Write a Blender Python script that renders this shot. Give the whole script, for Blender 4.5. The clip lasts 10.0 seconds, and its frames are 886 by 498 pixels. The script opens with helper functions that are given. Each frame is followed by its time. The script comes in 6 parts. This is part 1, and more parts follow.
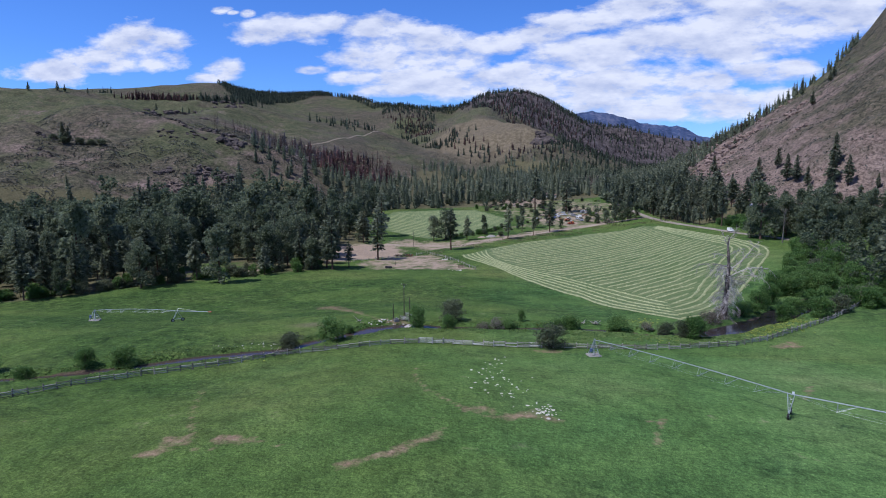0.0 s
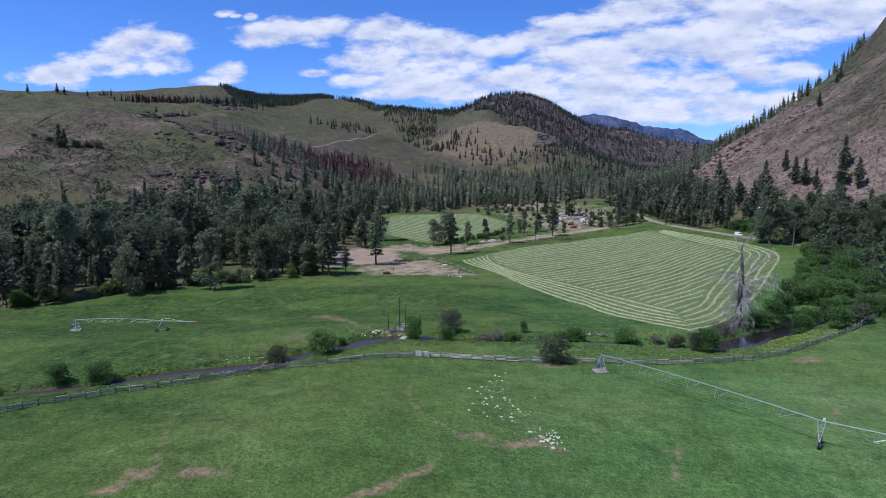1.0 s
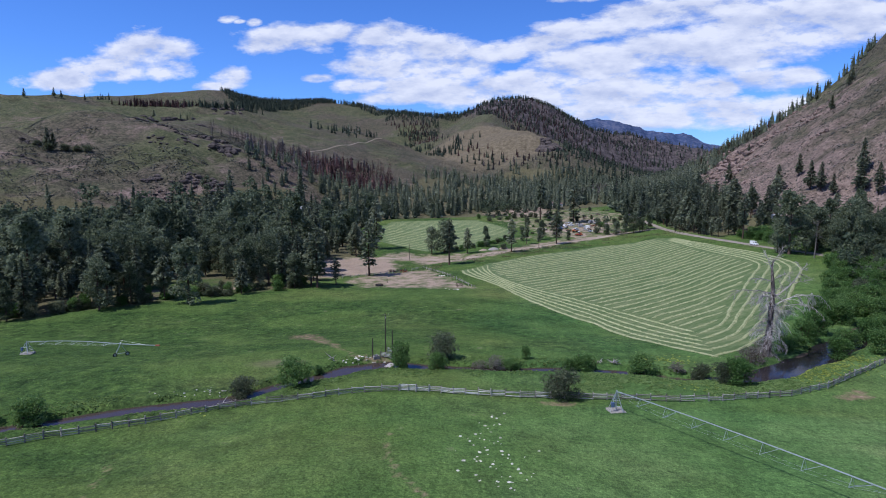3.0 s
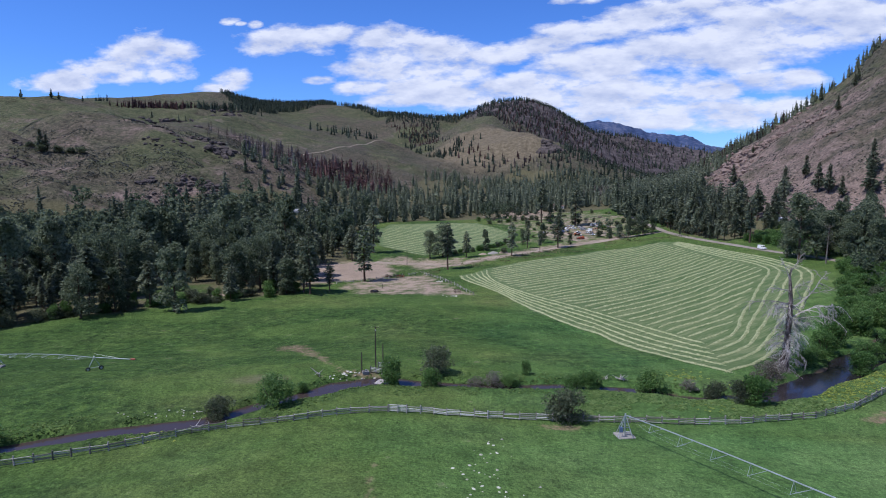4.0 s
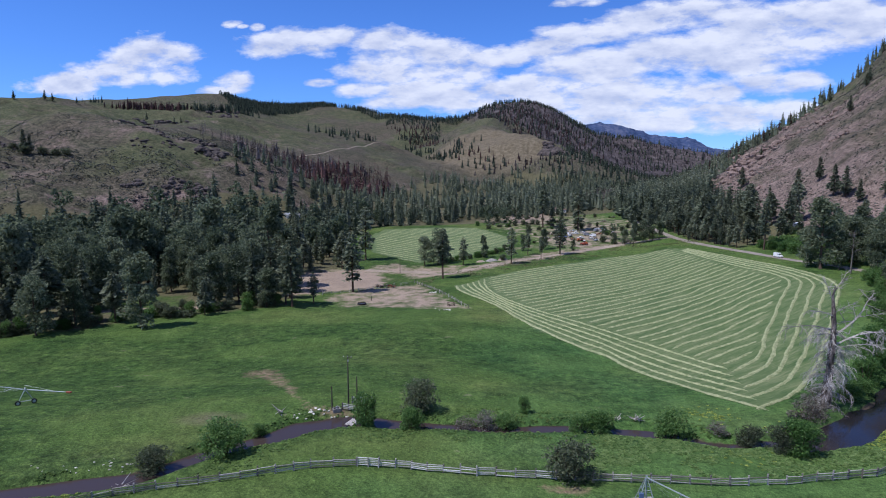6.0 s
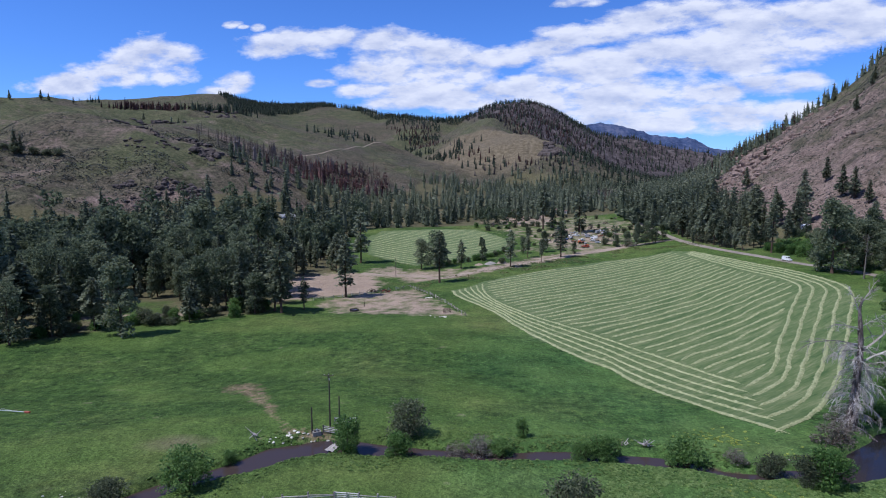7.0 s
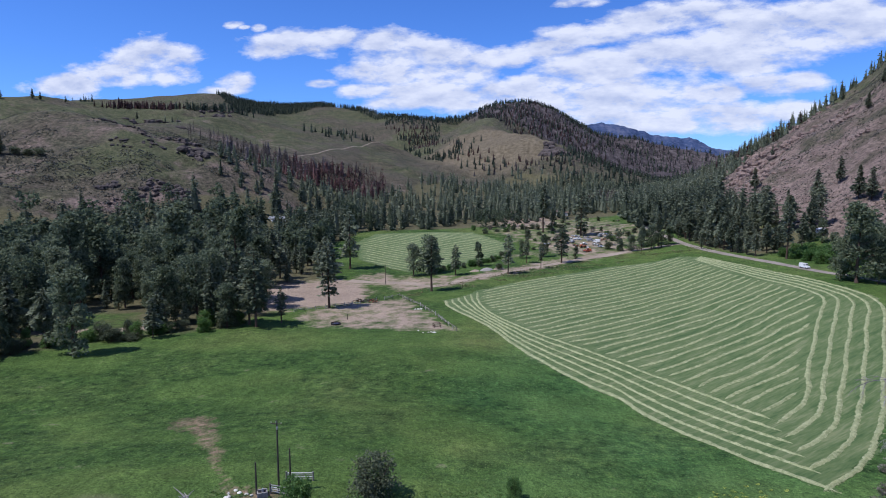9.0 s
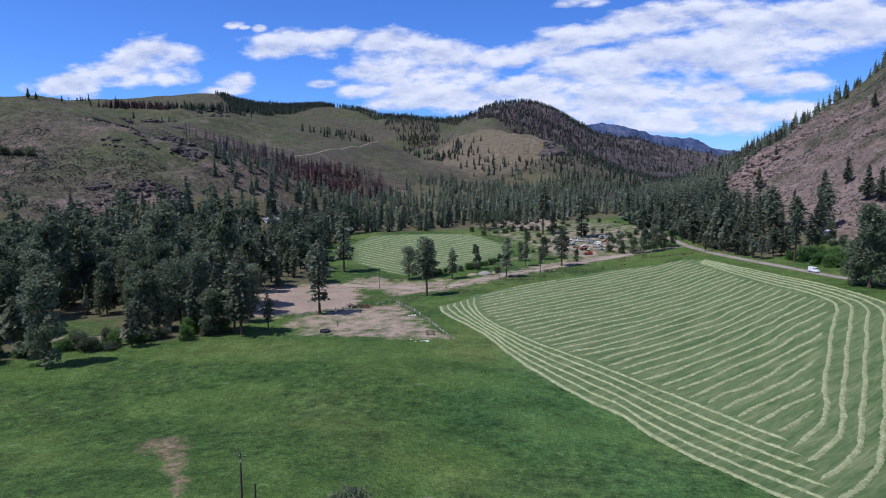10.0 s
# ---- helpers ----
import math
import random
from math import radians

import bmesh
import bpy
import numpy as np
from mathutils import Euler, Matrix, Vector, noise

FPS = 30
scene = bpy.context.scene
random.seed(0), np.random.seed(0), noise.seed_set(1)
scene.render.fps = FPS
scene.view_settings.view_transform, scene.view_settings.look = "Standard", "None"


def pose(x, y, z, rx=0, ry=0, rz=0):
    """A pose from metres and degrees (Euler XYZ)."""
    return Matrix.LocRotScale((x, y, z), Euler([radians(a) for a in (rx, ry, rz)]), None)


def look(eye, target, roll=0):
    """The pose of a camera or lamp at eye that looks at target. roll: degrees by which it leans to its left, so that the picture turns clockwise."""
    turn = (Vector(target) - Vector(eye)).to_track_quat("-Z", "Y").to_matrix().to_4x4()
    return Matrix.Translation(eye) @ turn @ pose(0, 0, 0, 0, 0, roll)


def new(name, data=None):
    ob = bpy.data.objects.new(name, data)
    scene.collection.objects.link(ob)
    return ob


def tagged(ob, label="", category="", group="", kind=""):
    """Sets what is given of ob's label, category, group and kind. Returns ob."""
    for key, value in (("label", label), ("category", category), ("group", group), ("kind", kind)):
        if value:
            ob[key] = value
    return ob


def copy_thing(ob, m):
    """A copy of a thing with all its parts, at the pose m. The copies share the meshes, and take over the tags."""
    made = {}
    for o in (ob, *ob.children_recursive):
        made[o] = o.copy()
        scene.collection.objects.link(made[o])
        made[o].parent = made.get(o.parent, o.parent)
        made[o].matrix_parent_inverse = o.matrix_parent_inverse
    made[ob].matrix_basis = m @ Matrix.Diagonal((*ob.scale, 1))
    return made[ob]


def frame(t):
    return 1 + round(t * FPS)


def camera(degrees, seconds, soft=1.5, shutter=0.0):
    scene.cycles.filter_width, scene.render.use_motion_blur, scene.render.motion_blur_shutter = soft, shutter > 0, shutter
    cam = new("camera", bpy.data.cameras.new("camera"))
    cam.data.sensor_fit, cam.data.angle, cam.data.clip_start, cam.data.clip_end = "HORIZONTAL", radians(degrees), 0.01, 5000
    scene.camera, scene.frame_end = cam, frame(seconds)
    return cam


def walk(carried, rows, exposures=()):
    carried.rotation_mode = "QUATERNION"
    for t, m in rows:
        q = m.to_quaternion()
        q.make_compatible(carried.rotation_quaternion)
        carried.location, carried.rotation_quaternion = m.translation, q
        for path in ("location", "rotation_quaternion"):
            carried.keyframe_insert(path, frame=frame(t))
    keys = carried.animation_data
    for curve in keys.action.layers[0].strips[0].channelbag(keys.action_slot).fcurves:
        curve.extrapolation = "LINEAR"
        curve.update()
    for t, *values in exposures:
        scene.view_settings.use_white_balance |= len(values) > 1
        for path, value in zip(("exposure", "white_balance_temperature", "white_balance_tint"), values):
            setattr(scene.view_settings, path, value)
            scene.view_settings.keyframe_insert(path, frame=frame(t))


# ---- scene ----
cam = camera(71, 10.0, soft=1.05)
PATH = [
    (0, pose(0.02, 0.14, 45.05, 81.65, 0, 8.76)),
    (0.5, pose(-0.10, 4.66, 44.97, 81.77, 0, 8.86)),
    (1, pose(-0.21, 9.28, 44.91, 81.90, 0, 8.95)),
    (1.5, pose(-0.32, 13.98, 44.85, 82.02, 0, 9.03)),
    (2, pose(-0.42, 18.76, 44.81, 82.13, 0, 9.09)),
    (2.5, pose(-0.50, 23.61, 44.78, 82.24, 0, 9.15)),
    (3, pose(-0.57, 28.51, 44.75, 82.34, 0, 9.21)),
    (3.5, pose(-0.63, 33.48, 44.74, 82.43, 0, 9.26)),
    (4, pose(-0.68, 38.48, 44.73, 82.51, 0, 9.30)),
    (4.5, pose(-0.71, 43.52, 44.73, 82.58, 0, 9.33)),
    (5, pose(-0.73, 48.60, 44.74, 82.64, 0, 9.37)),
    (5.5, pose(-0.73, 53.69, 44.75, 82.69, 0, 9.40)),
    (6, pose(-0.71, 58.80, 44.77, 82.72, 0, 9.43)),
    (6.5, pose(-0.68, 63.92, 44.79, 82.75, 0, 9.45)),
    (7, pose(-0.63, 69.03, 44.81, 82.76, 0, 9.48)),
    (7.5, pose(-0.55, 74.14, 44.84, 82.77, 0, 9.50)),
    (8, pose(-0.46, 79.23, 44.86, 82.78, 0, 9.52)),
    (8.5, pose(-0.35, 84.29, 44.89, 82.78, 0, 9.53)),
    (9, pose(-0.22, 89.33, 44.92, 82.78, 0, 9.55)),
    (9.5, pose(-0.06, 94.32, 44.94, 82.78, 0, 9.56)),
    (10, pose(0.11, 99.26, 44.97, 82.80, 0, 9.58)),
]
walk(cam, PATH, [(0.0, 0.11, 5850, 15), (10.0, 0.11, 5850, 15)])

# ---- light ----
SUN_EL, SHADOW_AZ = radians(60), radians(28)
sun_data = bpy.data.lights.new("sun", "SUN")
sun_data.energy, sun_data.angle, sun_data.color = 4.0, radians(0.53), (1.0, 0.95, 0.87)
sun = new("sun", sun_data)
sun.matrix_basis = look((0, 0, 400), (math.cos(SHADOW_AZ) * math.cos(SUN_EL), math.sin(SHADOW_AZ) * math.cos(SUN_EL), 400 - math.sin(SUN_EL)))
scene.view_settings.exposure = 0.0

world = bpy.data.worlds.new("sky")
scene.world = world
world.use_nodes = True
wn = world.node_tree


def wnode(kind, *links):
    n = wn.nodes.new(kind)
    for i, link in enumerate(links):
        if isinstance(link, (int, float, tuple)):
            n.inputs[i].default_value = link
        elif link is not None:
            wn.links.new(link, n.inputs[i])
    return n


def wmath(op, *links):
    n = wnode("ShaderNodeMath", *links)
    n.operation = op
    return n.outputs[0]


def wvec(op, *links):
    n = wnode("ShaderNodeVectorMath", *links)
    n.operation = op
    return n.outputs[1 if op == "LENGTH" else 0]


# the banks of fair-weather cloud: centre and half size, as slopes across and up from the north
WEST_CLOUDS = [(-0.69, 0.188, 0.082, 0.032), (-0.652, 0.192, 0.057, 0.025), (-0.745, 0.166, 0.075, 0.027), (-0.846, 0.149, 0.089, 0.019), (-0.638, 0.164, 0.05, 0.019), (-0.525, 0.147, 0.034, 0.018), (-0.541, 0.133, 0.041, 0.009), (-0.408, 0.207, 0.091, 0.023), (-0.453, 0.199, 0.054, 0.018), (-0.359, 0.214, 0.052, 0.016), (-0.523, 0.241, 0.019, 0.007), (-0.503, 0.236, 0.012, 0.004), (-0.477, 0.234, 0.015, 0.007), (-0.371, 0.141, 0.031, 0.008)]
MIDDLE_CLOUDS = [(-0.251, 0.203, 0.064, 0.021), (-0.205, 0.182, 0.099, 0.026), (-0.261, 0.157, 0.083, 0.023), (-0.16, 0.155, 0.081, 0.024), (-0.299, 0.129, 0.052, 0.013), (-0.196, 0.125, 0.1, 0.019), (-0.243, 0.108, 0.065, 0.012), (-0.079, 0.174, 0.065, 0.019), (-0.01, 0.185, 0.06, 0.017), (0.058, 0.203, 0.07, 0.018), (0.131, 0.221, 0.08, 0.019), (0.219, 0.226, 0.101, 0.024), (-0.07, 0.122, 0.061, 0.019), (-0.132, 0.11, 0.072, 0.017), (-0.009, 0.13, 0.077, 0.021)]
EAST_CLOUDS = [(0.067, 0.157, 0.107, 0.033), (0.174, 0.167, 0.096, 0.033), (0.026, 0.103, 0.101, 0.03), (0.152, 0.114, 0.097, 0.037), (0.207, 0.162, 0.048, 0.021), (0.327, 0.124, 0.057, 0.019), (0.357, 0.13, 0.038, 0.014), (0.241, 0.114, 0.047, 0.018), (0.307, 0.195, 0.121, 0.04), (0.404, 0.207, 0.095, 0.043), (0.286, 0.156, 0.077, 0.018), (0.235, 0.079, 0.11, 0.025), (0.112, 0.072, 0.099, 0.024), (0.352, 0.085, 0.068, 0.02), (0.04, 0.251, 0.037, 0.008)]

wn.nodes.clear()
sky = wnode("ShaderNodeTexSky")
sky.sky_type, sky.sun_disc, sky.sun_elevation, sky.sun_rotation = "NISHITA", False, SUN_EL, radians(270) - SHADOW_AZ
sky.altitude, sky.air_density, sky.dust_density, sky.ozone_density = 1500.0, 1.0, 0.0, 4.0
way = wnode("ShaderNodeTexCoord").outputs["Generated"]
axis = wnode("ShaderNodeSeparateXYZ", way)
ahead = wmath("MAXIMUM", axis.outputs[1], 0.08)
plan = wnode("ShaderNodeCombineXYZ", wmath("DIVIDE", axis.outputs[0], ahead), wmath("DIVIDE", axis.outputs[2], ahead), 0.0).outputs[0]
mask = None
for u, v, ru, rv in WEST_CLOUDS + MIDDLE_CLOUDS + EAST_CLOUDS:
    off = wvec("SUBTRACT", plan, (u, v, 0.0))
    off = wvec("MULTIPLY", off, (1 / ru, 1 / rv, 0.0))
    one = wmath("SUBTRACT", 1.0, wvec("LENGTH", off))
    mask = one if mask is None else wmath("MAXIMUM", mask, one)
streak = wnode("ShaderNodeMapping", plan)
streak.inputs["Scale"].default_value = (11.0, 27.0, 1.0)
streak.inputs["Rotation"].default_value = (0, 0, -0.14)
puff = wnode("ShaderNodeTexNoise", streak.outputs[0])
puff.inputs["Scale"].default_value, puff.inputs["Detail"].default_value, puff.inputs["Roughness"].default_value = 1.0, 10.0, 0.63
away = wnode("ShaderNodeTexNoise", way)
away.inputs["Scale"].default_value, away.inputs["Detail"].default_value = 3.2, 6.0
field = wmath("ADD", wmath("MULTIPLY", wmath("MINIMUM", wmath("MAXIMUM", mask, -0.7), 0.42), 1.0), wmath("MULTIPLY", wmath("SUBTRACT", puff.outputs["Fac"], 0.5), 2.5))
behind = wmath("SUBTRACT", wmath("MULTIPLY", away.outputs["Fac"], 3.0), 1.6)
front = wnode("ShaderNodeMapRange", axis.outputs[1], 0.1, 0.25, 0.0, 1.0).outputs[0]
field = wmath("ADD", wmath("MULTIPLY", field, front), wmath("MULTIPLY", behind, wmath("SUBTRACT", 1.0, front)))
cover = wnode("ShaderNodeMapRange", field, -0.17, 0.38, 0.0, 1.0).outputs[0]
cover = wmath("MULTIPLY", cover, wnode("ShaderNodeMapRange", axis.outputs[2], 0.0, 0.06, 0.35, 0.95).outputs[0])
# the tops of the heaps are lit, their undersides grey
above = wnode("ShaderNodeMapping", wvec("ADD", plan, (0.0, 0.014, 0.0)))
above.inputs["Scale"].default_value, above.inputs["Rotation"].default_value = streak.inputs["Scale"].default_value, streak.inputs["Rotation"].default_value
shade = wnode("ShaderNodeTexNoise", above.outputs[0])
shade.inputs["Scale"].default_value, shade.inputs["Detail"].default_value, shade.inputs["Roughness"].default_value = 1.0, 5.0, 0.5
tone = wnode("ShaderNodeMapRange", wmath("SUBTRACT", puff.outputs["Fac"], shade.outputs["Fac"]), -0.16, 0.12, 0.0, 1.0).outputs[0]
cloud = wnode("ShaderNodeMix")
cloud.data_type = "RGBA"
wn.links.new(tone, cloud.inputs["Factor"])
cloud.inputs["A"].default_value, cloud.inputs["B"].default_value = (4.9, 5.4, 6.8, 1), (7.6, 7.8, 8.3, 1)
blend = wnode("ShaderNodeMix")
blend.data_type = "RGBA"
wn.links.new(cover, blend.inputs["Factor"])
deep = wvec("MULTIPLY", sky.outputs[0], (0.56, 0.85, 1.36))
wn.links.new(deep, blend.inputs["A"])
wn.links.new(cloud.outputs["Result"], blend.inputs["B"])
back = wnode("ShaderNodeBackground", blend.outputs["Result"], 0.1)
wnode("ShaderNodeOutputWorld", back.outputs[0])


# ---- materials ----
def material(name, colours, scale=1.0, rough=0.85, bump=0.0, bump_scale=None, metal=0.0, fine=None, spread=(0.3, 0.7), island=0.0, per_object=0.0, spec=0.3, stretch=(1, 1, 1), coords="Object", leaf=0.0, turn=0.0):
    """A surface whose colour wanders between two or three colours at two scales, with a fine relief."""
    m = bpy.data.materials.new(name)
    m.use_nodes = True
    t = m.node_tree
    b = t.nodes["Principled BSDF"]
    b.inputs["Roughness"].default_value, b.inputs["Metallic"].default_value = rough, metal
    b.inputs["Specular IOR Level"].default_value = spec
    co = t.nodes.new("ShaderNodeTexCoord")
    mp = t.nodes.new("ShaderNodeMapping")
    mp.vector_type = "TEXTURE" if turn else "POINT"
    mp.inputs["Scale"].default_value, mp.inputs["Rotation"].default_value = stretch, (0, 0, turn)
    t.links.new(co.outputs[coords], mp.inputs[0])
    big, small = t.nodes.new("ShaderNodeTexNoise"), t.nodes.new("ShaderNodeTexNoise")
    big.inputs["Scale"].default_value, big.inputs["Detail"].default_value = scale, 4
    small.inputs["Scale"].default_value, small.inputs["Detail"].default_value = fine or scale * 7, 5
    t.links.new(mp.outputs[0], big.inputs[0]), t.links.new(mp.outputs[0], small.inputs[0])
    total = t.nodes.new("ShaderNodeMath")
    total.operation = "MULTIPLY_ADD"
    total.inputs[1].default_value = 0.45
    t.links.new(small.outputs["Fac"], total.inputs[0])
    half = t.nodes.new("ShaderNodeMath")
    half.operation = "MULTIPLY"
    half.inputs[1].default_value = 0.55
    t.links.new(big.outputs["Fac"], half.inputs[0]), t.links.new(half.outputs[0], total.inputs[2])
    value = total.outputs[0]
    for amount, node, socket in ((island, "ShaderNodeNewGeometry", "Random Per Island"), (per_object, "ShaderNodeObjectInfo", "Random")):
        if amount:
            src, add = t.nodes.new(node), t.nodes.new("ShaderNodeMath")
            shift = t.nodes.new("ShaderNodeMath")
            shift.operation, shift.inputs[1].default_value = "SUBTRACT", 0.5
            t.links.new(src.outputs[socket], shift.inputs[0])
            add.operation, add.inputs[1].default_value = "MULTIPLY_ADD", amount
            t.links.new(shift.outputs[0], add.inputs[0]), t.links.new(value, add.inputs[2])
            value = add.outputs[0]
    ramp = t.nodes.new("ShaderNodeValToRGB")
    t.links.new(value, ramp.inputs[0])
    el = ramp.color_ramp.elements
    el[0].position, el[1].position = spread
    el[0].color, el[1].color = (*colours[0], 1), (*colours[-1], 1)
    if len(colours) > 2:
        el.new((spread[0] + spread[1]) / 2).color = (*colours[1], 1)
    t.links.new(ramp.outputs[0], b.inputs["Base Color"])
    if leaf:
        # light comes through thin leaves
        thin, both = t.nodes.new("ShaderNodeBsdfTranslucent"), t.nodes.new("ShaderNodeMixShader")
        both.inputs[0].default_value = leaf
        t.links.new(ramp.outputs[0], thin.inputs[0])
        t.links.new(b.outputs[0], both.inputs[1]), t.links.new(thin.outputs[0], both.inputs[2])
        t.links.new(both.outputs[0], t.nodes["Material Output"].inputs[0])
    if bump:
        bn, bt = t.nodes.new("ShaderNodeBump"), t.nodes.new("ShaderNodeTexNoise")
        bt.inputs["Scale"].default_value, bt.inputs["Detail"].default_value = bump_scale or scale * 9, 6
        t.links.new(mp.outputs[0], bt.inputs[0])
        bn.inputs["Strength"].default_value, bn.inputs["Distance"].default_value = bump, 0.1
        t.links.new(bt.outputs["Fac"], bn.inputs["Height"]), t.links.new(bn.outputs[0], b.inputs["Normal"])
    return m


NEEDLES = material("conifer needles", [(0.094, 0.116, 0.076), (0.166, 0.194, 0.128), (0.258, 0.284, 0.192)], 0.5, 0.85, island=0.5, per_object=0.4, spec=0.08, leaf=0.45)
LEAVES = material("cottonwood leaves", [(0.08, 0.108, 0.064), (0.142, 0.174, 0.104), (0.225, 0.26, 0.164)], 0.4, 0.8, island=0.5, per_object=0.4, spec=0.1, leaf=0.5)
WILLOW = material("willow leaves", [(0.058, 0.13, 0.03), (0.105, 0.20, 0.052), (0.175, 0.28, 0.088)], 0.6, 0.6, island=0.5, per_object=0.3, spec=0.25, leaf=0.5)
RUST = material("scorched needles", [(0.055, 0.034, 0.032), (0.128, 0.072, 0.066), (0.205, 0.12, 0.11)], 0.5, 0.85, island=0.5, per_object=0.5, spec=0.1, leaf=0.25)
CHARRED = material("charred bare branches", [(0.058, 0.051, 0.048), (0.125, 0.106, 0.102), (0.2, 0.176, 0.17)], 0.5, 0.9, island=0.5, per_object=0.5, spec=0.1, leaf=0.25)
GREYTWIG = material("bare grey twigs", [(0.09, 0.08, 0.062), (0.17, 0.152, 0.125), (0.26, 0.24, 0.21)], 0.8, 0.9, island=0.4, per_object=0.2, spec=0.1, leaf=0.3)
DARKWOODS = material("dark close-grown pines", [(0.028, 0.04, 0.03), (0.058, 0.075, 0.052), (0.105, 0.125, 0.085)], 0.05, 0.85, island=0.5, spec=0.1, leaf=0.2)
BURNTWOODS = material("black burnt pines", [(0.03, 0.026, 0.027), (0.07, 0.06, 0.06), (0.13, 0.113, 0.112)], 0.05, 0.9, island=0.5, spec=0.1, leaf=0.15)
BARK = material("pine bark", [(0.05, 0.032, 0.024), (0.13, 0.085, 0.06)], 1.2, 0.95, 0.5, stretch=(3, 3, 0.6))
SNAG = material("dead trunk with peeling bark", [(0.045, 0.034, 0.03), (0.13, 0.10, 0.09), (0.27, 0.23, 0.215)], 1.6, 0.95, 0.9, stretch=(2, 2, 0.5), spread=(0.4, 0.62))
DEADWOOD = material("weathered dead wood", [(0.2, 0.175, 0.16), (0.38, 0.345, 0.325), (0.55, 0.515, 0.49)], 1.3, 0.9, 0.7, stretch=(3, 3, 0.5), per_object=0.3)
RAIL = material("weathered fence timber", [(0.11, 0.095, 0.085), (0.24, 0.215, 0.195), (0.42, 0.385, 0.355)], 1.1, 0.9, 0.3, per_object=0.5)
PALERAIL = material("bleached fence timber", [(0.24, 0.225, 0.21), (0.40, 0.38, 0.36), (0.58, 0.56, 0.54)], 1.1, 0.9, 0.3, per_object=0.6)
POLE = material("creosoted pole", [(0.035, 0.028, 0.022), (0.09, 0.075, 0.06)], 1.2, 0.9, 0.3, stretch=(4, 4, 0.5))
STEEL = material("galvanised steel", [(0.30, 0.335, 0.335), (0.46, 0.50, 0.50)], 1.4, 0.5, metal=0.5)
RUBBER = material("black tyre rubber", [(0.012, 0.012, 0.013), (0.035, 0.033, 0.032)], 3.0, 0.85)
CONCRETE = material("pale concrete", [(0.2, 0.185, 0.16), (0.36, 0.34, 0.31)], 1.6, 0.9, 0.3)
STONE = material("white field stone", [(0.3, 0.28, 0.23), (0.56, 0.54, 0.46), (0.74, 0.72, 0.63)], 1.3, 0.9, 0.5, per_object=0.3)
CRAG = material("basalt crag", [(0.028, 0.024, 0.022), (0.075, 0.062, 0.056), (0.15, 0.12, 0.105)], 0.15, 0.95, 0.8, bump_scale=0.9, fine=1.1)
HAY = material("mown hay", [(0.13, 0.165, 0.07), (0.245, 0.268, 0.13), (0.36, 0.372, 0.2)], 0.9, 0.9, 0.8, bump_scale=3.0, fine=4.0, spread=(0.34, 0.62))
STUBBLE = material("hay stubble", [(0.05, 0.094, 0.026), (0.095, 0.136, 0.047), (0.165, 0.19, 0.085)], 0.55, 0.9, 0.7, bump_scale=2.0, fine=2.6, spread=(0.36, 0.64), stretch=(9, 1, 1), turn=0.795)
GRAVEL = material("gravel road", [(0.16, 0.138, 0.11), (0.24, 0.208, 0.17), (0.32, 0.282, 0.235)], 0.12, 0.95, 0.3, bump_scale=4.0, fine=1.5)
TRACK = material("dirt track", [(0.20, 0.155, 0.115), (0.30, 0.24, 0.18), (0.40, 0.33, 0.26)], 0.1, 0.95, 0.3, bump_scale=3.0, fine=1.2)
WEEDS = material("broad weed leaves", [(0.1, 0.18, 0.048), (0.165, 0.265, 0.076), (0.25, 0.345, 0.12)], 0.35, 0.7, island=0.5, leaf=0.5)
HAWTHORN = material("small dark hawthorn leaves", [(0.05, 0.066, 0.034), (0.09, 0.112, 0.06), (0.15, 0.17, 0.1)], 0.6, 0.75, island=0.5, per_object=0.3, leaf=0.4)
FLOWER = material("yellow flowering weeds", [(0.12, 0.195, 0.045), (0.215, 0.29, 0.062), (0.38, 0.42, 0.09)], 0.5, 0.8, island=0.6, leaf=0.4)
TUSSOCK = material("rank bank grass", [(0.085, 0.155, 0.04), (0.13, 0.215, 0.06), (0.20, 0.275, 0.09)], 0.4, 0.85, island=0.5, leaf=0.5)
PASTURE = material("long pasture grass", [(0.07, 0.125, 0.036), (0.105, 0.165, 0.05), (0.15, 0.20, 0.07)], 0.4, 0.85, island=0.5, leaf=0.5)
DRYWEEDS = material("dry verge weeds", [(0.075, 0.095, 0.036), (0.135, 0.145, 0.06), (0.205, 0.2, 0.1)], 0.4, 0.9, island=0.5, leaf=0.3)
SAGE = material("sagebrush", [(0.045, 0.05, 0.042), (0.08, 0.086, 0.07), (0.135, 0.135, 0.112)], 0.4, 0.9, island=0.6, leaf=0.15)


def paint(name, colour, rough=0.45, metal=0.0):
    return material(name, [tuple(c * 0.82 for c in colour), tuple(min(1, c * 1.1) for c in colour)], 1.5, rough, metal=metal)


WHITE, BLUE, RED, GREYPAINT, GLASS = paint("white paint", (0.72, 0.72, 0.7)), paint("blue paint", (0.09, 0.13, 0.24)), paint("rust red paint", (0.3, 0.07, 0.04)), paint("grey paint", (0.3, 0.31, 0.32)), paint("dark window glass", (0.02, 0.025, 0.03), 0.1)
ROOF = paint("brown roof sheet", (0.16, 0.11, 0.09), 0.6)
BOARD = paint("weathered boards", (0.26, 0.21, 0.16), 0.85)

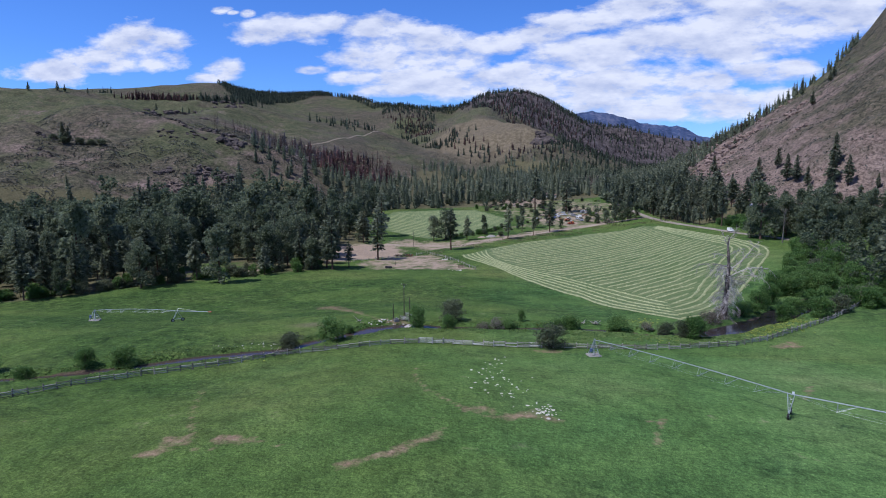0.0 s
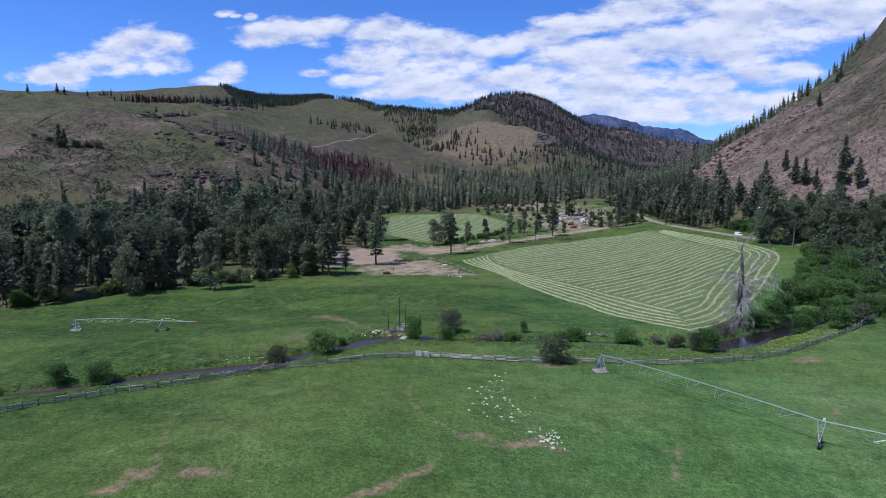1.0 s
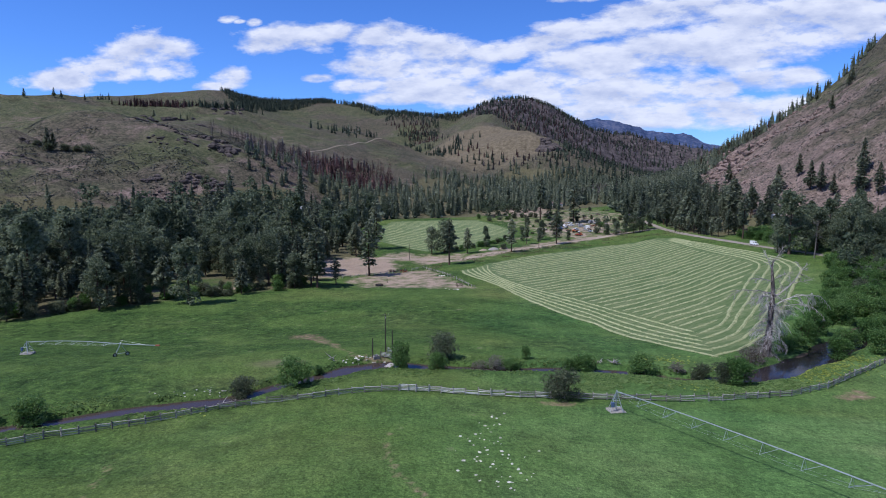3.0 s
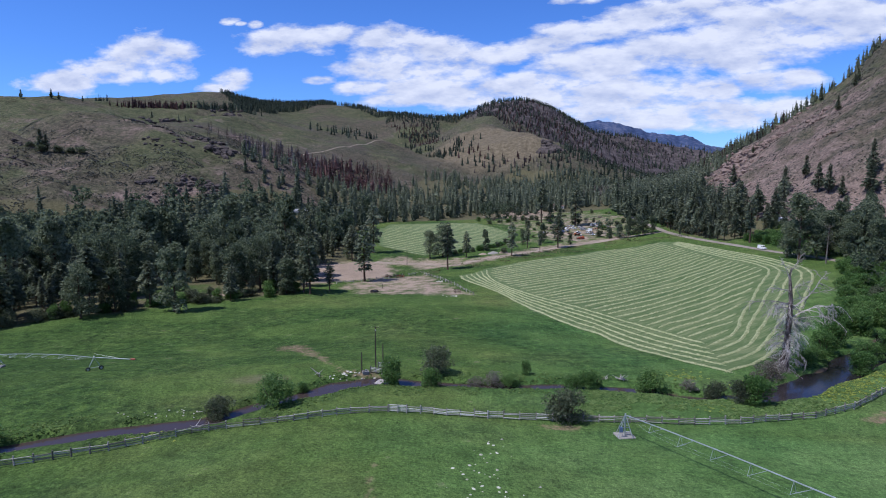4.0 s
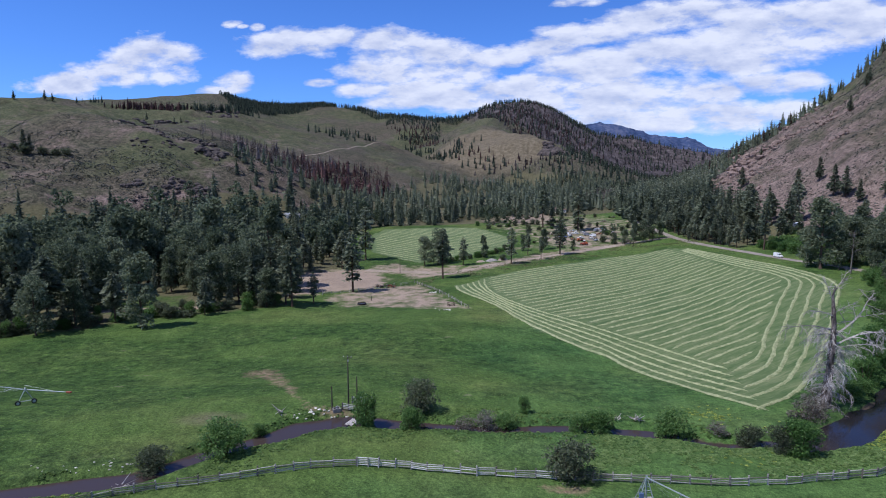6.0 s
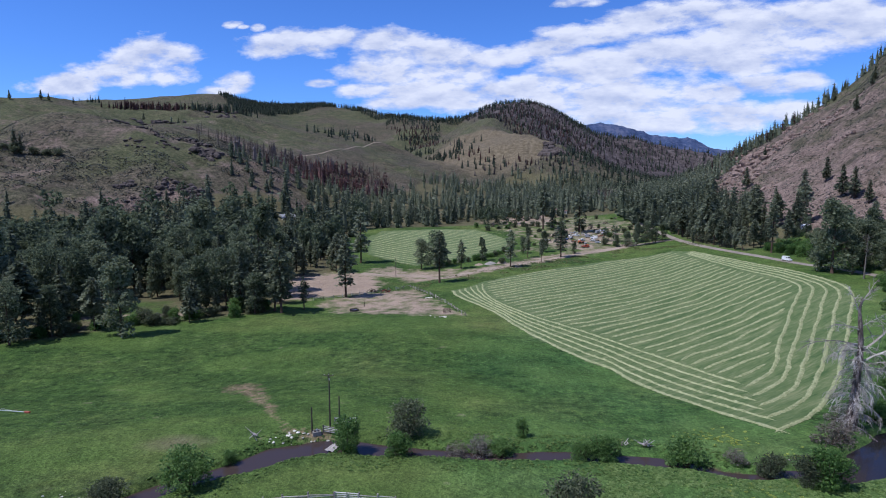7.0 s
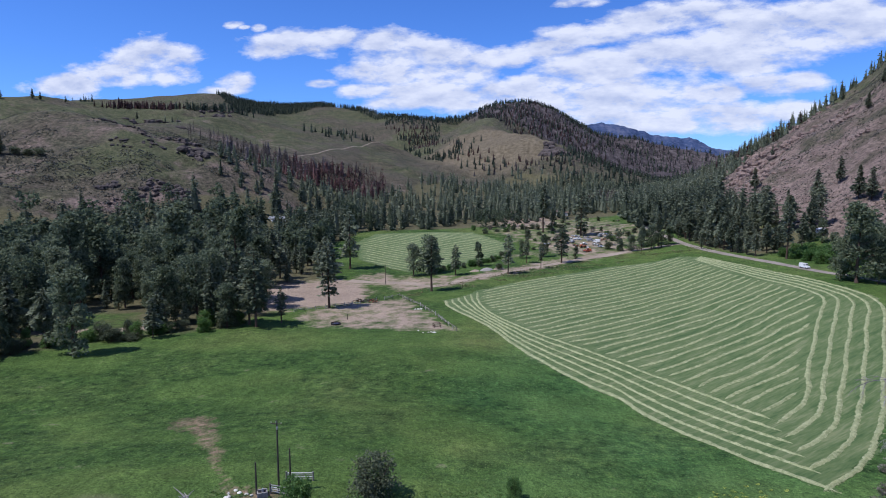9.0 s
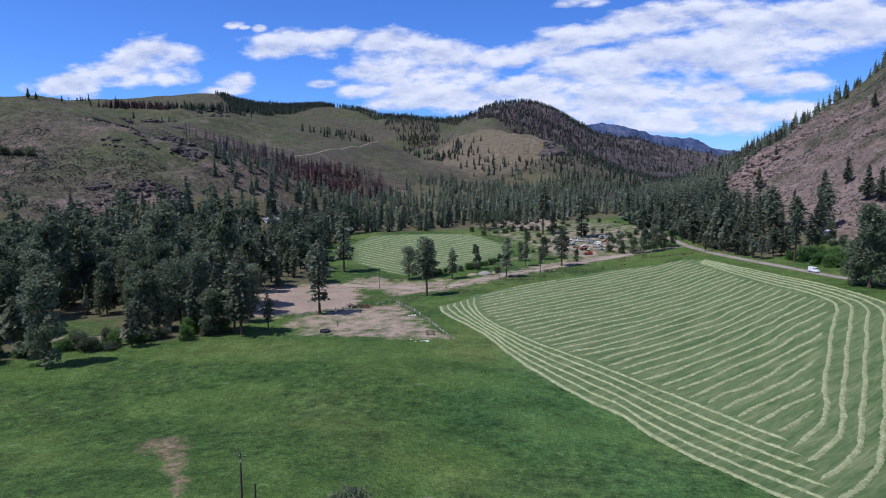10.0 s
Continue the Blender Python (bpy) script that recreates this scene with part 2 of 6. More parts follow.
water_mat = bpy.data.materials.new("stream water")
water_mat.use_nodes = True
wt = water_mat.node_tree
wb = wt.nodes["Principled BSDF"]
wb.inputs["Base Color"].default_value = (0.045, 0.032, 0.027, 1)
wsh, wrp = wt.nodes.new("ShaderNodeTexNoise"), wt.nodes.new("ShaderNodeValToRGB")
wsh.inputs["Scale"].default_value, wsh.inputs["Detail"].default_value = 0.22, 5
wrp.color_ramp.elements[0].position, wrp.color_ramp.elements[1].position = 0.42, 0.66
wrp.color_ramp.elements[0].color, wrp.color_ramp.elements[1].color = (0.05, 0.037, 0.033, 1), (0.09, 0.062, 0.052, 1)
wxy, wdeep, wmx = wt.nodes.new("ShaderNodeSeparateXYZ"), wt.nodes.new("ShaderNodeMapRange"), wt.nodes.new("ShaderNodeMix")
wmx.data_type = "RGBA"
# shallow and silty upstream, deep and dark in the pool
wdeep.inputs["From Min"].default_value, wdeep.inputs["From Max"].default_value = 34.0, 52.0
wmx.inputs["B"].default_value = (0.018, 0.016, 0.018, 1)
wt.links.new(wt.nodes.new("ShaderNodeTexCoord").outputs["Object"], wxy.inputs[0]), wt.links.new(wxy.outputs[0], wdeep.inputs[0]), wt.links.new(wdeep.outputs[0], wmx.inputs["Factor"])
wt.links.new(wsh.outputs["Fac"], wrp.inputs[0]), wt.links.new(wrp.outputs[0], wmx.inputs["A"]), wt.links.new(wmx.outputs["Result"], wb.inputs["Base Color"])
wb.inputs["Roughness"].default_value, wb.inputs["IOR"].default_value = 0.1, 1.33
wb.inputs["Specular IOR Level"].default_value = 0.3
wco, wnz, wbp = wt.nodes.new("ShaderNodeTexCoord"), wt.nodes.new("ShaderNodeTexNoise"), wt.nodes.new("ShaderNodeBump")
wnz.inputs["Scale"].default_value, wnz.inputs["Detail"].default_value = 1.6, 4
wbp.inputs["Strength"].default_value, wbp.inputs["Distance"].default_value = 0.25, 0.05
wt.links.new(wco.outputs["Object"], wnz.inputs[0]), wt.links.new(wnz.outputs["Fac"], wbp.inputs["Height"]), wt.links.new(wbp.outputs[0], wb.inputs["Normal"])


def ground_material():
    """Pasture, bare earth, dry hillside, dark burnt slopes and scree, by the shares kept on the sheet's vertices."""
    m = bpy.data.materials.new("valley ground")
    m.use_nodes = True
    t = m.node_tree
    b = t.nodes["Principled BSDF"]
    b.inputs["Roughness"].default_value, b.inputs["Specular IOR Level"].default_value = 0.95, 0.1
    co = t.nodes.new("ShaderNodeTexCoord").outputs["Object"]

    def grain(scale, detail, stops, rough=0.6):
        n, r = t.nodes.new("ShaderNodeTexNoise"), t.nodes.new("ShaderNodeValToRGB")
        n.inputs["Scale"].default_value, n.inputs["Detail"].default_value, n.inputs["Roughness"].default_value = scale, detail, rough
        t.links.new(co, n.inputs[0]), t.links.new(n.outputs["Fac"], r.inputs[0])
        e = r.color_ramp.elements
        e[0].position, e[1].position = stops[0][0], stops[-1][0]
        e[0].color, e[1].color = (*stops[0][1], 1), (*stops[-1][1], 1)
        for pos, col in stops[1:-1]:
            e.new(pos).color = (*col, 1)
        return r.outputs[0]

    def mix(fac, a, c, blend="MIX"):
        n = t.nodes.new("ShaderNodeMix")
        n.data_type, n.blend_type = "RGBA", blend
        if isinstance(fac, float):
            n.inputs["Factor"].default_value = fac
        else:
            t.links.new(fac, n.inputs["Factor"])
        t.links.new(a, n.inputs["A"]), t.links.new(c, n.inputs["B"])
        return n.outputs["Result"]

    def share(name, scale, lo=0.35, hi=0.65, amp=0.9):
        """A share with a ragged edge."""
        a, n, s, r = t.nodes.new("ShaderNodeAttribute"), t.nodes.new("ShaderNodeTexNoise"), t.nodes.new("ShaderNodeMath"), t.nodes.new("ShaderNodeMapRange")
        a.attribute_name = name
        n.inputs["Scale"].default_value, n.inputs["Detail"].default_value, n.inputs["Roughness"].default_value = scale, 6, 0.65
        t.links.new(co, n.inputs[0])
        s.operation, s.inputs[1].default_value = "MULTIPLY_ADD", amp
        t.links.new(n.outputs["Fac"], s.inputs[0])
        k = t.nodes.new("ShaderNodeMath")
        k.operation, k.inputs[1].default_value = "SUBTRACT", amp / 2
        t.links.new(a.outputs["Fac"], k.inputs[0]), t.links.new(k.outputs[0], s.inputs[2])
        r.inputs["From Min"].default_value, r.inputs["From Max"].default_value = lo, hi
        t.links.new(s.outputs[0], r.inputs[0])
        return r.outputs[0]

    def turf(cold):
        """Grazed grass: broad stains under tussocks and blades; cold: the greener, watered kind."""
        k = (1.13, 1.29, 1.42) if cold else (0.97, 0.95, 0.86)
        q = lambda *c: tuple(v * g for v, g in zip(c, k))
        return grain(0.025, 5, [(0.3, q(0.054, 0.10, 0.028)), (0.47, q(0.074, 0.124, 0.034)), (0.6, q(0.092, 0.134, 0.041)), (0.76, q(0.128, 0.142, 0.054))], 0.6)

    def tuft(lo, hi):
        return [(0.38, (lo, lo, lo)), (0.46, (0.85, 0.88, 0.85)), (0.54, (1.1, 1.08, 1.08)), (0.63, (hi, hi * 0.98, hi * 0.95))]

    grass = mix(share("watered", 0.03, 0.2, 0.8), turf(False), turf(True))
    grass = mix(0.6, grass, grain(0.16, 7, tuft(0.6, 1.35), 0.75), "MULTIPLY")
    grass = mix(0.62, grass, grain(1.3, 7, tuft(0.38, 1.7), 0.8), "MULTIPLY")
    grass = mix(0.5, grass, grain(5.0, 3, tuft(0.38, 1.75), 0.6), "MULTIPLY")
    long_grass = mix(1.0, grass, grain(0.42, 8, [(0.36, (0.26, 0.34, 0.36)), (0.46, (0.55, 0.64, 0.66)), (0.56, (0.82, 0.9, 0.88)), (0.68, (1.2, 1.2, 1.1))], 0.75), "MULTIPLY")
    grass = mix(share("rank", 0.05, 0.3, 0.75), grass, long_grass)
    soil = mix(0.5, grain(0.08, 5, [(0.3, (0.20, 0.152, 0.112)), (0.7, (0.34, 0.268, 0.205))]), grain(1.1, 6, [(0.3, (0.22, 0.165, 0.12)), (0.7, (0.45, 0.352, 0.268))]))
    clay = grain(0.9, 7, [(0.36, (0.13, 0.105, 0.065)), (0.5, (0.24, 0.16, 0.11)), (0.64, (0.36, 0.26, 0.19))], 0.8)
    slope = mix(0.65, grain(0.012, 6, [(0.32, (0.043, 0.049, 0.027)), (0.5, (0.063, 0.056, 0.038)), (0.68, (0.09, 0.068, 0.055))]),
                grain(0.32, 9, [(0.42, (0.016, 0.019, 0.014)), (0.485, (0.07, 0.068, 0.044)), (0.58, (0.17, 0.142, 0.105))], 0.85))
    scree = mix(0.58, grain(0.03, 7, [(0.36, (0.085, 0.075, 0.052)), (0.47, (0.108, 0.079, 0.066)), (0.62, (0.195, 0.144, 0.122))]), grain(0.4, 9, [(0.42, (0.024, 0.021, 0.018)), (0.475, (0.125, 0.095, 0.078)), (0.58, (0.32, 0.245, 0.205))], 0.85))
    lush = mix(0.6, grain(0.03, 7, [(0.34, (0.046, 0.06, 0.027)), (0.5, (0.066, 0.074, 0.036)), (0.64, (0.10, 0.088, 0.054))]), grain(0.32, 9, [(0.42, (0.02, 0.027, 0.016)), (0.485, (0.07, 0.08, 0.038)), (0.58, (0.14, 0.132, 0.08))], 0.85))
    patchy = grain(0.05, 10, [(0.4, (0.62, 0.6, 0.6)), (0.5, (1.0, 1.0, 1.0)), (0.6, (1.36, 1.3, 1.3))], 0.85)
    slope, lush = mix(0.8, slope, patchy, "MULTIPLY"), mix(1.0, lush, patchy, "MULTIPLY")
    litter = mix(0.5, grain(0.06, 5, [(0.3, (0.06, 0.055, 0.03)), (0.7, (0.13, 0.12, 0.06))]), grain(0.7, 6, [(0.3, (0.04, 0.045, 0.022)), (0.7, (0.17, 0.15, 0.09))]))
    mud = grain(0.6, 6, [(0.3, (0.05, 0.038, 0.025)), (0.7, (0.13, 0.10, 0.07))])
    col = mix(share("dry", 0.05), grass, slope)
    col = mix(share("lush", 0.04, 0.3, 0.7, 1.6), col, lush)
    col = mix(share("scree", 0.06, 0.3, 0.7, 1.7), col, scree)
    col = mix(share("straw", 0.02), col, grain(0.12, 9, [(0.38, (0.085, 0.07, 0.045)), (0.5, (0.135, 0.112, 0.072)), (0.62, (0.2, 0.165, 0.115))], 0.8))
    col = mix(share("char", 0.02), col, grain(0.04, 8, [(0.38, (0.03, 0.028, 0.028)), (0.5, (0.068, 0.057, 0.056)), (0.64, (0.14, 0.12, 0.116))], 0.8))
    col = mix(share("wood", 0.05), col, litter)
    col = mix(share("bare", 0.16, 0.3, 0.72, 1.9), col, soil)
    col = mix(share("scuff", 0.6, 0.26, 0.78, 1.3), col, clay)
    col = mix(share("bank", 0.8), col, mud)
    t.links.new(col, b.inputs["Base Color"])
    h1, h2, ad, bp = t.nodes.new("ShaderNodeTexNoise"), t.nodes.new("ShaderNodeTexNoise"), t.nodes.new("ShaderNodeMath"), t.nodes.new("ShaderNodeBump")
    for h, sc in ((h1, 2.0), (h2, 0.4)):
        h.inputs["Scale"].default_value, h.inputs["Detail"].default_value = sc, 6
        t.links.new(co, h.inputs[0])
    ad.operation, ad.inputs[1].default_value = "MULTIPLY_ADD", 2.5
    t.links.new(h2.outputs["Fac"], ad.inputs[0]), t.links.new(h1.outputs["Fac"], ad.inputs[2])
    bp.inputs["Strength"].default_value, bp.inputs["Distance"].default_value = 0.8, 0.45
    t.links.new(ad.outputs[0], bp.inputs["Height"]), t.links.new(bp.outputs[0], b.inputs["Normal"])
    return m


GROUND = ground_material()


# ---- the lie of the land ----
def sstep(a, b, v):
    t = np.clip((np.asarray(v, float) - a) / (b - a), 0, 1)
    return t * t * (3 - 2 * t)


def lattice(ix, iy, seed):
    n = (ix.astype(np.int64) * 374761393 + iy.astype(np.int64) * 668265263 + seed * 974634777) & 0x7FFFFFFF
    n = ((n ^ (n >> 13)) * 1274126177) & 0x7FFFFFFF
    return ((n ^ (n >> 16)) & 0xFFFF) / 65535.0


def vnoise(x, y, seed=0):
    """Smooth noise from -1 to 1, one lump a unit."""
    x, y = np.asarray(x, float), np.asarray(y, float)
    ix, iy = np.floor(x), np.floor(y)
    fx, fy = x - ix, y - iy
    fx, fy = fx * fx * (3 - 2 * fx), fy * fy * (3 - 2 * fy)
    a, b = lattice(ix, iy, seed), lattice(ix + 1, iy, seed)
    c, d = lattice(ix, iy + 1, seed), lattice(ix + 1, iy + 1, seed)
    return 2 * ((a * (1 - fx) + b * fx) * (1 - fy) + (c * (1 - fx) + d * fx) * fy) - 1


def fbm(x, y, seed=0, octaves=4):
    total, amp = 0.0, 1.0
    for n in range(octaves):
        total = total + amp * vnoise(np.asarray(x) * 2**n, np.asarray(y) * 2**n, seed + n)
        amp *= 0.5
    return total


def along(x, y, line):
    """Distance to a polyline of (x, y, value) and the value at its nearest place."""
    best, val = np.full(np.shape(x), 1e9), np.zeros(np.shape(x))
    for (ax, ay, av), (bx, by, bv) in zip(line, line[1:]):
        ux, uy = bx - ax, by - ay
        s = np.clip(((x - ax) * ux + (y - ay) * uy) / (ux * ux + uy * uy), 0, 1)
        d = np.hypot(x - ax - s * ux, y - ay - s * uy)
        near = d < best
        best, val = np.where(near, d, best), np.where(near, av + s * (bv - av), val)
    return best, val


# Crest lines of the hills (x, y, height), with the fall of their flanks.
RIDGES = [
    (0.26, [(-1500, 820, 178), (-910, 1104, 172), (-670, 1252, 160), (-420, 1440, 108), (-250, 1330, 50), (-150, 1230, 0)]),
    (0.5, [(-910, 1104, 172), (-620, 830, 118), (-452, 666, 104), (-398, 616, 56), (-335, 560, 8), (-285, 500, -14), (-255, 450, -30)]),
    (0.62, [(-1500, 640, 150), (-700, 560, 104), (-480, 535, 78), (-428, 530, 58), (-350, 524, 12), (-300, 480, -20)]),
    (0.38, [(-670, 1252, 160), (-480, 860, 100), (-434, 800, 94), (-373, 815, 58), (-290, 880, 12), (-220, 860, -22)]),
    (0.30, [(-2700, 1500, 250), (-1800, 1950, 268), (-1560, 2080, 288), (-1330, 2290, 336), (-1150, 2750, 324), (-930, 2720, 328), (-790, 2650, 280), (-420, 2500, 236)]),
    (0.44, [(-420, 2500, 232), (-320, 2600, 250), (-235, 2660, 260), (-128, 2700, 317), (0, 2700, 238), (130, 2680, 205), (330, 2650, 168), (560, 2500, 104), (760, 2400, 20)]),
    (0.42, [(-128, 2720, 318), (-185, 1950, 168), (-90, 1700, 132), (-20, 1490, 116), (35, 1410, 84), (62, 1340, 40), (75, 1290, 0)]),
]
STREAM = [(-160, 90, 2.4), (-106, 112, 1.1), (-84, 127, 1.5), (-61, 139, 2.0), (-50, 151, 1.3), (-42, 160, 2.3), (-34, 163, 2.1), (-19, 163, 0.8),
          (4, 166, 0.6), (22, 166, 0.5), (32, 163, 0.6), (41, 165, 1.5), (48, 170, 3.0), (58, 179, 3.4), (72, 194, 3.4), (95, 222, 3.0)]


def floor_height(x, y):
    """The valley floor without the stream's bed."""
    near = y + 30 * sstep(-25, -80, x)
    z = 5.6 * sstep(152, 84, near) + 0.03 * np.clip(84 - near, 0, 200) - 1.0 * sstep(-40, -70, x)
    z = z - (5.6 + 1.2 * sstep(-20, -110, x)) * sstep(163, 232, y + 0.35 * np.clip(-40 - x, 0, 90)) * (1 - sstep(20, 112, x))
    z = z + 7.6 * sstep(420, 580, y) * sstep(-330, -60, x) - 2.2 * np.exp(-(((x + 65) / 60) ** 2 + ((y - 360) / 55) ** 2)) + 0.004 * np.clip(y - 600, 0, 4000)
    z = z + 0.06 * np.clip(x - 55, 0, 75) * sstep(200, 350, y) * (1 - sstep(420, 520, y))
    z = z + 1.6 * np.exp(-(((x + 50) / 50) ** 2 + ((y - 245) / 26) ** 2))
    return z + 0.25 * fbm(x / 38, y / 38, 3, 3)


def hills(x, y):
    h = np.full(np.shape(x), -60.0)
    wx, wy = x + 45 * fbm(x / 260, y / 260, 21, 3), y + 45 * fbm(x / 260, y / 260, 31, 3)
    for fall, line in RIDGES:
        for a, b in zip(line, line[1:]):
            d, top = along(wx, wy, [a, b])
            one = top - fall * (np.sqrt(d * d + 900) - 30)
            h = np.maximum(h, one) + 5.0 * np.log1p(np.exp(-np.abs(h - one) / 5.0))
    # the steep hill that closes the valley on the east
    d = x + 0.25 * (wx - x) - 118 - 26 * sstep(750, 1000, y) - 15 * np.exp(-(((y - 530) / 60) ** 2)) + 8 * np.exp(-(((y - 655) / 50) ** 2))
    grow_in = sstep(300, 500, y)
    east = (1 - 0.075 * sstep(750, 950, y)) * np.minimum(0.56 * d + 0.0006 * d * np.abs(d) + 0.004 * np.maximum(d - 200, 0) ** 2, 330) * (1 - sstep(1010, 1500, y + 0.25 * x))
    h = np.maximum(h, np.maximum(east, -60) * grow_in - 60 * (1 - grow_in))
    west = sstep(180, 420, y)
    h = np.maximum(h, np.maximum(0.16 * (-430 - x), -60) * west - 60 * (1 - west))
    return h


HILL_TRACK = [(-368, 950, 0), (-364, 1046, 0), (-366, 1180, 0), (-374, 1300, 0), (-381, 1400, 0), (-368, 1430, 0)]


def height(x, y):
    x, y = np.asarray(x, float), np.asarray(y, float)
    low, high = floor_height(x, y), hills(x, y)
    k = 6.0
    m = np.maximum(low, high)
    z = m + k * np.log(np.exp(np.clip((low - m) / k, -40, 0)) + np.exp(np.clip((high - m) / k, -40, 0))) - 0.0
    rise = sstep(4, 40, high - low) * (0.1 + 0.9 * sstep(8, 45, along(x, y, HILL_TRACK)[0]))
    crag = fbm(x / 46, y / 46, 51, 4)
    z = z + rise * (3.6 * crag + 2.0 * np.abs(fbm(x / 15, y / 15, 61, 3)) + 5.0 * sstep(0.35, 0.0, np.abs(fbm(x / 150, y / 150, 65, 3))) - 4.0)
    d, half = along(x + 1.5 * vnoise(x / 9, y / 9, 5), y + 1.5 * vnoise(x / 9, y / 9, 6), STREAM)
    return z - 1.5 * sstep(half + 2.2, half - 0.6, d)

# ---- end of the land ----


# ---- makers ----
def mesh_of(name, verts, faces, mat=None, smooth=False):
    """A mesh from arrays; faces: one array of triangles or quads, or a list of such arrays."""
    me = bpy.data.meshes.new(name)
    faces = [np.asarray(q, np.int32) for q in (faces if isinstance(faces, list) else [faces]) if len(q)]
    verts = np.asarray(verts, np.float32)
    me.vertices.add(len(verts))
    me.vertices.foreach_set("co", verts.ravel())
    flat = np.concatenate([q.ravel() for q in faces])
    sizes = np.concatenate([np.full(len(q), q.shape[1], np.int32) for q in faces])
    me.loops.add(len(flat))
    me.loops.foreach_set("vertex_index", flat)
    me.polygons.add(len(sizes))
    me.polygons.foreach_set("loop_start", np.concatenate([[0], np.cumsum(sizes)[:-1]]).astype(np.int32))
    me.polygons.foreach_set("use_smooth", np.full(len(sizes), smooth))
    me.update(calc_edges=True)
    if mat:
        me.materials.append(mat)
    return me


def part(name, data, mat, parent, label=""):
    """Links a bmesh or a mesh as one part under a thing or a part."""
    if isinstance(data, bmesh.types.BMesh):
        me = bpy.data.meshes.new(name)
        data.to_mesh(me)
        data.free()
        data = me
    if mat and not data.materials:
        data.materials.append(mat)
    ob = new(name, data)
    ob.parent = parent
    return tagged(ob, label)


def thing(name, label, category, group="", m=None, kind=""):
    ob = new(name)
    ob.empty_display_size = 0.3
    if m is not None:
        ob.matrix_basis = m
    return tagged(ob, label, category, group, kind)


def gz(x, y):
    return float(height(x, y))


def put(x, y, dz=0.0, turn=0.0, size=1.0):
    return Matrix.Translation((x, y, gz(x, y) + dz)) @ Matrix.Rotation(turn, 4, "Z") @ Matrix.Scale(size, 4)


def bm_box(bm, m, size, bevel=0.0):
    made = bmesh.ops.create_cube(bm, size=1.0, matrix=m @ Matrix.Diagonal((*size, 1)))["verts"]
    if bevel:
        edges = list({e for v in made for e in v.link_edges})
        bmesh.ops.bevel(bm, geom=edges, offset=bevel, segments=1, affect="EDGES")
    return bm


def bm_rod(bm, a, b, r0, r1=None, sides=6):
    a, b = Vector(a), Vector(b)
    m = Matrix.Translation((a + b) / 2) @ (b - a).to_track_quat("Z", "Y").to_matrix().to_4x4()
    bmesh.ops.create_cone(bm, cap_ends=True, segments=sides, radius1=r0, radius2=r0 if r1 is None else r1, depth=(b - a).length, matrix=m)
    return bm


def rods(segments, sides=5):
    """Verts and quads of many tapered rods (a, b, radius at a, radius at b) without caps."""
    a, b = np.array([q[0] for q in segments], float), np.array([q[1] for q in segments], float)
    r = np.array([(q[2], q[3]) for q in segments], float)
    d = b - a
    d /= np.linalg.norm(d, axis=1, keepdims=True) + 1e-9
    u = np.cross(d, np.where(np.abs(d[:, 2:]) < 0.9, [[0, 0, 1.0]], [[1.0, 0, 0]]))
    u /= np.linalg.norm(u, axis=1, keepdims=True)
    w = np.cross(d, u)
    ang = np.arange(sides) * 2 * np.pi / sides
    ring = np.cos(ang)[None, :, None] * u[:, None] + np.sin(ang)[None, :, None] * w[:, None]
    v = np.concatenate([a[:, None] + ring * r[:, :1, None], b[:, None] + ring * r[:, 1:, None]], 1).reshape(-1, 3)
    k, n = np.arange(sides), np.arange(len(segments))[:, None] * 2 * sides
    q = np.stack([n + k, n + (k + 1) % sides, n + sides + (k + 1) % sides, n + sides + k], -1).reshape(-1, 4)
    return v, q


def rod_mesh(a, b, r0, r1=None, sides=6):
    return bm_rod(bmesh.new(), a, b, r0, r1, sides)


def box_mesh(centre, size, bevel=0.0, turn=0.0):
    return bm_box(bmesh.new(), Matrix.Translation(centre) @ Matrix.Rotation(turn, 4, "Z"), size, bevel)


def inside(x, y, poly):
    x, y = np.asarray(x, float), np.asarray(y, float)
    hit = np.zeros(x.shape, bool)
    for (ax, ay), (bx, by) in zip(poly, poly[1:] + poly[:1]):
        cross = ((ay > y) != (by > y)) & (x < (bx - ax) * (y - ay) / (by - ay + 1e-9) + ax)
        hit ^= cross
    return hit


def edge_distance(x, y, poly):
    return along(x, y, [(a, b, 0) for a, b in poly + poly[:1]])[0]


def soft_area(x, y, poly, soft):
    d = edge_distance(x, y, poly)
    return np.clip(0.5 + np.where(inside(x, y, poly), d, -d) / soft, 0, 1)


def path_points(line, step):
    out = []
    for a, b in zip(line, line[1:]):
        n = max(1, int(math.hypot(b[0] - a[0], b[1] - a[1]) / step))
        out += [tuple(a[k] + (b[k] - a[k]) * i / n for k in range(len(a))) for i in range(n)]
    return out + [tuple(line[-1])]


def rounded(line, passes=2):
    """The line with its corners cut."""
    for _ in range(passes):
        cut = [line[0]]
        for a, b in zip(line, line[1:]):
            cut += [tuple(0.75 * p + 0.25 * q for p, q in zip(a, b)), tuple(0.25 * p + 0.75 * q for p, q in zip(a, b))]
        line = cut + [line[-1]]
    return line


# ---- areas of the plan ----
HAY_EDGE_WEST = [(-41, 332), (-38, 318), (-20, 290), (-10, 266), (-2, 249), (9, 233), (16, 226), (18.5, 218), (22, 211), (27, 202), (34, 190), (41, 181)]
HAY_EDGE_EAST = [(41, 181), (55, 197), (68, 221), (85, 256), (98, 284), (106, 300), (109, 314), (107, 330), (102, 352), (95, 378), (88, 402), (80, 430)]
HAY_EDGE_NORTH = [(70, 437), (32, 421), (-2, 386), (-28, 358)]
HAYFIELD = HAY_EDGE_WEST + HAY_EDGE_EAST[1:] + HAY_EDGE_NORTH
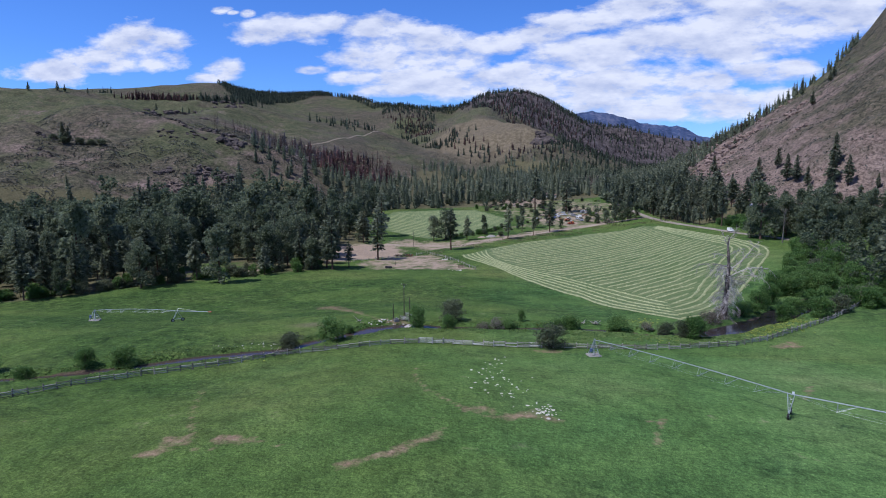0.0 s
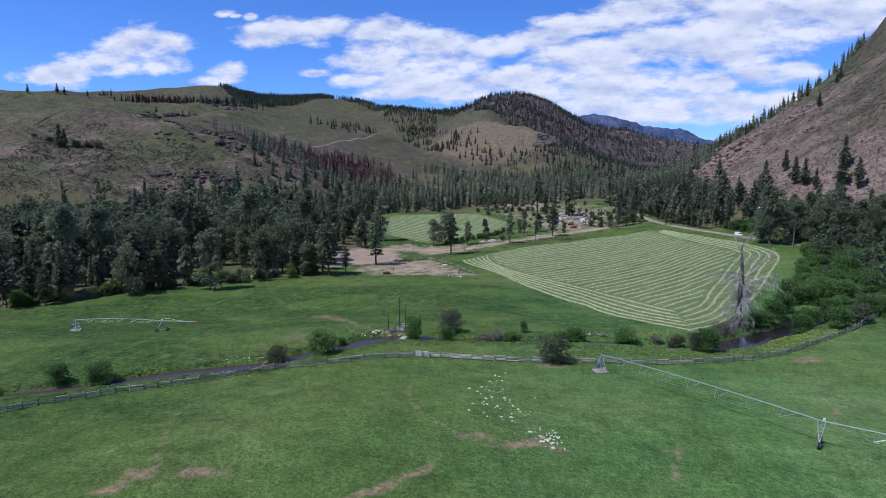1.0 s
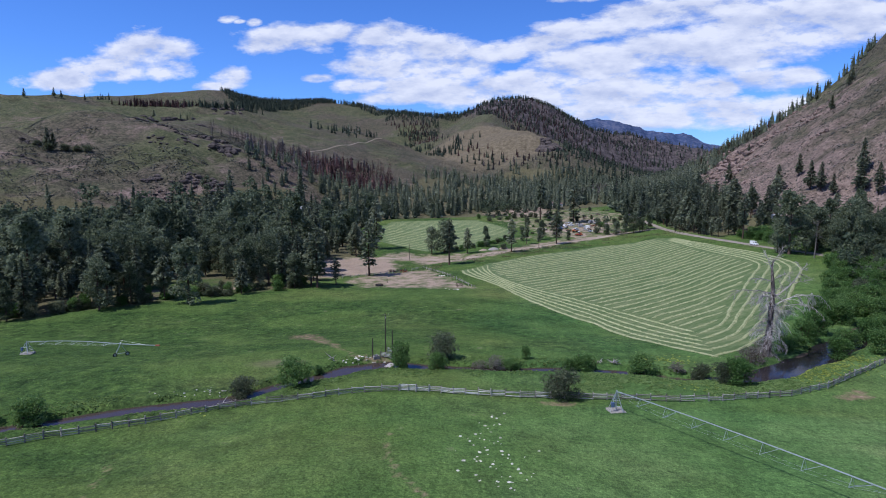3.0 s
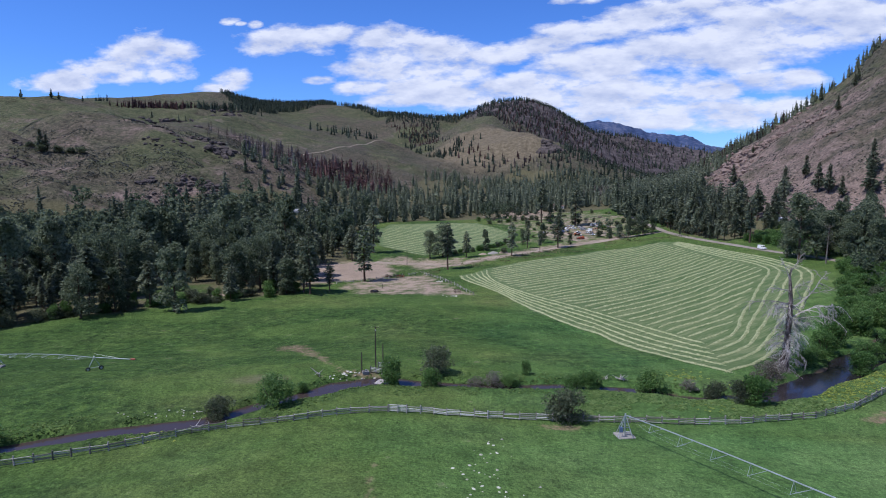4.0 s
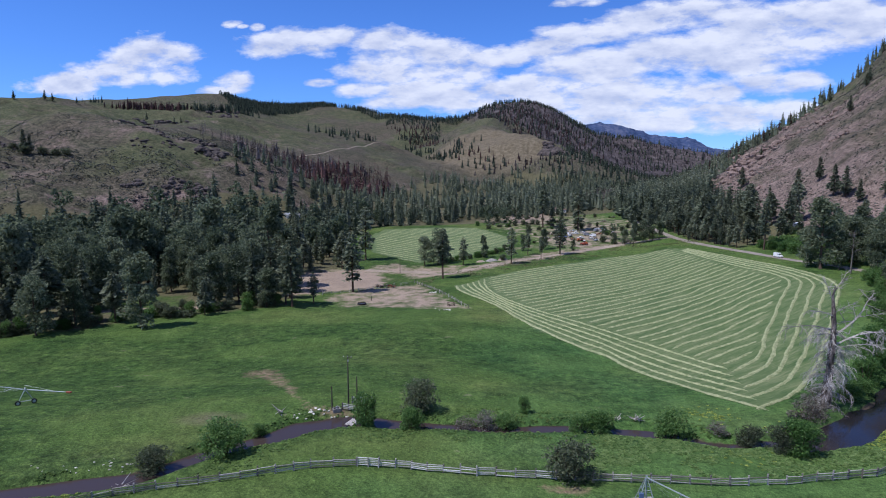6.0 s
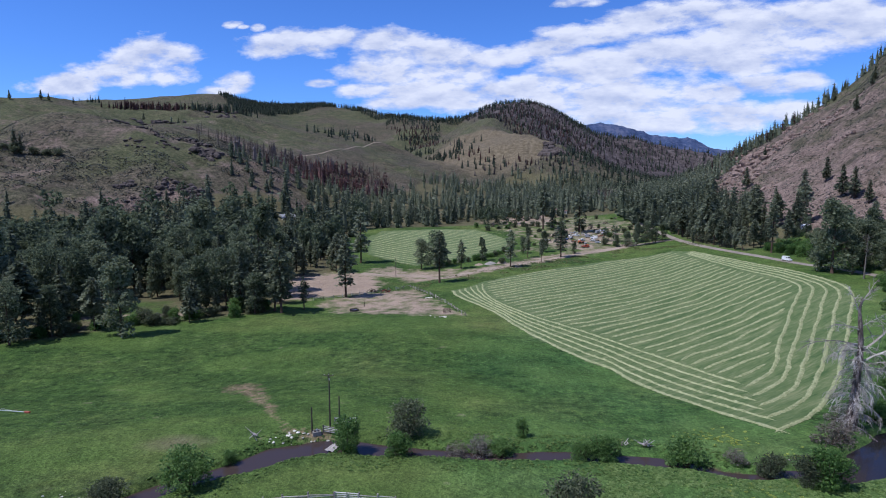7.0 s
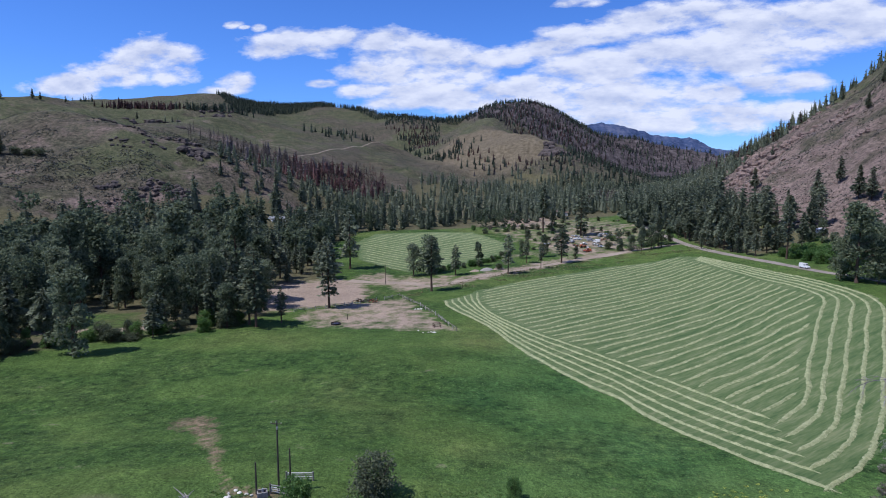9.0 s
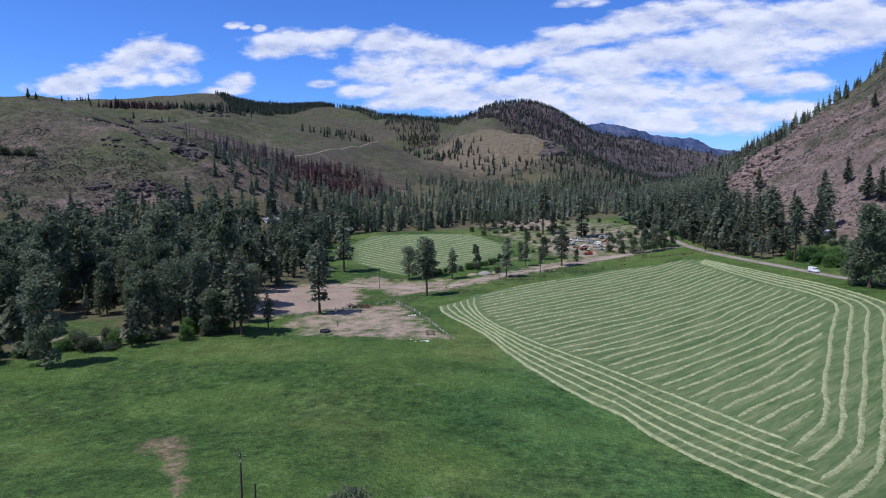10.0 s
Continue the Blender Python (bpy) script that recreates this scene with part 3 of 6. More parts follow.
# the last rounds of the mower, inside of which the rows run straight
ROUNDS_WEST = [(-29, 350), (-26, 325), (-17, 302), (-1, 278), (14, 260), (26, 245), (36, 230), (44.5, 216)]
ROUNDS_EAST = [(44.5, 215), (55, 228), (63, 250), (75, 277), (87, 304), (92, 313), (94, 322), (92, 336), (88, 352), (83, 373), (79, 396), (75, 424)]
FARFIELD = [(-131, 497), (-128, 540), (-88, 546), (-54, 540), (-18, 484), (-23, 454), (-38, 432), (-72, 403), (-111, 440)]
CORRAL = [(-93, 303), (-85, 319), (-61, 345), (-47, 315), (-28, 281), (-38, 278), (-57, 282), (-74, 284), (-86, 292)]
ARENA = [(-122, 337), (-127, 365), (-101, 382), (-80, 362), (-75, 331), (-87, 320), (-106, 303)]
CLEARING = [(-172, 268), (-166, 292), (-148, 295), (-129, 270), (-131, 256), (-141, 246)]
WEST_FLAT = [(-100, 386), (-88, 406), (-66, 391), (-45, 393), (-42, 371), (-64, 356)]
FAR_FLAT = [(-46, 650), (-5, 690), (14, 600), (-7, 545), (-33, 560)]
YARD = [(-12, 500), (0, 540), (24, 560), (60, 560), (52, 480), (22, 458), (0, 462)]
FOREST_WEST = [(-470, 130), (-235, 165), (-175, 212), (-142, 246), (-100, 282), (-103, 312), (-128, 342), (-104, 388), (-118, 424), (-140, 470), (-142, 550), (-120, 560), (-250, 600), (-330, 470), (-520, 400)]
FOREST_MID = [(-140, 553), (-88, 560), (-40, 565), (-8, 610), (20, 640), (60, 660), (90, 700), (150, 900), (100, 1250), (-60, 1300), (-180, 1100), (-200, 900), (-250, 640)]
FOREST_EAST = [(102, 412), (95, 434), (89, 455), (85, 475), (81, 508), (77, 535), (64, 545), (62, 600), (70, 720), (120, 900), (170, 1000), (165, 760), (142, 640), (140, 520), (146, 455), (127, 432)]
FOREST_CREST = [(140, 640), (172, 760), (235, 880), (290, 950), (335, 945), (370, 955), (420, 945), (450, 1000), (420, 1075), (330, 1120), (220, 1090), (130, 960), (110, 760)]
THICKET = [(78, 214), (92, 210), (112, 205), (150, 215), (190, 260), (190, 330), (130, 335), (120, 318), (115, 298), (104, 268), (90, 240)]
BURN = [(-434, 800), (-420, 832), (-407, 885), (-356, 905), (-310, 920), (-253, 930), (-222, 938), (-205, 850), (-228, 806), (-290, 792), (-345, 782), (-392, 766)]
# worn ground in the pastures: line and half width
WASTE = [([(-52.3, 71.9), (-50.8, 74.2), (-52.1, 77.8), (-49.2, 77.1)], 1.1), ([(-44.6, 78.7), (-42.2, 78.7)], 0.8), ([(-41.2, 77.5), (-38.9, 78.2)], 0.9), ([(-44, 75.8), (-43.5, 75.9)], 0.7), ([(-36, 77), (-35, 77.1)], 0.6),
         ([(-24, 72), (-21.3, 75), (-18.3, 77), (-16.5, 79.7), (-13.4, 85.4)], 1.2), ([(-10.5, 95), (-7, 93.5)], 1.5), ([(-4.5, 92), (-0.5, 94)], 1.6), ([(1.5, 92.5), (3.8, 92)], 1.0), ([(18, 94), (20, 94)], 0.9), ([(51.6, 121), (49, 117)], 0.7),
         ([(-71, 201), (-67, 197)], 3.8), ([(-67, 197), (-60, 188)], 2.2), ([(-60, 188), (-52, 177)], 1.2), ([(-52, 177), (-45, 168), (-41, 165)], 0.7), ([(58, 155), (62, 158)], 2.0), ([(1, 143), (5, 143.2)], 1.6), ([(-43, 166), (-37, 165.5)], 2.0)]
TRAILS = [[(-64, 107.6), (-56.3, 91.1), (-49.8, 80.1), (-45.9, 74.3)], [(-24, 121), (-23.9, 117.8), (-21.8, 110), (-18.7, 103.9), (-14.5, 98.4), (-7, 91.2)], [(19, 94), (17, 85)], [(50, 118), (46, 110)]]


# ---- ground ----
def spaced(lo, hi, a, b, fine, growth):
    inner = list(np.arange(a, b + fine, fine))
    step, v = fine, inner[-1]
    while v < hi:
        step *= growth
        v += step
        inner.append(v)
    step, v = fine, a
    while v > lo:
        step *= growth
        v -= step
        inner.insert(0, v)
    return np.array(inner)


gx, gy = spaced(-3400, 2600, -110, 90, 1.1, 1.028), spaced(-500, 4900, 64, 225, 1.1, 1.018)
X, Y = np.meshgrid(gx, gy)
Z = height(X, Y)
nx, ny = len(gx), len(gy)
idx = np.arange(nx * ny).reshape(ny, nx)
quads = np.stack([idx[:-1, :-1], idx[:-1, 1:], idx[1:, 1:], idx[1:, :-1]], -1).reshape(-1, 4)
ground_mesh = mesh_of("ground", np.stack([X, Y, Z], -1).reshape(-1, 3), quads, GROUND, True)
lift = hills(X, Y) - floor_height(X, Y)
dry = sstep(-6, 14, lift)
near_stream, half_width = along(X, Y, STREAM)
bare = np.zeros_like(X)
for poly, soft, most in ((CORRAL, 9, 0.62), (ARENA, 12, 0.9), (WEST_FLAT, 12, 0.62), (FAR_FLAT, 16, 0.7), (YARD, 16, 0.56), ([(-45, 425), (-20, 440), (20, 470), (75, 490), (74, 560), (40, 640), (-20, 660), (-60, 600), (-40, 530), (-10, 480)], 20, 0.42)):
    bare = np.maximum(bare, most * soft_area(X, Y, poly, soft))
bare = np.maximum(bare, 0.7 * sstep(5, 1, along(X, Y, [(-166, 262, 0), (-152, 266, 0), (-138, 272, 0), (-126, 278, 0)])[0]))
bare = np.maximum(bare, 0.58 * sstep(13, 3, along(X, Y, [(a, b, 0) for a, b in [(-96, 376), (-64, 376), (-45, 372), (-19, 404), (8, 438), (33, 461), (55, 474)]])[0]))
scuff = np.zeros_like(X)
for line, wide in WASTE:
    d = along(X + 0.9 * vnoise(X / 2.5, Y / 2.5, 41), Y + 0.9 * vnoise(X / 2.5, Y / 2.5, 42), [(a, b, 0) for a, b in line])[0]
    scuff = np.maximum(scuff, (0.58 if wide > 1.4 else 0.6) * sstep(wide * 1.9, wide * 0.2, d))
for trail in TRAILS:
    scuff = np.maximum(scuff, 0.44 * sstep(1.2, 0.1, along(X, Y, [(a, b, 0) for a, b in trail])[0]))
wood = np.zeros_like(X)
for poly in (FOREST_WEST, FOREST_MID, FOREST_EAST):
    wood = np.maximum(wood, 0.75 * soft_area(X, Y, poly, 16))
wood = wood * (1 - 0.4 * soft_area(X, Y, CLEARING, 8))
char = np.clip(sstep(1900, 2300, Y + 1.2 * X) * sstep(-400, -280, X) * sstep(4000, 3000, Y), 0, 1)
char = np.maximum(char, 0.42 * soft_area(X, Y, BURN, 30))
straw = 0.5 * np.exp(-(((X + 60) / 12) ** 2 + ((Y - 160) / 7) ** 2)) + 0.4 * np.exp(-(((X + 84) / 14) ** 2 + ((Y - 108) / 7) ** 2)) + 1.2 * np.exp(-(((X + 130) / 190) ** 2 + ((Y - 1620) / 330) ** 2)) * dry
watered = sstep(152, 140, Y + 30 * sstep(-25, -80, X)) * (0.2 + 0.55 * sstep(-50, 40, X))
watered = np.maximum(watered, 0.5 * sstep(-50, 10, X) * sstep(135, 150, Y) * sstep(330, 290, Y))
watered = np.maximum(watered, 0.4 * sstep(70, 50, Y))
def mound(x, y, rx, ry):
    return np.exp(-(((X - x) / rx) ** 2 + ((Y - y) / ry) ** 2))


scree = dry * np.clip(0.17 - 0.05 * sstep(-200, -300, X) + 0.45 * fbm(X / 90, Y / 90, 71, 5) + 0.4 * sstep(100, 160, X) * sstep(420, 260, X) * sstep(1300, 900, Y) - 0.35 * sstep(900, 1500, Y)
                      + 0.5 * mound(-315, 520, 60, 30) + 0.4 * mound(-400, 640, 40, 45) + 0.15 * mound(-400, 500, 70, 30) + 0.42 * mound(-520, 1150, 110, 70), 0, 1)
lush = dry * np.clip(0.29 + 0.06 * sstep(-200, -300, X) + 0.55 * fbm(X / 120, Y / 120, 81, 5) - 0.02 * sstep(120, 200, X) + 0.45 * sstep(-450, -640, X) * sstep(1500, 1000, Y) + 0.12 * sstep(600, 900, Y) * sstep(0, -200, X) + 0.3 * mound(-345, 620, 30, 40) + 0.32 * mound(320, 830, 70, 140) + 0.25 * mound(205, 520, 40, 60) - 0.4 * mound(-315, 520, 60, 30) - 0.3 * mound(-400, 640, 40, 45), 0, 1)
beyond = sstep(0, 12, near_stream) * sstep(150, 175, Y + 0.6 * np.clip(-35 - X, 0, 120))
belt = along(X + 6 * fbm(X / 22, Y / 22, 88, 3), Y + 6 * fbm(X / 22, Y / 22, 89, 3), [(-125, 175, 0), (-108, 200, 0), (-102, 219, 0), (-91, 234, 0), (-80, 246, 0), (-62, 246, 0), (-40, 233, 0), (-18, 219, 0), (-1, 205, 0), (14, 193, 0)])[0]
rank = np.clip(beyond * (0.75 * sstep(16, 2, belt) - 0.06 + 0.42 + 0.75 * fbm(X / 34, Y / 20, 85, 4) + 0.3 * sstep(-55, -110, X)) + (1 - beyond) * (0.2 + 0.2 * sstep(-10, -60, X) + 0.4 * fbm(X / 30, Y / 18, 86, 4)), 0, 1)
rank = np.clip(rank + 0.55 * sstep(8, 2, near_stream - half_width), 0, 1)
bank = sstep(half_width + 0.6, half_width - 0.6, near_stream)
for name, values in (("dry", dry), ("bare", bare), ("wood", wood), ("scree", scree), ("lush", lush), ("bank", bank), ("char", char), ("straw", straw), ("scuff", scuff), ("watered", watered), ("rank", rank)):
    ground_mesh.attributes.new(name, "FLOAT", "POINT").data.foreach_set("value", values.astype(np.float32).ravel())
tagged(new("ground", ground_mesh), "green valley pasture rising to dry sagebrush hills", "ground", kind="structure")


def ribbon(name, line, half, lift_by, mat, label, category, kind="structure", level=None, wobble=0.0):
    """A strip draped along a line of (x, y) or (x, y, half width)."""
    pts = path_points(rounded(line), 2.0)
    verts, faces, cols = [], [], 5
    for i, p in enumerate(pts):
        a, b = pts[max(0, i - 1)], pts[min(len(pts) - 1, i + 1)]
        d = Vector((b[0] - a[0], b[1] - a[1])).normalized()
        w = (p[2] if len(p) > 2 else half) * (1 + wobble * float(vnoise(i * 0.31, 2.0, 9)))
        for k in range(cols):
            s = (k / (cols - 1) * 2 - 1) * w
            x, y = p[0] - d.y * s, p[1] + d.x * s
            verts.append((x, y, level(p[0], p[1]) if level else lift_by))
    for i in range(len(pts) - 1):
        for k in range(cols - 1):
            faces.append((i * cols + k, i * cols + k + 1, i * cols + cols + k + 1, i * cols + cols + k))
    verts = np.array(verts)
    if not level:
        verts[:, 2] += height(verts[:, 0], verts[:, 1])
    return tagged(new(name, mesh_of(name, verts, np.array(faces)[:, ::-1], mat, True)), label, category, kind=kind)


def sheet(name, poly, step, lift_by, mat, label, category):
    """A field draped over the ground, with a ragged edge."""
    xs, ys = [p[0] for p in poly], [p[1] for p in poly]
    ax, ay = np.arange(min(xs) - 2, max(xs) + 2, step), np.arange(min(ys) - 2, max(ys) + 2, step)
    mx, my = np.meshgrid(ax, ay)
    inn = inside(mx + 1.2 * vnoise(mx / 6, my / 6, 7), my + 1.2 * vnoise(mx / 6, my / 6, 8), poly)
    ix = np.arange(mx.size).reshape(mx.shape)
    keep = inn[:-1, :-1] & inn[:-1, 1:] & inn[1:, 1:] & inn[1:, :-1]
    q = np.stack([ix[:-1, :-1][keep], ix[:-1, 1:][keep], ix[1:, 1:][keep], ix[1:, :-1][keep]], -1)
    used, q = np.unique(q, return_inverse=True)
    v = np.stack([mx.ravel()[used], my.ravel()[used], height(mx.ravel()[used], my.ravel()[used]) + lift_by], -1)
    return tagged(new(name, mesh_of(name, v, q.reshape(-1, 4), mat, True)), label, category, kind="structure")


ribbon("water", [(x, y, w + 1.6) for x, y, w in STREAM], 3, 0, water_mat, "dark slow stream winding between grassy banks", "stream", level=lambda x, y: float(floor_height(x, y)) - 0.92)
sheet("hayfield", HAYFIELD, 1.0, 0.06, STUBBLE, "pale green stubble of a freshly mown hayfield", "field")
sheet("far_hayfield", FARFIELD, 2.0, 0.08, STUBBLE, "pale green mown field beyond the corral", "field")
ribbon("road", [(140, 300), (121, 342), (114, 361), (108, 378), (103, 395), (95, 418), (88, 443), (82, 468), (77, 502), (70, 540), (66, 600)], 2.1, 0.10, GRAVEL, "pale grey country road along the hayfield", "road")
ribbon("farm_track", [(-96, 380), (-84, 377), (-64, 378), (-53, 364), (-43, 374), (-32, 388), (-19, 401), (8, 434), (33, 457), (55, 472), (80, 478)], 2.4, 0.08, TRACK, "dusty brown farm track past the corral", "track", wobble=0.5)


# ---- plants ----
def tufts(p, out, size, rng, flat=0.5):
    """Small bent sprays of foliage at points p that point along out."""
    n = len(p)
    out = out / (np.linalg.norm(out, axis=1, keepdims=True) + 1e-9)
    side = np.cross(out, rng.normal(0, 1, (n, 3)) * (1 - flat) + np.array([0, 0, 1.0]) * flat)
    side /= np.linalg.norm(side, axis=1, keepdims=True) + 1e-9
    up = np.cross(side, out)
    s = size[:, None]
    a = p - out * s * 0.55
    b = p + side * s * rng.uniform(0.35, 0.6, (n, 1)) + up * s * rng.uniform(-0.25, 0.15, (n, 1))
    c = p + out * s * rng.uniform(0.55, 0.9, (n, 1)) - np.array([0, 0, 1.0]) * s * 0.15
    d = p - side * s * rng.uniform(0.35, 0.6, (n, 1)) + up * s * rng.uniform(-0.25, 0.15, (n, 1))
    v = np.stack([a, b, c, d], 1).reshape(-1, 3)
    k = np.arange(n)[:, None] * 4
    return v, np.concatenate([k + np.array([[0, 1, 2]]), k + np.array([[0, 2, 3]])])


def conifer_crown(h, spread, start, levels, per, along_n, rng, round_top=0.0, droop=0.25, gaps=0.1, size=1.0):
    ps, outs, ss = [], [], []
    turn0 = rng.uniform(0, 6.28)
    for i in range(levels):
        f = min(1.0, max(0.0, (i + rng.uniform(-0.3, 0.3)) / (levels - 1)))
        z = h * (start + (1 - start) * f * 0.985)
        r = spread * (1 + 0.22 * math.sin(9 * f + turn0)) * ((1 - f) ** (0.8 - 0.45 * round_top) * (0.55 + 0.45 * min(1, f * 5)) + 0.05) * rng.uniform(0.75, 1.15)
        turn = rng.uniform(0, 6.28)
        for k in range(per):
            if rng.random() < gaps:
                continue
            a = turn + 6.283 * k / per + rng.uniform(-0.35, 0.35)
            ln = r * rng.uniform(0.5, 1.18)
            for j in range(along_n):
                g = 0.25 + 0.75 * (j + rng.uniform(0, 0.8)) / along_n
                ps.append((math.cos(a) * ln * g, math.sin(a) * ln * g, z + rng.uniform(-0.25, 0.25) - droop * ln * g * g + 0.1 * ln))
                outs.append((math.cos(a + rng.uniform(-0.6, 0.6)), math.sin(a + rng.uniform(-0.6, 0.6)), rng.uniform(-0.35, 0.35)))
                ss.append((0.45 + 0.30 * ln) * rng.uniform(0.7, 1.2) * size)
    v, q = tufts(np.array(ps), np.array(outs), np.array(ss), rng, 0.6)
    return v, q


def leafy_crown(h, spread, base, lobes, per, rng, size=0.5):
    ps, outs, ss = [], [], []
    for _ in range(lobes):
        f = rng.uniform(0, 1) ** 0.8
        z = h * (base + (0.93 - base) * f)
        env = spread * math.sqrt(max(0.05, 1 - (abs(f - 0.42) / 0.66) ** 2))
        a, rr = rng.uniform(0, 6.28), env * math.sqrt(rng.uniform(0, 1)) * 0.75
        lr = spread * rng.uniform(0.26, 0.48)
        c = np.array([math.cos(a) * rr, math.sin(a) * rr, z])
        d = rng.normal(0, 1, (per, 3))
        d /= np.linalg.norm(d, axis=1, keepdims=True)
        d[:, 2] *= 0.8
        ps.append(c + d * lr * rng.uniform(0.55, 1.08, (per, 1)))
        outs.append(d + rng.normal(0, 0.5, (per, 3)))
        ss.append(rng.uniform(0.6, 1.35, per) * size)
    p = np.concatenate(ps)
    keep = p[:, 2] > 0.15
    return tufts(p[keep], np.concatenate(outs)[keep], np.concatenate(ss)[keep], rng, 0.45)


def trunk_bm(h, r, rng, limbs=0, spread=2.0, start=0.3, lean=0.02, sides=7):
    bm = bmesh.new()
    pts = [Vector((lean * h * (f**1.5) * math.sin(3 * f + 1), lean * h * f * math.cos(2 * f), h * f - (0.4 if f == 0 else 0))) for f in (0, 0.05, 0.25, 0.5, 0.75, 0.97)]
    rad = [r * 1.35, r, r * 0.85, r * 0.62, r * 0.36, r * 0.08]
    for a, b, ra, rb in zip(pts, pts[1:], rad, rad[1:]):
        bm_rod(bm, a, b, ra, rb, sides)
    for _ in range(limbs):
        f = rng.uniform(start, 0.9)
        a = rng.uniform(0, 6.28)
        base = Vector((0, 0, h * f))
        ln = spread * rng.uniform(0.5, 1.0)
        tip = base + Vector((math.cos(a) * ln, math.sin(a) * ln, ln * rng.uniform(0.1, 0.8)))
        bm_rod(bm, base, tip, r * 0.25 * (1.1 - f), r * 0.05, 4)
    return bm


def pine_proto(n):
    rng = np.random.default_rng(100 + n)
    kind = n % 4
    h = 24.0
    spread, start, top = [(4.8, 0.24, 0.75), (4.1, 0.13, 0.35), (5.2, 0.32, 1.0), (3.7, 0.08, 0.2)][kind]
    t = thing("pine_tree", "dark green pine with a straight brown trunk", "tree", "pines of the valley")
    part("trunk", trunk_bm(h, 0.36, rng, 10, spread * 0.7, start), BARK, t)
    v, f = conifer_crown(h, spread, start, 32, 10, 5, rng, top, gaps=0.24, size=0.92)
    part("crown", mesh_of("pine_crown", v, f), NEEDLES, t)
    return t


def open_pine_proto(n):
    rng = np.random.default_rng(150 + n)
    t = thing("ponderosa_pine", "open-crowned ponderosa pine with a bare lower trunk", "tree", "pines standing alone")
    start, spread = (0.24, 0.2, 0.32)[n % 3], (4.2, 4.8, 3.9)[n % 3]
    part("trunk", trunk_bm(24.0, 0.42, rng, 22, spread * 0.75, start * 0.85, 0.025), BARK, t)
    v, f = conifer_crown(24.0, spread, start, 26, 9, 5, rng, 1.0, 0.1, gaps=0.3, size=0.82)
    part("crown", mesh_of("open_crown", v, f), NEEDLES, t)
    return t


def leafy_proto(n, name="cottonwood_tree", label="tall leafy cottonwood with a broad grey-green crown", h=17.0, spread=5.2):
    rng = np.random.default_rng(200 + n)
    t = thing(name, label, "tree", "leafy trees of the valley")
    part("trunk", trunk_bm(h * 0.9, 0.3, rng, 12, spread * 0.7, 0.3, 0.03), BARK, t)
    v, f = leafy_crown(h, spread * (0.85, 1.0, 0.75)[n % 3], (0.05, 0.08, 0.04)[n % 3], 36, 105, rng, 0.46)
    part("crown", mesh_of("leafy_crown", v, f), LEAVES, t)
    return t


def burnt_proto(n):
    rng = np.random.default_rng(300 + n)
    rusty = n % 5 in (1, 3, 4)
    t = thing("burnt_pine", "fire-killed pine with rust-brown needles on the slope" if rusty else "charred grey-brown pine with thin bare boughs", "tree", "burnt pines on the hillside")
    part("trunk", trunk_bm(20, 0.28, rng, 8, 2.0, 0.2, sides=5), POLE, t)
    v, f = conifer_crown(20.0, 2.4, 0.2, 16, 5, 2, rng, 0.2, gaps=0.4, size=0.95)
    part("crown", mesh_of("burnt_crown", v, f), RUST if rusty else CHARRED, t)
    return t


def scatter(poly, spacing, rng, clump=0.0, seed=0, bias=0.0):
    xs, ys = [p[0] for p in poly], [p[1] for p in poly]
    ax, ay = np.meshgrid(np.arange(min(xs), max(xs), spacing), np.arange(min(ys), max(ys), spacing))
    ax, ay = ax + rng.uniform(-0.5, 0.5, ax.shape) * spacing, ay + rng.uniform(-0.5, 0.5, ay.shape) * spacing
    keep = inside(ax, ay, poly)
    if clump:
        keep &= fbm(ax / clump, ay / clump, seed, 3) > bias
    return list(zip(ax[keep].tolist(), ay[keep].tolist()))


rng = np.random.default_rng(7)
pines, leafy, burnt = [], [], []
# free-standing trees on the valley floor: x, y, height
lone = []
for x, y, h in [(-84, 318, 27), (-97, 282, 27), (-91, 289, 13), (-101, 285, 24), (-50, 355, 25), (-106, 412, 29), (-45, 393, 14), (-19, 397, 20), (-11, 431, 14), (-3, 415, 12), (8, 433, 19),
                (-3, 538, 34), (4, 545, 15), (23, 528, 28), (66, 478, 20), (58, 486, 17), (85, 453, 11), (112, 404, 26), (148, 462, 25)]:
    lone.append((x, y, h))
for x, y, h in [(-134, 243, 26), (-52, 566, 15), (-46, 562, 16), (-40, 566, 15), (-34, 560, 14), (-29, 566, 15), (-24, 572, 14), (139, 446, 9), (136, 440, 8), (142, 441, 9), (-67, 396, 20), (-60, 399, 18), (-36, 418, 9), (44, 486, 13), (38, 490, 10), (43, 468, 9), (49, 467, 11), (55, 468, 10), (61, 470, 13), (67, 472, 12), (72, 477, 14), (58, 480, 12), (66, 486, 13), (-14, 446, 10), (-2, 452, 9), (16, 446, 8)]:
    leafy.append((x, y, h))
for x, y in scatter(FOREST_WEST, 8.3, rng):
    d = float(edge_distance(np.array(x), np.array(y), FOREST_WEST))
    tall = rng.uniform(12, 27)
    if float(hills(np.array(x), np.array(y))) > -3 and rng.random() < 0.9:
        continue
    if rng.random() < 0.16 or bool(inside(np.array(x), np.array(y), CLEARING)):
        continue
    back = y > 340 - 0.45 * (x + 100)
    (leafy if rng.random() < (0.25 if back else 0.78 if vnoise(x / 40, y / 40, 12) > -0.15 else 0.28) else pines).append((x, y, tall * (0.8 if d < 4 else (1.22 if x < -210 else 1.0) if back else 1.0)))
for x, y in path_points([(101, 416), (95, 436), (90, 456), (86, 476), (82, 508)], 6.0):
    pines.append((x + rng.uniform(-1, 2), y + rng.uniform(-2, 2), rng.uniform(13, 21)))
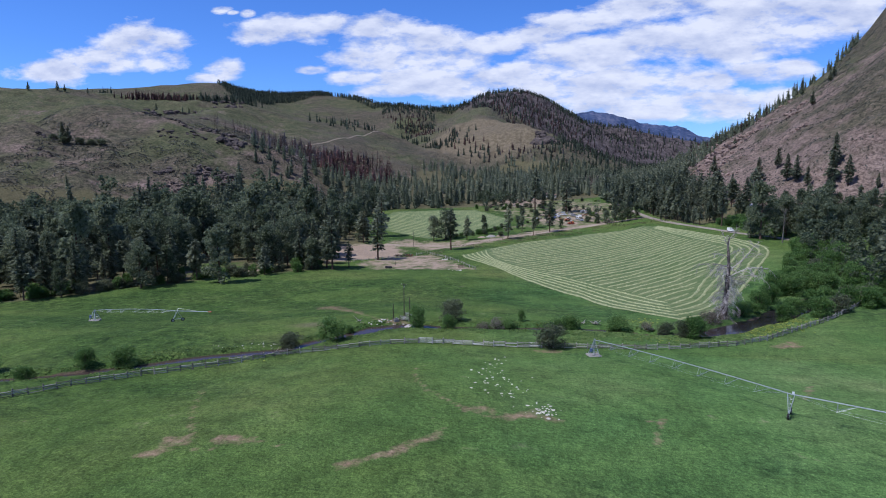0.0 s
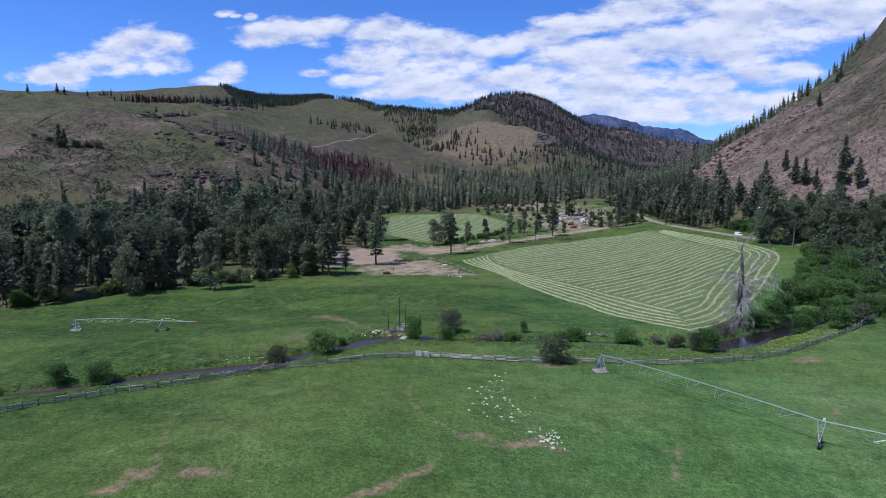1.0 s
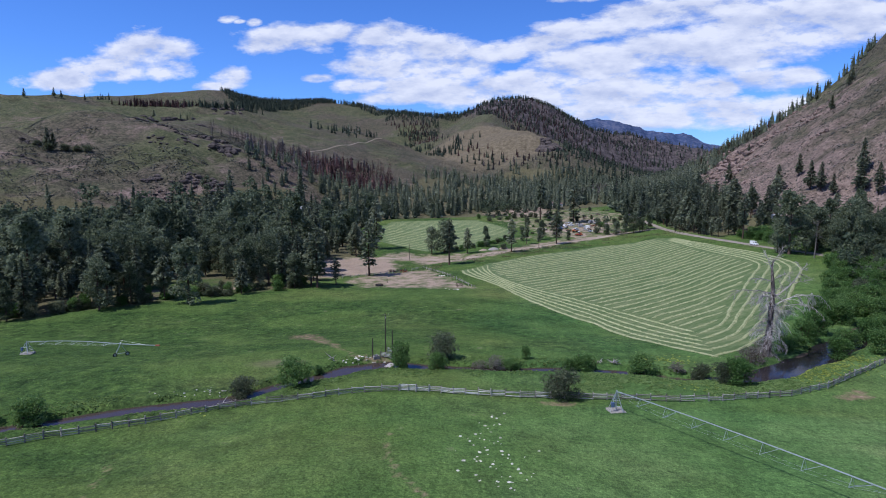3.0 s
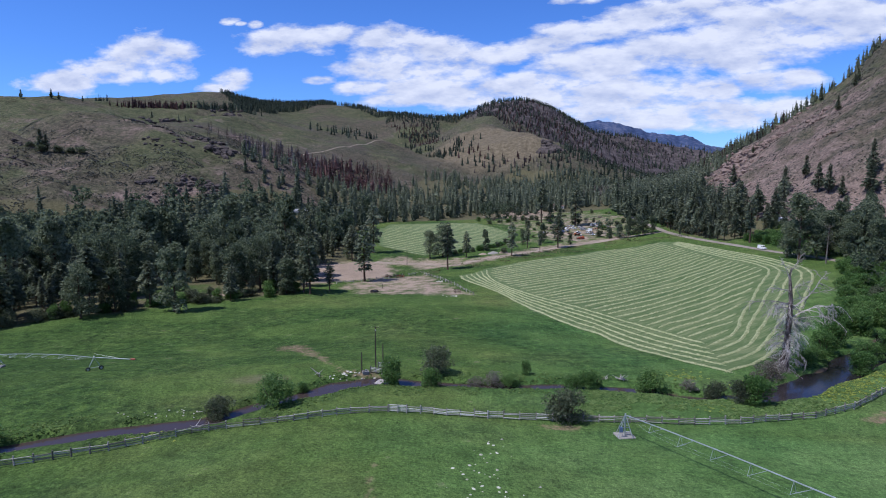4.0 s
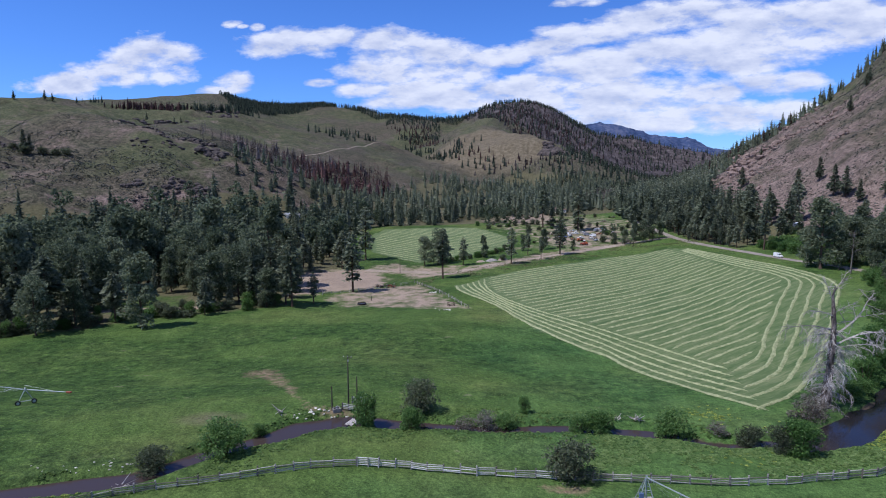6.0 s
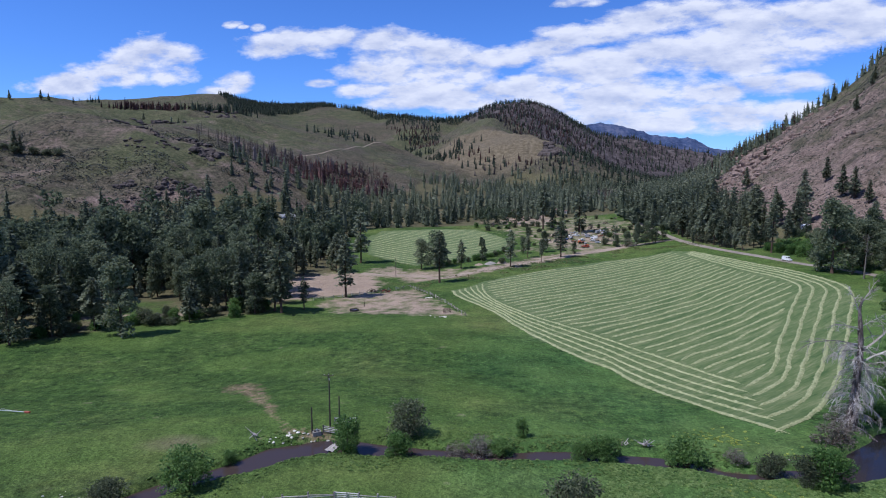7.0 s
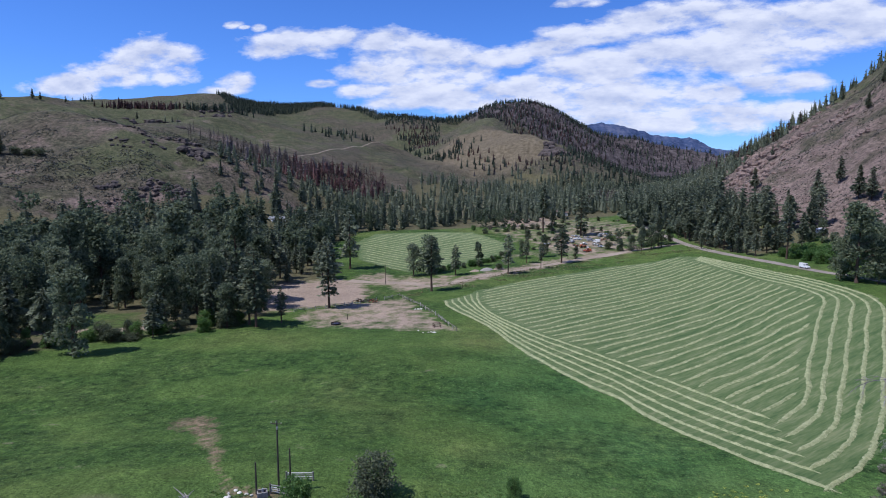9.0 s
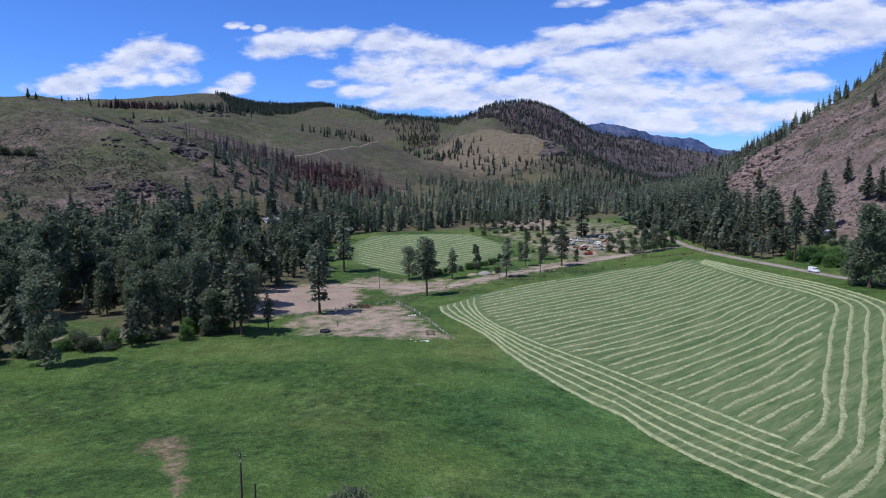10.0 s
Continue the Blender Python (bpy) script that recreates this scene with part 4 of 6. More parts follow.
for x, y in scatter(FOREST_EAST, 9.0, rng):
    if (115 < x < 131 and 446 < y < 470) or (140 < x < 156 and 452 < y < 474):
        continue
    pines.append((x, y, rng.uniform(16, 27)))
for x, y, h in [(110, 344, 17), (113, 338, 20), (113, 348, 19), (119, 335, 19), (131, 331, 20), (128, 345, 21), (135, 337, 22), (130, 352, 18), (137, 322, 20), (140, 340, 22), (126, 308, 16), (144, 350, 20), (146, 332, 21)]:
    leafy.append((x, y, h))
for x, y in scatter([(132, 385), (150, 360), (160, 425), (140, 428)], 8, rng):
    leafy.append((x, y, rng.uniform(9, 15)))
for x, y in scatter([(142, 348), (200, 330), (225, 400), (180, 425), (150, 405)], 9, rng):
    leafy.append((x, y, rng.uniform(12, 18)))
for x, y in scatter([(156, 425), (195, 395), (235, 420), (205, 450), (170, 450)], 15, rng):
    pines.append((x, y, rng.uniform(14, 21)))
for x, y in scatter(FOREST_MID, 12.5, rng, 45, 14, -0.3):
    if 42 < x < 112 and 790 < y < 1000:
        continue
    pines.append((x, y, rng.uniform(12, 22) if x < -90 else rng.uniform(14, 25)))
for x, y in scatter(FOREST_CREST, 11.5, rng, 40, 17, -0.35):
    pines.append((x, y, rng.uniform(13, 22)))
for x, y, h in [(-452, 838, 18), (-446, 820, 17), (-440, 806, 18), (-432, 798, 19), (-424, 806, 16), (-416, 812, 18), (-406, 818, 16), (-398, 826, 17), (-390, 836, 15), (-384, 812, 16), (-372, 806, 17)]:
    burnt.append((x, y, h))
for x, y, h in [(-660, 1095, 16), (-640, 1100, 14)]:
    pines.append((x, y, h))
for x, y in scatter([(-470, 1415), (-400, 1405), (-440, 1445)], 17, rng):
    pines.append((x, y, rng.uniform(13, 19)))
for x, y in scatter(BURN, 7.6, rng, 45, 15, -0.55):
    burnt.append((x, y, rng.uniform(13, 23)))
for x, y in scatter([(-330, 700), (-290, 590), (-250, 560), (-235, 600), (-262, 680), (-300, 740)], 16, rng):
    pines.append((x, y, rng.uniform(12, 18)))
for x, y in scatter(THICKET, 9.5, rng):
    if x > 104 or rng.random() < 0.3:
        leafy.append((x, y, rng.uniform(8, 15) if x > 112 else rng.uniform(5, 8)))
for x, y, h in [(134, 262, 22), (141, 275, 24), (150, 290, 25), (128, 300, 19), (160, 250, 23), (128, 326, 16)]:
    pines.append((x, y, h))


def plant(protos, full, places, limit, ref):
    """The trees nearest to a line of the plan as things, by copying; the rest are returned."""
    places = sorted(places, key=lambda p: float(along(np.array(p[0]), np.array(p[1]), ref)[0]))
    for i, (x, y, h) in enumerate(places[:limit]):
        p = protos[i % len(protos)]
        m = put(x, y, -0.1, random.uniform(0, 6.28)) @ Matrix.Diagonal((h / full * random.uniform(0.85, 1.15), h / full * random.uniform(0.85, 1.15), h / full, 1))
        if i < len(protos):
            p.matrix_basis = m
        else:
            copy_thing(p, m)
    return places[limit:]


FRONT = [(-170, 215, 0), (-100, 285, 0), (-60, 340, 0), (110, 400, 0)]
plant([open_pine_proto(n) for n in range(6)], 24.0, lone, 60, FRONT)
rest_pines = plant([pine_proto(n) for n in range(8)], 24.0, pines, 230, FRONT)
rest_leafy = plant([leafy_proto(n) for n in range(6)], 17.0, leafy, 190, FRONT)
scorched = plant([burnt_proto(n) for n in (1, 3, 4)], 20.0, [p for p in burnt if p[0] > -318 + 30 * math.sin(p[1] / 9)], 150, [(-300, 850, 0), (-230, 900, 0)])
charred = plant([burnt_proto(n) for n in (0, 2)], 20.0, [p for p in burnt if p[0] <= -318 + 30 * math.sin(p[1] / 9)], 150, [(-420, 820, 0), (-330, 850, 0)])


def woods(name, places, mat, label, kinds, full):
    """Distant trees joined into one mesh."""
    vs, fs, base = [], [], 0
    for x, y, h in places:
        v, f = kinds[int(rng.integers(len(kinds)))]
        a, s = rng.uniform(0, 6.28), h / full
        c, q = math.cos(a) * s * rng.uniform(0.9, 1.2), math.sin(a) * s
        vs.append(np.stack([v[:, 0] * c - v[:, 1] * q + x, v[:, 0] * q + v[:, 1] * c + y, v[:, 2] * s], -1))
        fs.append(f + base)
        base += len(v)
    if vs:
        zs = np.repeat(height(np.array([p[0] for p in places]), np.array([p[1] for p in places])), [len(v) for v in vs])
        v = np.concatenate(vs)
        v[:, 2] += zs - 0.3
        tagged(new(name, mesh_of(name, v, np.concatenate(fs), mat)), label, "woods", kind="stuff")


def far_tree(n, lv=9, per=5, wide=3.4, size=2.0, deep=1):
    r = np.random.default_rng(400 + n)
    v, f = conifer_crown(20.0, wide, 0.08, lv, per, deep, r, 0.2, gaps=0.05, size=size)
    t = np.array([(math.cos(a) * wide * 0.55, math.sin(a) * wide * 0.55, 1.5) for a in (0, 1.26, 2.51, 3.77, 5.03)] + [(0, 0, 18.5), (0, 0, -0.5)])
    heart = np.array([[k, (k + 1) % 5, 5] for k in range(5)] + [[(k + 1) % 5, k, 6] for k in range(5)])
    return np.concatenate([v, t]), np.concatenate([f, heart + len(v)])


MIDTREES = [far_tree(n, 16, 6, 4.6, 1.25, 2) for n in range(5)]
OFFTREES = [far_tree(20 + n, 11, 5, 4.3, 1.6) for n in range(5)]
FARTREES = [far_tree(n, 6, 5, 4.8) for n in range(5)]
leaf_kinds = [leafy_crown(17, 5.0, 0.1, 16, 22, np.random.default_rng(500 + n), 1.05) for n in range(4)]
woods("pine_woods", [p for p in rest_pines if p[1] < 640], NEEDLES, "dark green pine woods across the valley floor", MIDTREES, 20.0)
woods("valley_end_woods", [p for p in rest_pines if p[1] >= 640], NEEDLES, "green pine woods closing the valley's end", OFFTREES, 20.0)
woods("leafy_woods", rest_leafy, LEAVES, "grey-green cottonwood woods behind the pasture", leaf_kinds, 17.0)
woods("burnt_woods", scorched, RUST, "rust-brown fire-killed pines on the slope", FARTREES, 20.0)
woods("charred_woods", charred, CHARRED, "charred grey-brown pines on the slope", FARTREES, 20.0)


def shrub_proto(n, name, mat, label, group, lobes=34, per=135, size=0.18, base=-0.04, squash=1.0):
    """A bush about 4 m high and 5 m wide."""
    rng2 = np.random.default_rng(600 + n)
    t = thing(name, label, "shrub", group)
    bm = bmesh.new()
    for k in range(9):
        a, r = 6.283 * k / 9 + rng2.uniform(-0.3, 0.3), rng2.uniform(0.8, 1.9)
        bm_rod(bm, (0.1 * math.cos(a), 0.1 * math.sin(a), -0.2), (r * math.cos(a), r * math.sin(a), rng2.uniform(2.2, 3.6) * squash), 0.07, 0.02, 5)
    part("rootstock", bm, BARK, t)
    v, f = leafy_crown(4.0 * squash, 2.5, base, lobes, per, rng2, size)
    part("foliage", mesh_of("foliage", v, f), mat, t)
    return t


WILLOWS = [shrub_proto(n, "willow_bush", WILLOW, "bright green willow bush on the stream bank", "bushes along the stream") for n in range(3)]
DARKS = [shrub_proto(4 + n, "hawthorn_bush", HAWTHORN, "round dark green hawthorn bush beside the stream", "bushes along the stream", 30) for n in range(2)]
GREYS = [shrub_proto(8 + n, "bare_shrub", GREYTWIG, "half-dead shrub of bare grey twigs on the bank", "bushes along the stream", 16, 110, 0.16, 0.02, 0.8) for n in range(2)]
used_protos = set()


def grow(protos, x, y, h, w):
    p = protos[(int(abs(x * 7 + y * 3))) % len(protos)]
    m = put(x, y, -0.05, (x * 1.7 + y) % 6.28)
    if p in used_protos or abs(h - 4) > 0.9:
        copy_thing(p, m @ Matrix.Diagonal((w / 4.2, w / 4.2, h / 3.8, 1)))
    else:
        used_protos.add(p)
        p.matrix_basis = m


for x, y, h, w in [(-106, 110, 3.6, 5.5), (-99, 120, 4.7, 5.6), (-92, 123, 5.0, 6.2), (-51, 146.5, 5.6, 6.6), (-49, 155, 2.0, 2.4), (-32, 161.6, 6.2, 5.0), (-23.2, 160.8, 4.6, 4.8), (-7, 165.4, 2.2, 4.0), (-4, 170.6, 3.0, 2.1),
                   (9, 165.5, 4.6, 5.4), (5.5, 164.5, 3.4, 4.0), (21.5, 166.2, 4.8, 6.0), (40, 160.6, 5.0, 6.0), (71.5, 189, 5.2, 6.0), (81.5, 190.5, 5.5, 7.0), (80, 223, 7.5, 7.0), (84, 230, 6.5, 7.0), (74, 209, 6.5, 6.5), (78, 200, 4.8, 6.0), (69, 203, 5.4, 6.0), (64, 196, 3.6, 5.0), (86, 206, 6.0, 7.0), (92, 213, 5.5, 6.5),
                   (86, 222, 6.2, 6.5), (98, 225, 7.0, 8.0), (94, 236, 6.0, 7.0), (102, 242, 6.5, 8.0), (110, 234, 7.5, 8.5), (108, 254, 6.0, 7.5), (114, 264, 7.0, 8.0), (110, 274, 6.0, 7.5), (118, 287, 6.5, 8.0), (118, 302, 6.0, 7.0),
                   (118, 245, 8.0, 9.0), (124, 275, 8.0, 9.0), (122, 215, 7.0, 8.0), (134, 232, 8.0, 9.0), (60, 191, 4.2, 5.0), (-117, 112, 4.0, 6.0), (126, 352, 4.6, 6.0), (132, 358, 5.6, 7.0), (124, 368, 4.8, 6.5), (134, 380, 6, 7.0), (113, 411, 4.2, 6), (116, 404, 4.6, 6.5), (119, 396, 4.8, 7), (121, 388, 5, 7), (125, 380, 5, 7), (121, 408, 5, 7), (124, 400, 5.5, 7.5), (127, 392, 6, 8), (129, 384, 6, 8), (126, 414, 5.5, 7), (130, 404, 6, 8), (133, 395, 6.5, 8), (122, 421, 4.5, 6)]:
    grow(WILLOWS, x, y, h, w)
for x, y, h, w in [(-23.4, 168.5, 5.6, 6.6), (3.5, 146.4, 5.4, 6.8), (89, 196, 5.0, 6.5), (33.5, 164.4, 3.9, 4.4), (37, 161, 4.4, 5.0)]:
    grow(DARKS, x, y, h, w)
grow(DARKS, -60, 141.5, 4.2, 5.4)
for x, y, h, w in [(-14, 164, 2.8, 4.6), (-10.5, 164.6, 3.4, 4.4), (47, 177, 4.0, 5.6), (50, 180, 3.4, 5.0), (29, 166.5, 2.4, 3.6), (54, 190, 3.3, 5.0), (104, 214, 5.0, 6.0)]:
    grow(GREYS, x, y, h, w)
for _ in range(190):
    x, y = random.uniform(-55, 72), random.uniform(405, 640)
    if 0.62 * x + 418 < y < 0.62 * x + 610 and y > 0.75 * x + 425 and fbm(x / 22, y / 22, 44, 2) > -0.12 and not bool(inside(np.array(x), np.array(y), FARFIELD)):
        grow(DARKS if random.random() < 0.45 else GREYS if random.random() < 0.4 else WILLOWS, x, y, random.uniform(1.4, 4.5), random.uniform(2.5, 5.0))
for x, y in scatter([(76, 204), (84, 216), (87, 232), (95, 252), (104, 276), (113, 296), (118, 314), (130, 318), (136, 262), (116, 212), (94, 198)], 6.2, rng):
    if along(np.array(x), np.array(y), STREAM)[0] > 6:
        grow(DARKS if random.random() < 0.05 else WILLOWS, x, y, random.uniform(2.4, 6.2), random.uniform(5.0, 8.5))
# a hedge of willows between the far field and the track
for i, (x, y) in enumerate(path_points([(-59, 398), (-54, 407), (-47, 410), (-40, 417), (-35, 427), (-30, 434), (-26, 446), (-22, 452)], 3.4)):
    grow(WILLOWS if i % 3 else DARKS, x, y + random.uniform(-1, 2), random.uniform(1.4, 3.4), random.uniform(2.6, 4.2))
# brush along the edge of the western woods
for i, (x, y) in enumerate(path_points([(-225, 172), (-175, 211), (-142, 245), (-118, 266), (-100, 281)], 4.5)):
    for _ in range(2):
        grow(WILLOWS if random.random() < 0.45 else DARKS, x - random.uniform(0, 9), y + random.uniform(0, 8), random.uniform(1.6, 5.6), random.uniform(3.0, 6.5))
for p in WILLOWS + DARKS + GREYS:
    if p not in used_protos:
        q = (126 + random.uniform(-6, 6), 322 + random.uniform(-9, 9))
        p.matrix_basis = put(q[0], q[1], -0.05, 1.0)


def lumps(name, places, mat, label, category, size, rng2, blades=6, tall=1.0, flat=0.8):
    """Low plants too many to count, in one mesh: a few sprays each."""
    p = np.repeat(np.array(places, float), blades, 0)
    n = len(p)
    s = size * rng2.uniform(0.6, 1.3, n)
    a = rng2.uniform(0, 6.283, n)
    x, y = p[:, 0] + rng2.normal(0, 0.35, n) * size, p[:, 1] + rng2.normal(0, 0.35, n) * size
    pos = np.stack([x, y, height(x, y) + s * 0.3 * tall], -1)
    v, f = tufts(pos, np.stack([np.cos(a), np.sin(a), rng2.uniform(0.0, 0.9, n) * tall], -1), s, rng2, flat)
    tagged(new(name, mesh_of(name, v, f, mat)), label, category, kind="stuff")


rng = np.random.default_rng(21)
bx, by = rng.uniform(-150, 100, 60000), rng.uniform(95, 225, 60000)
bd, bh = along(bx, by, STREAM)
keep = (bd > bh + 0.3) & (bd < bh + 2 + 7 * np.abs(vnoise(bx / 14, by / 14, 91))) & (fbm(bx / 8, by / 8, 92, 2) > -0.25)
lumps("bank_grass", list(zip(bx[keep], by[keep])), TUSSOCK, "rank tussocks of green grass along the stream", "grass", 0.3, rng, 8, 0.7)
meadow = [(5, 149), (30, 150), (56, 161), (50, 166), (30, 162), (5, 164)]
wx2, wy2 = rng.uniform(0, 66, 12000), rng.uniform(148, 182, 12000)
keep = inside(wx2, wy2, meadow) & (fbm(wx2 / 6, wy2 / 6, 93, 3) > -0.12)
lumps("bank_weeds", list(zip(wx2[keep], wy2[keep])), WEEDS, "leafy green weeds between fence and stream", "weeds", 0.36, rng, 9, 0.55, 0.9)
vx, vy = rng.uniform(-60, 90, 16000), rng.uniform(335, 490, 16000)
vd = along(vx, vy, [(a, b, 0) for a, b in [(-52, 352), (-34, 374), (-14, 394), (12, 422), (40, 446), (70, 462), (92, 440)]])[0]
keep = (vd < 9) & (fbm(vx / 7, vy / 7, 94, 3) > 0.0) & ~inside(vx, vy, HAYFIELD)
lumps("roadside_weeds", list(zip(vx[keep], vy[keep])), DRYWEEDS, "dry brownish-green weeds along the farm track", "weeds", 0.5, rng, 5, 0.8)
fl = []
for cx, cy, r, n in ((29, 176, 4, 70), (31, 158, 4, 35), (56, 167, 4, 110), (65, 177, 5, 210), (72, 184, 4, 160), (60, 171, 4, 110), (40, 170, 4, 30), (-66, 131, 3, 25)):
    fl += [(cx + rng.normal(0, r * 0.7), cy + rng.normal(0, r * 0.5)) for _ in range(n)]
lumps("yellow_weeds", [q for q in fl if along(np.array(q[0]), np.array(q[1]), STREAM)[0] > 3.4], FLOWER, "yellow flowering weeds on the stream bank", "weeds", 0.32, rng, 8, 0.7)
tx, ty = rng.uniform(-150, 75, 90000), rng.uniform(70, 250, 90000)
td, th = along(tx, ty, STREAM)
keep = (td > th + 2) & (fbm(tx / 34, ty / 20, 85, 4) + 0.25 * fbm(tx / 6, ty / 6, 87, 2) + 0.3 * sstep(-55, -110, tx) > 0.2) & (rng.random(90000) < 0.4) & ~inside(tx, ty, HAYFIELD) & (ty + 0.5 * np.clip(-40 - tx, 0, 120) > 166)
lumps("pasture_grass", list(zip(tx[keep], ty[keep])), PASTURE, "tussocks of long green grass in the pasture", "grass", 0.22, rng, 3, 0.3)
sx, sy = rng.uniform(-760, -240, 85000), rng.uniform(430, 900, 85000)
keep = (hills(sx, sy) - floor_height(sx, sy) > 8) & (fbm(sx / 60, sy / 60, 95, 3) > -0.1) & (rng.random(len(sx)) > 0.9 * sstep(76, 100, hills(sx, sy)))
ex, ey = rng.uniform(120, 460, 22000), rng.uniform(430, 1000, 22000)
keep2 = (hills(ex, ey) - floor_height(ex, ey) > 8) & (fbm(ex / 40, ey / 40, 96, 3) > -0.5)
lumps("sagebrush", list(zip(np.r_[sx[keep], ex[keep2]], np.r_[sy[keep], ey[keep2]])), SAGE, "grey-green sagebrush dotted over the dry hills", "sagebrush", 0.85, rng, 3, 0.8, 0.45)

# ---- the last range of mountains ----
bxs, bys = np.linspace(-900, 2600, 240), np.linspace(0, 1, 16)
BX, BV = np.meshgrid(bxs, bys)
crest = np.interp(BX, [-900, 0, 190, 335, 420, 545, 650, 790, 880, 1040, 1300, 2600], [300, 310, 325, 352, 338, 305, 275, 250, 246, 185, 150, 120])
crest = crest + 9 * fbm(BX / 60, BX * 0 + 3, 131, 4)
BZ = crest * BV ** 0.8 + (1 - BV) * 26 * fbm(BX / 120, BV * 3, 132, 4) - 30 * (1 - BV)
BY = 3850 + 450 * BV + 60 * fbm(BX / 150, BV * 2.5, 133, 4)
bi = np.arange(BX.size).reshape(BX.shape)
# the blue of the distant air is put into the base colour of these woods
RANGE = material("far woods with haze blue in the colour", [(0.03, 0.048, 0.10), (0.052, 0.075, 0.145), (0.11, 0.125, 0.19)], 0.006, 1.0, fine=0.05, spec=0.0, spread=(0.38, 0.62))
tagged(new("backdrop", mesh_of("backdrop", np.stack([BX, BY, BZ], -1).reshape(-1, 3), np.stack([bi[:-1, :-1], bi[:-1, 1:], bi[1:, 1:], bi[1:, :-1]], -1).reshape(-1, 4), RANGE, True)), "wooded mountain range closing the distance, coloured haze blue", "mountains", kind="structure")

# ---- distant woods ----
far = []
for poly, gap, clump, seed, bias in (
    ([(-905, 1150), (-800, 1165), (-690, 1215), (-640, 1255), (-660, 1320), (-900, 1250)], 9, 70, 101, -0.6),
    ([(-690, 1195), (-620, 1225), (-590, 1300), (-660, 1300)], 10, 50, 102, -0.4),
    ([(-520, 1340), (-400, 1320), (-370, 1450), (-480, 1450)], 20, 40, 103, 0.0),
    ([(-610, 2520), (-410, 2430), (-300, 1850), (-180, 1800), (-160, 1560), (-250, 1500), (-480, 2100), (-600, 2330)], 14, 90, 104, 0.12),
    ([(-1250, 2330), (-1042, 2080), (-1010, 2200), (-1030, 2430), (-960, 2580), (-900, 2680), (-930, 2760), (-1150, 2760)], 9, 120, 105, -0.7),
    ([(-900, 2690), (-780, 2600), (-600, 2500), (-420, 2420), (-310, 2520), (-300, 2680), (-420, 2600), (-800, 2760)], 10, 120, 111, -0.6),
    ([(-330, 2560), (-230, 2250), (-140, 2080), (-40, 1900), (40, 1650), (90, 1420), (160, 1450), (300, 1700), (500, 2100), (640, 2500), (420, 2680), (150, 2790), (-160, 2800)], 24, 110, 106, -0.25),
    ([(-330, 2560), (-240, 2600), (-165, 2650), (0, 2650), (150, 2640), (330, 2600), (420, 2680), (150, 2790), (-160, 2800)], 13, 0, 113, 0),
    ([(90, 1000), (170, 960), (260, 1180), (300, 1600), (160, 1750), (40, 1500), (-10, 1320)], 17, 60, 107, -0.3),
    ([(-160, 1300), (20, 1280), (60, 1330), (-60, 1380), (-200, 1420)], 22, 60, 112, -0.1)):
    far += [(x, y, rng.uniform(13, 21)) for x, y in scatter(poly, gap, rng, clump, seed, bias)]
woods("far_woods", far, DARKWOODS, "dark pine woods on the distant mountains", FARTREES, 20.0)
brown = []
for poly, gap in (([(-822, 1112), (-790, 1128), (-740, 1160), (-700, 1180), (-705, 1205), (-790, 1170)], 8), ([(-810, 1170), (-700, 1212), (-690, 1250), (-800, 1220)], 10), ([(-210, 1480), (20, 1290), (60, 1300), (-60, 1390), (-170, 1560)], 26), ([(-230, 2300), (-100, 2050), (60, 2000), (200, 2200), (60, 2450), (-60, 2650)], 24),
                  ([(230, 930), (330, 985), (290, 1040), (210, 1000)], 14), ([(-600, 2330), (-480, 2150), (-300, 1850), (-420, 2300)], 20), ([(60, 1500), (200, 1600), (400, 2000), (250, 2150), (100, 1900)], 26)):
    brown += [(x, y, rng.uniform(11, 18)) for x, y in scatter(poly, gap, rng)]
grey = []
for poly, gap in (([(-330, 2500), (-140, 2080), (40, 1650), (100, 1450), (300, 1700), (520, 2150), (600, 2480), (330, 2640), (-100, 2650)], 17), ([(-560, 2450), (-420, 2380), (-300, 1900), (-220, 1700), (-480, 2150)], 22), ([(-170, 1300), (40, 1290), (60, 1340), (-120, 1400)], 21),
                  ([(-340, 860), (-300, 955), (-258, 990), (-225, 910), (-290, 800)], 15)):
    grey += [(x, y, rng.uniform(10, 16)) for x, y in scatter(poly, gap, rng, 60, 118, -0.35)]
bare_wood = [(x, y, rng.uniform(9, 14)) for x, y in scatter([(40, 800), (92, 830), (118, 990), (70, 1010), (48, 900)], 8, rng)]
woods("bare_grey_woods", bare_wood, GREYTWIG, "leafless grey-brown wood at the valley's end", FARTREES, 20.0)
woods("charred_far_woods", grey, BURNTWOODS, "grey-brown charred woods on the mountain's flank", FARTREES, 20.0)
woods("scorched_far_woods", brown, RUST, "rust-brown burnt woods on the distant slopes", FARTREES, 20.0)
hill_pines = [(-442, 530, 20), (-438, 532, 17), (267, 681, 15), (163, 624, 18), (170, 523, 22), (188, 535, 17), (176, 482, 20), (180, 476, 19), (182, 462, 14), (194, 454, 22), (147, 543, 20), (149, 471, 20), (314, 760, 14), (330, 790, 15), (221, 765, 10), (350, 930, 16), (-700, 1075, 15), (-650, 1100, 13), (-905, 1012, 16), (-880, 1052, 18), (-872, 1060, 15), (-850, 1092, 12)]
hill_proto = pine_proto(9)
hill_proto.matrix_basis = put(200, 466, -0.2, 0.4)
for x, y, h in hill_pines:
    copy_thing(hill_proto, put(x, y, -0.3, random.uniform(0, 6.28)) @ Matrix.Diagonal((h / 24 * 1.2, h / 24 * 1.2, h / 24, 1)))
for x, y, h, w in [(-438, 526, 6, 9), (-431, 538, 5.5, 9), (-422, 542, 5, 9), (-414, 545, 5, 9), (-452, 530, 5, 8)]:
    grow(DARKS, x, y, h, w)


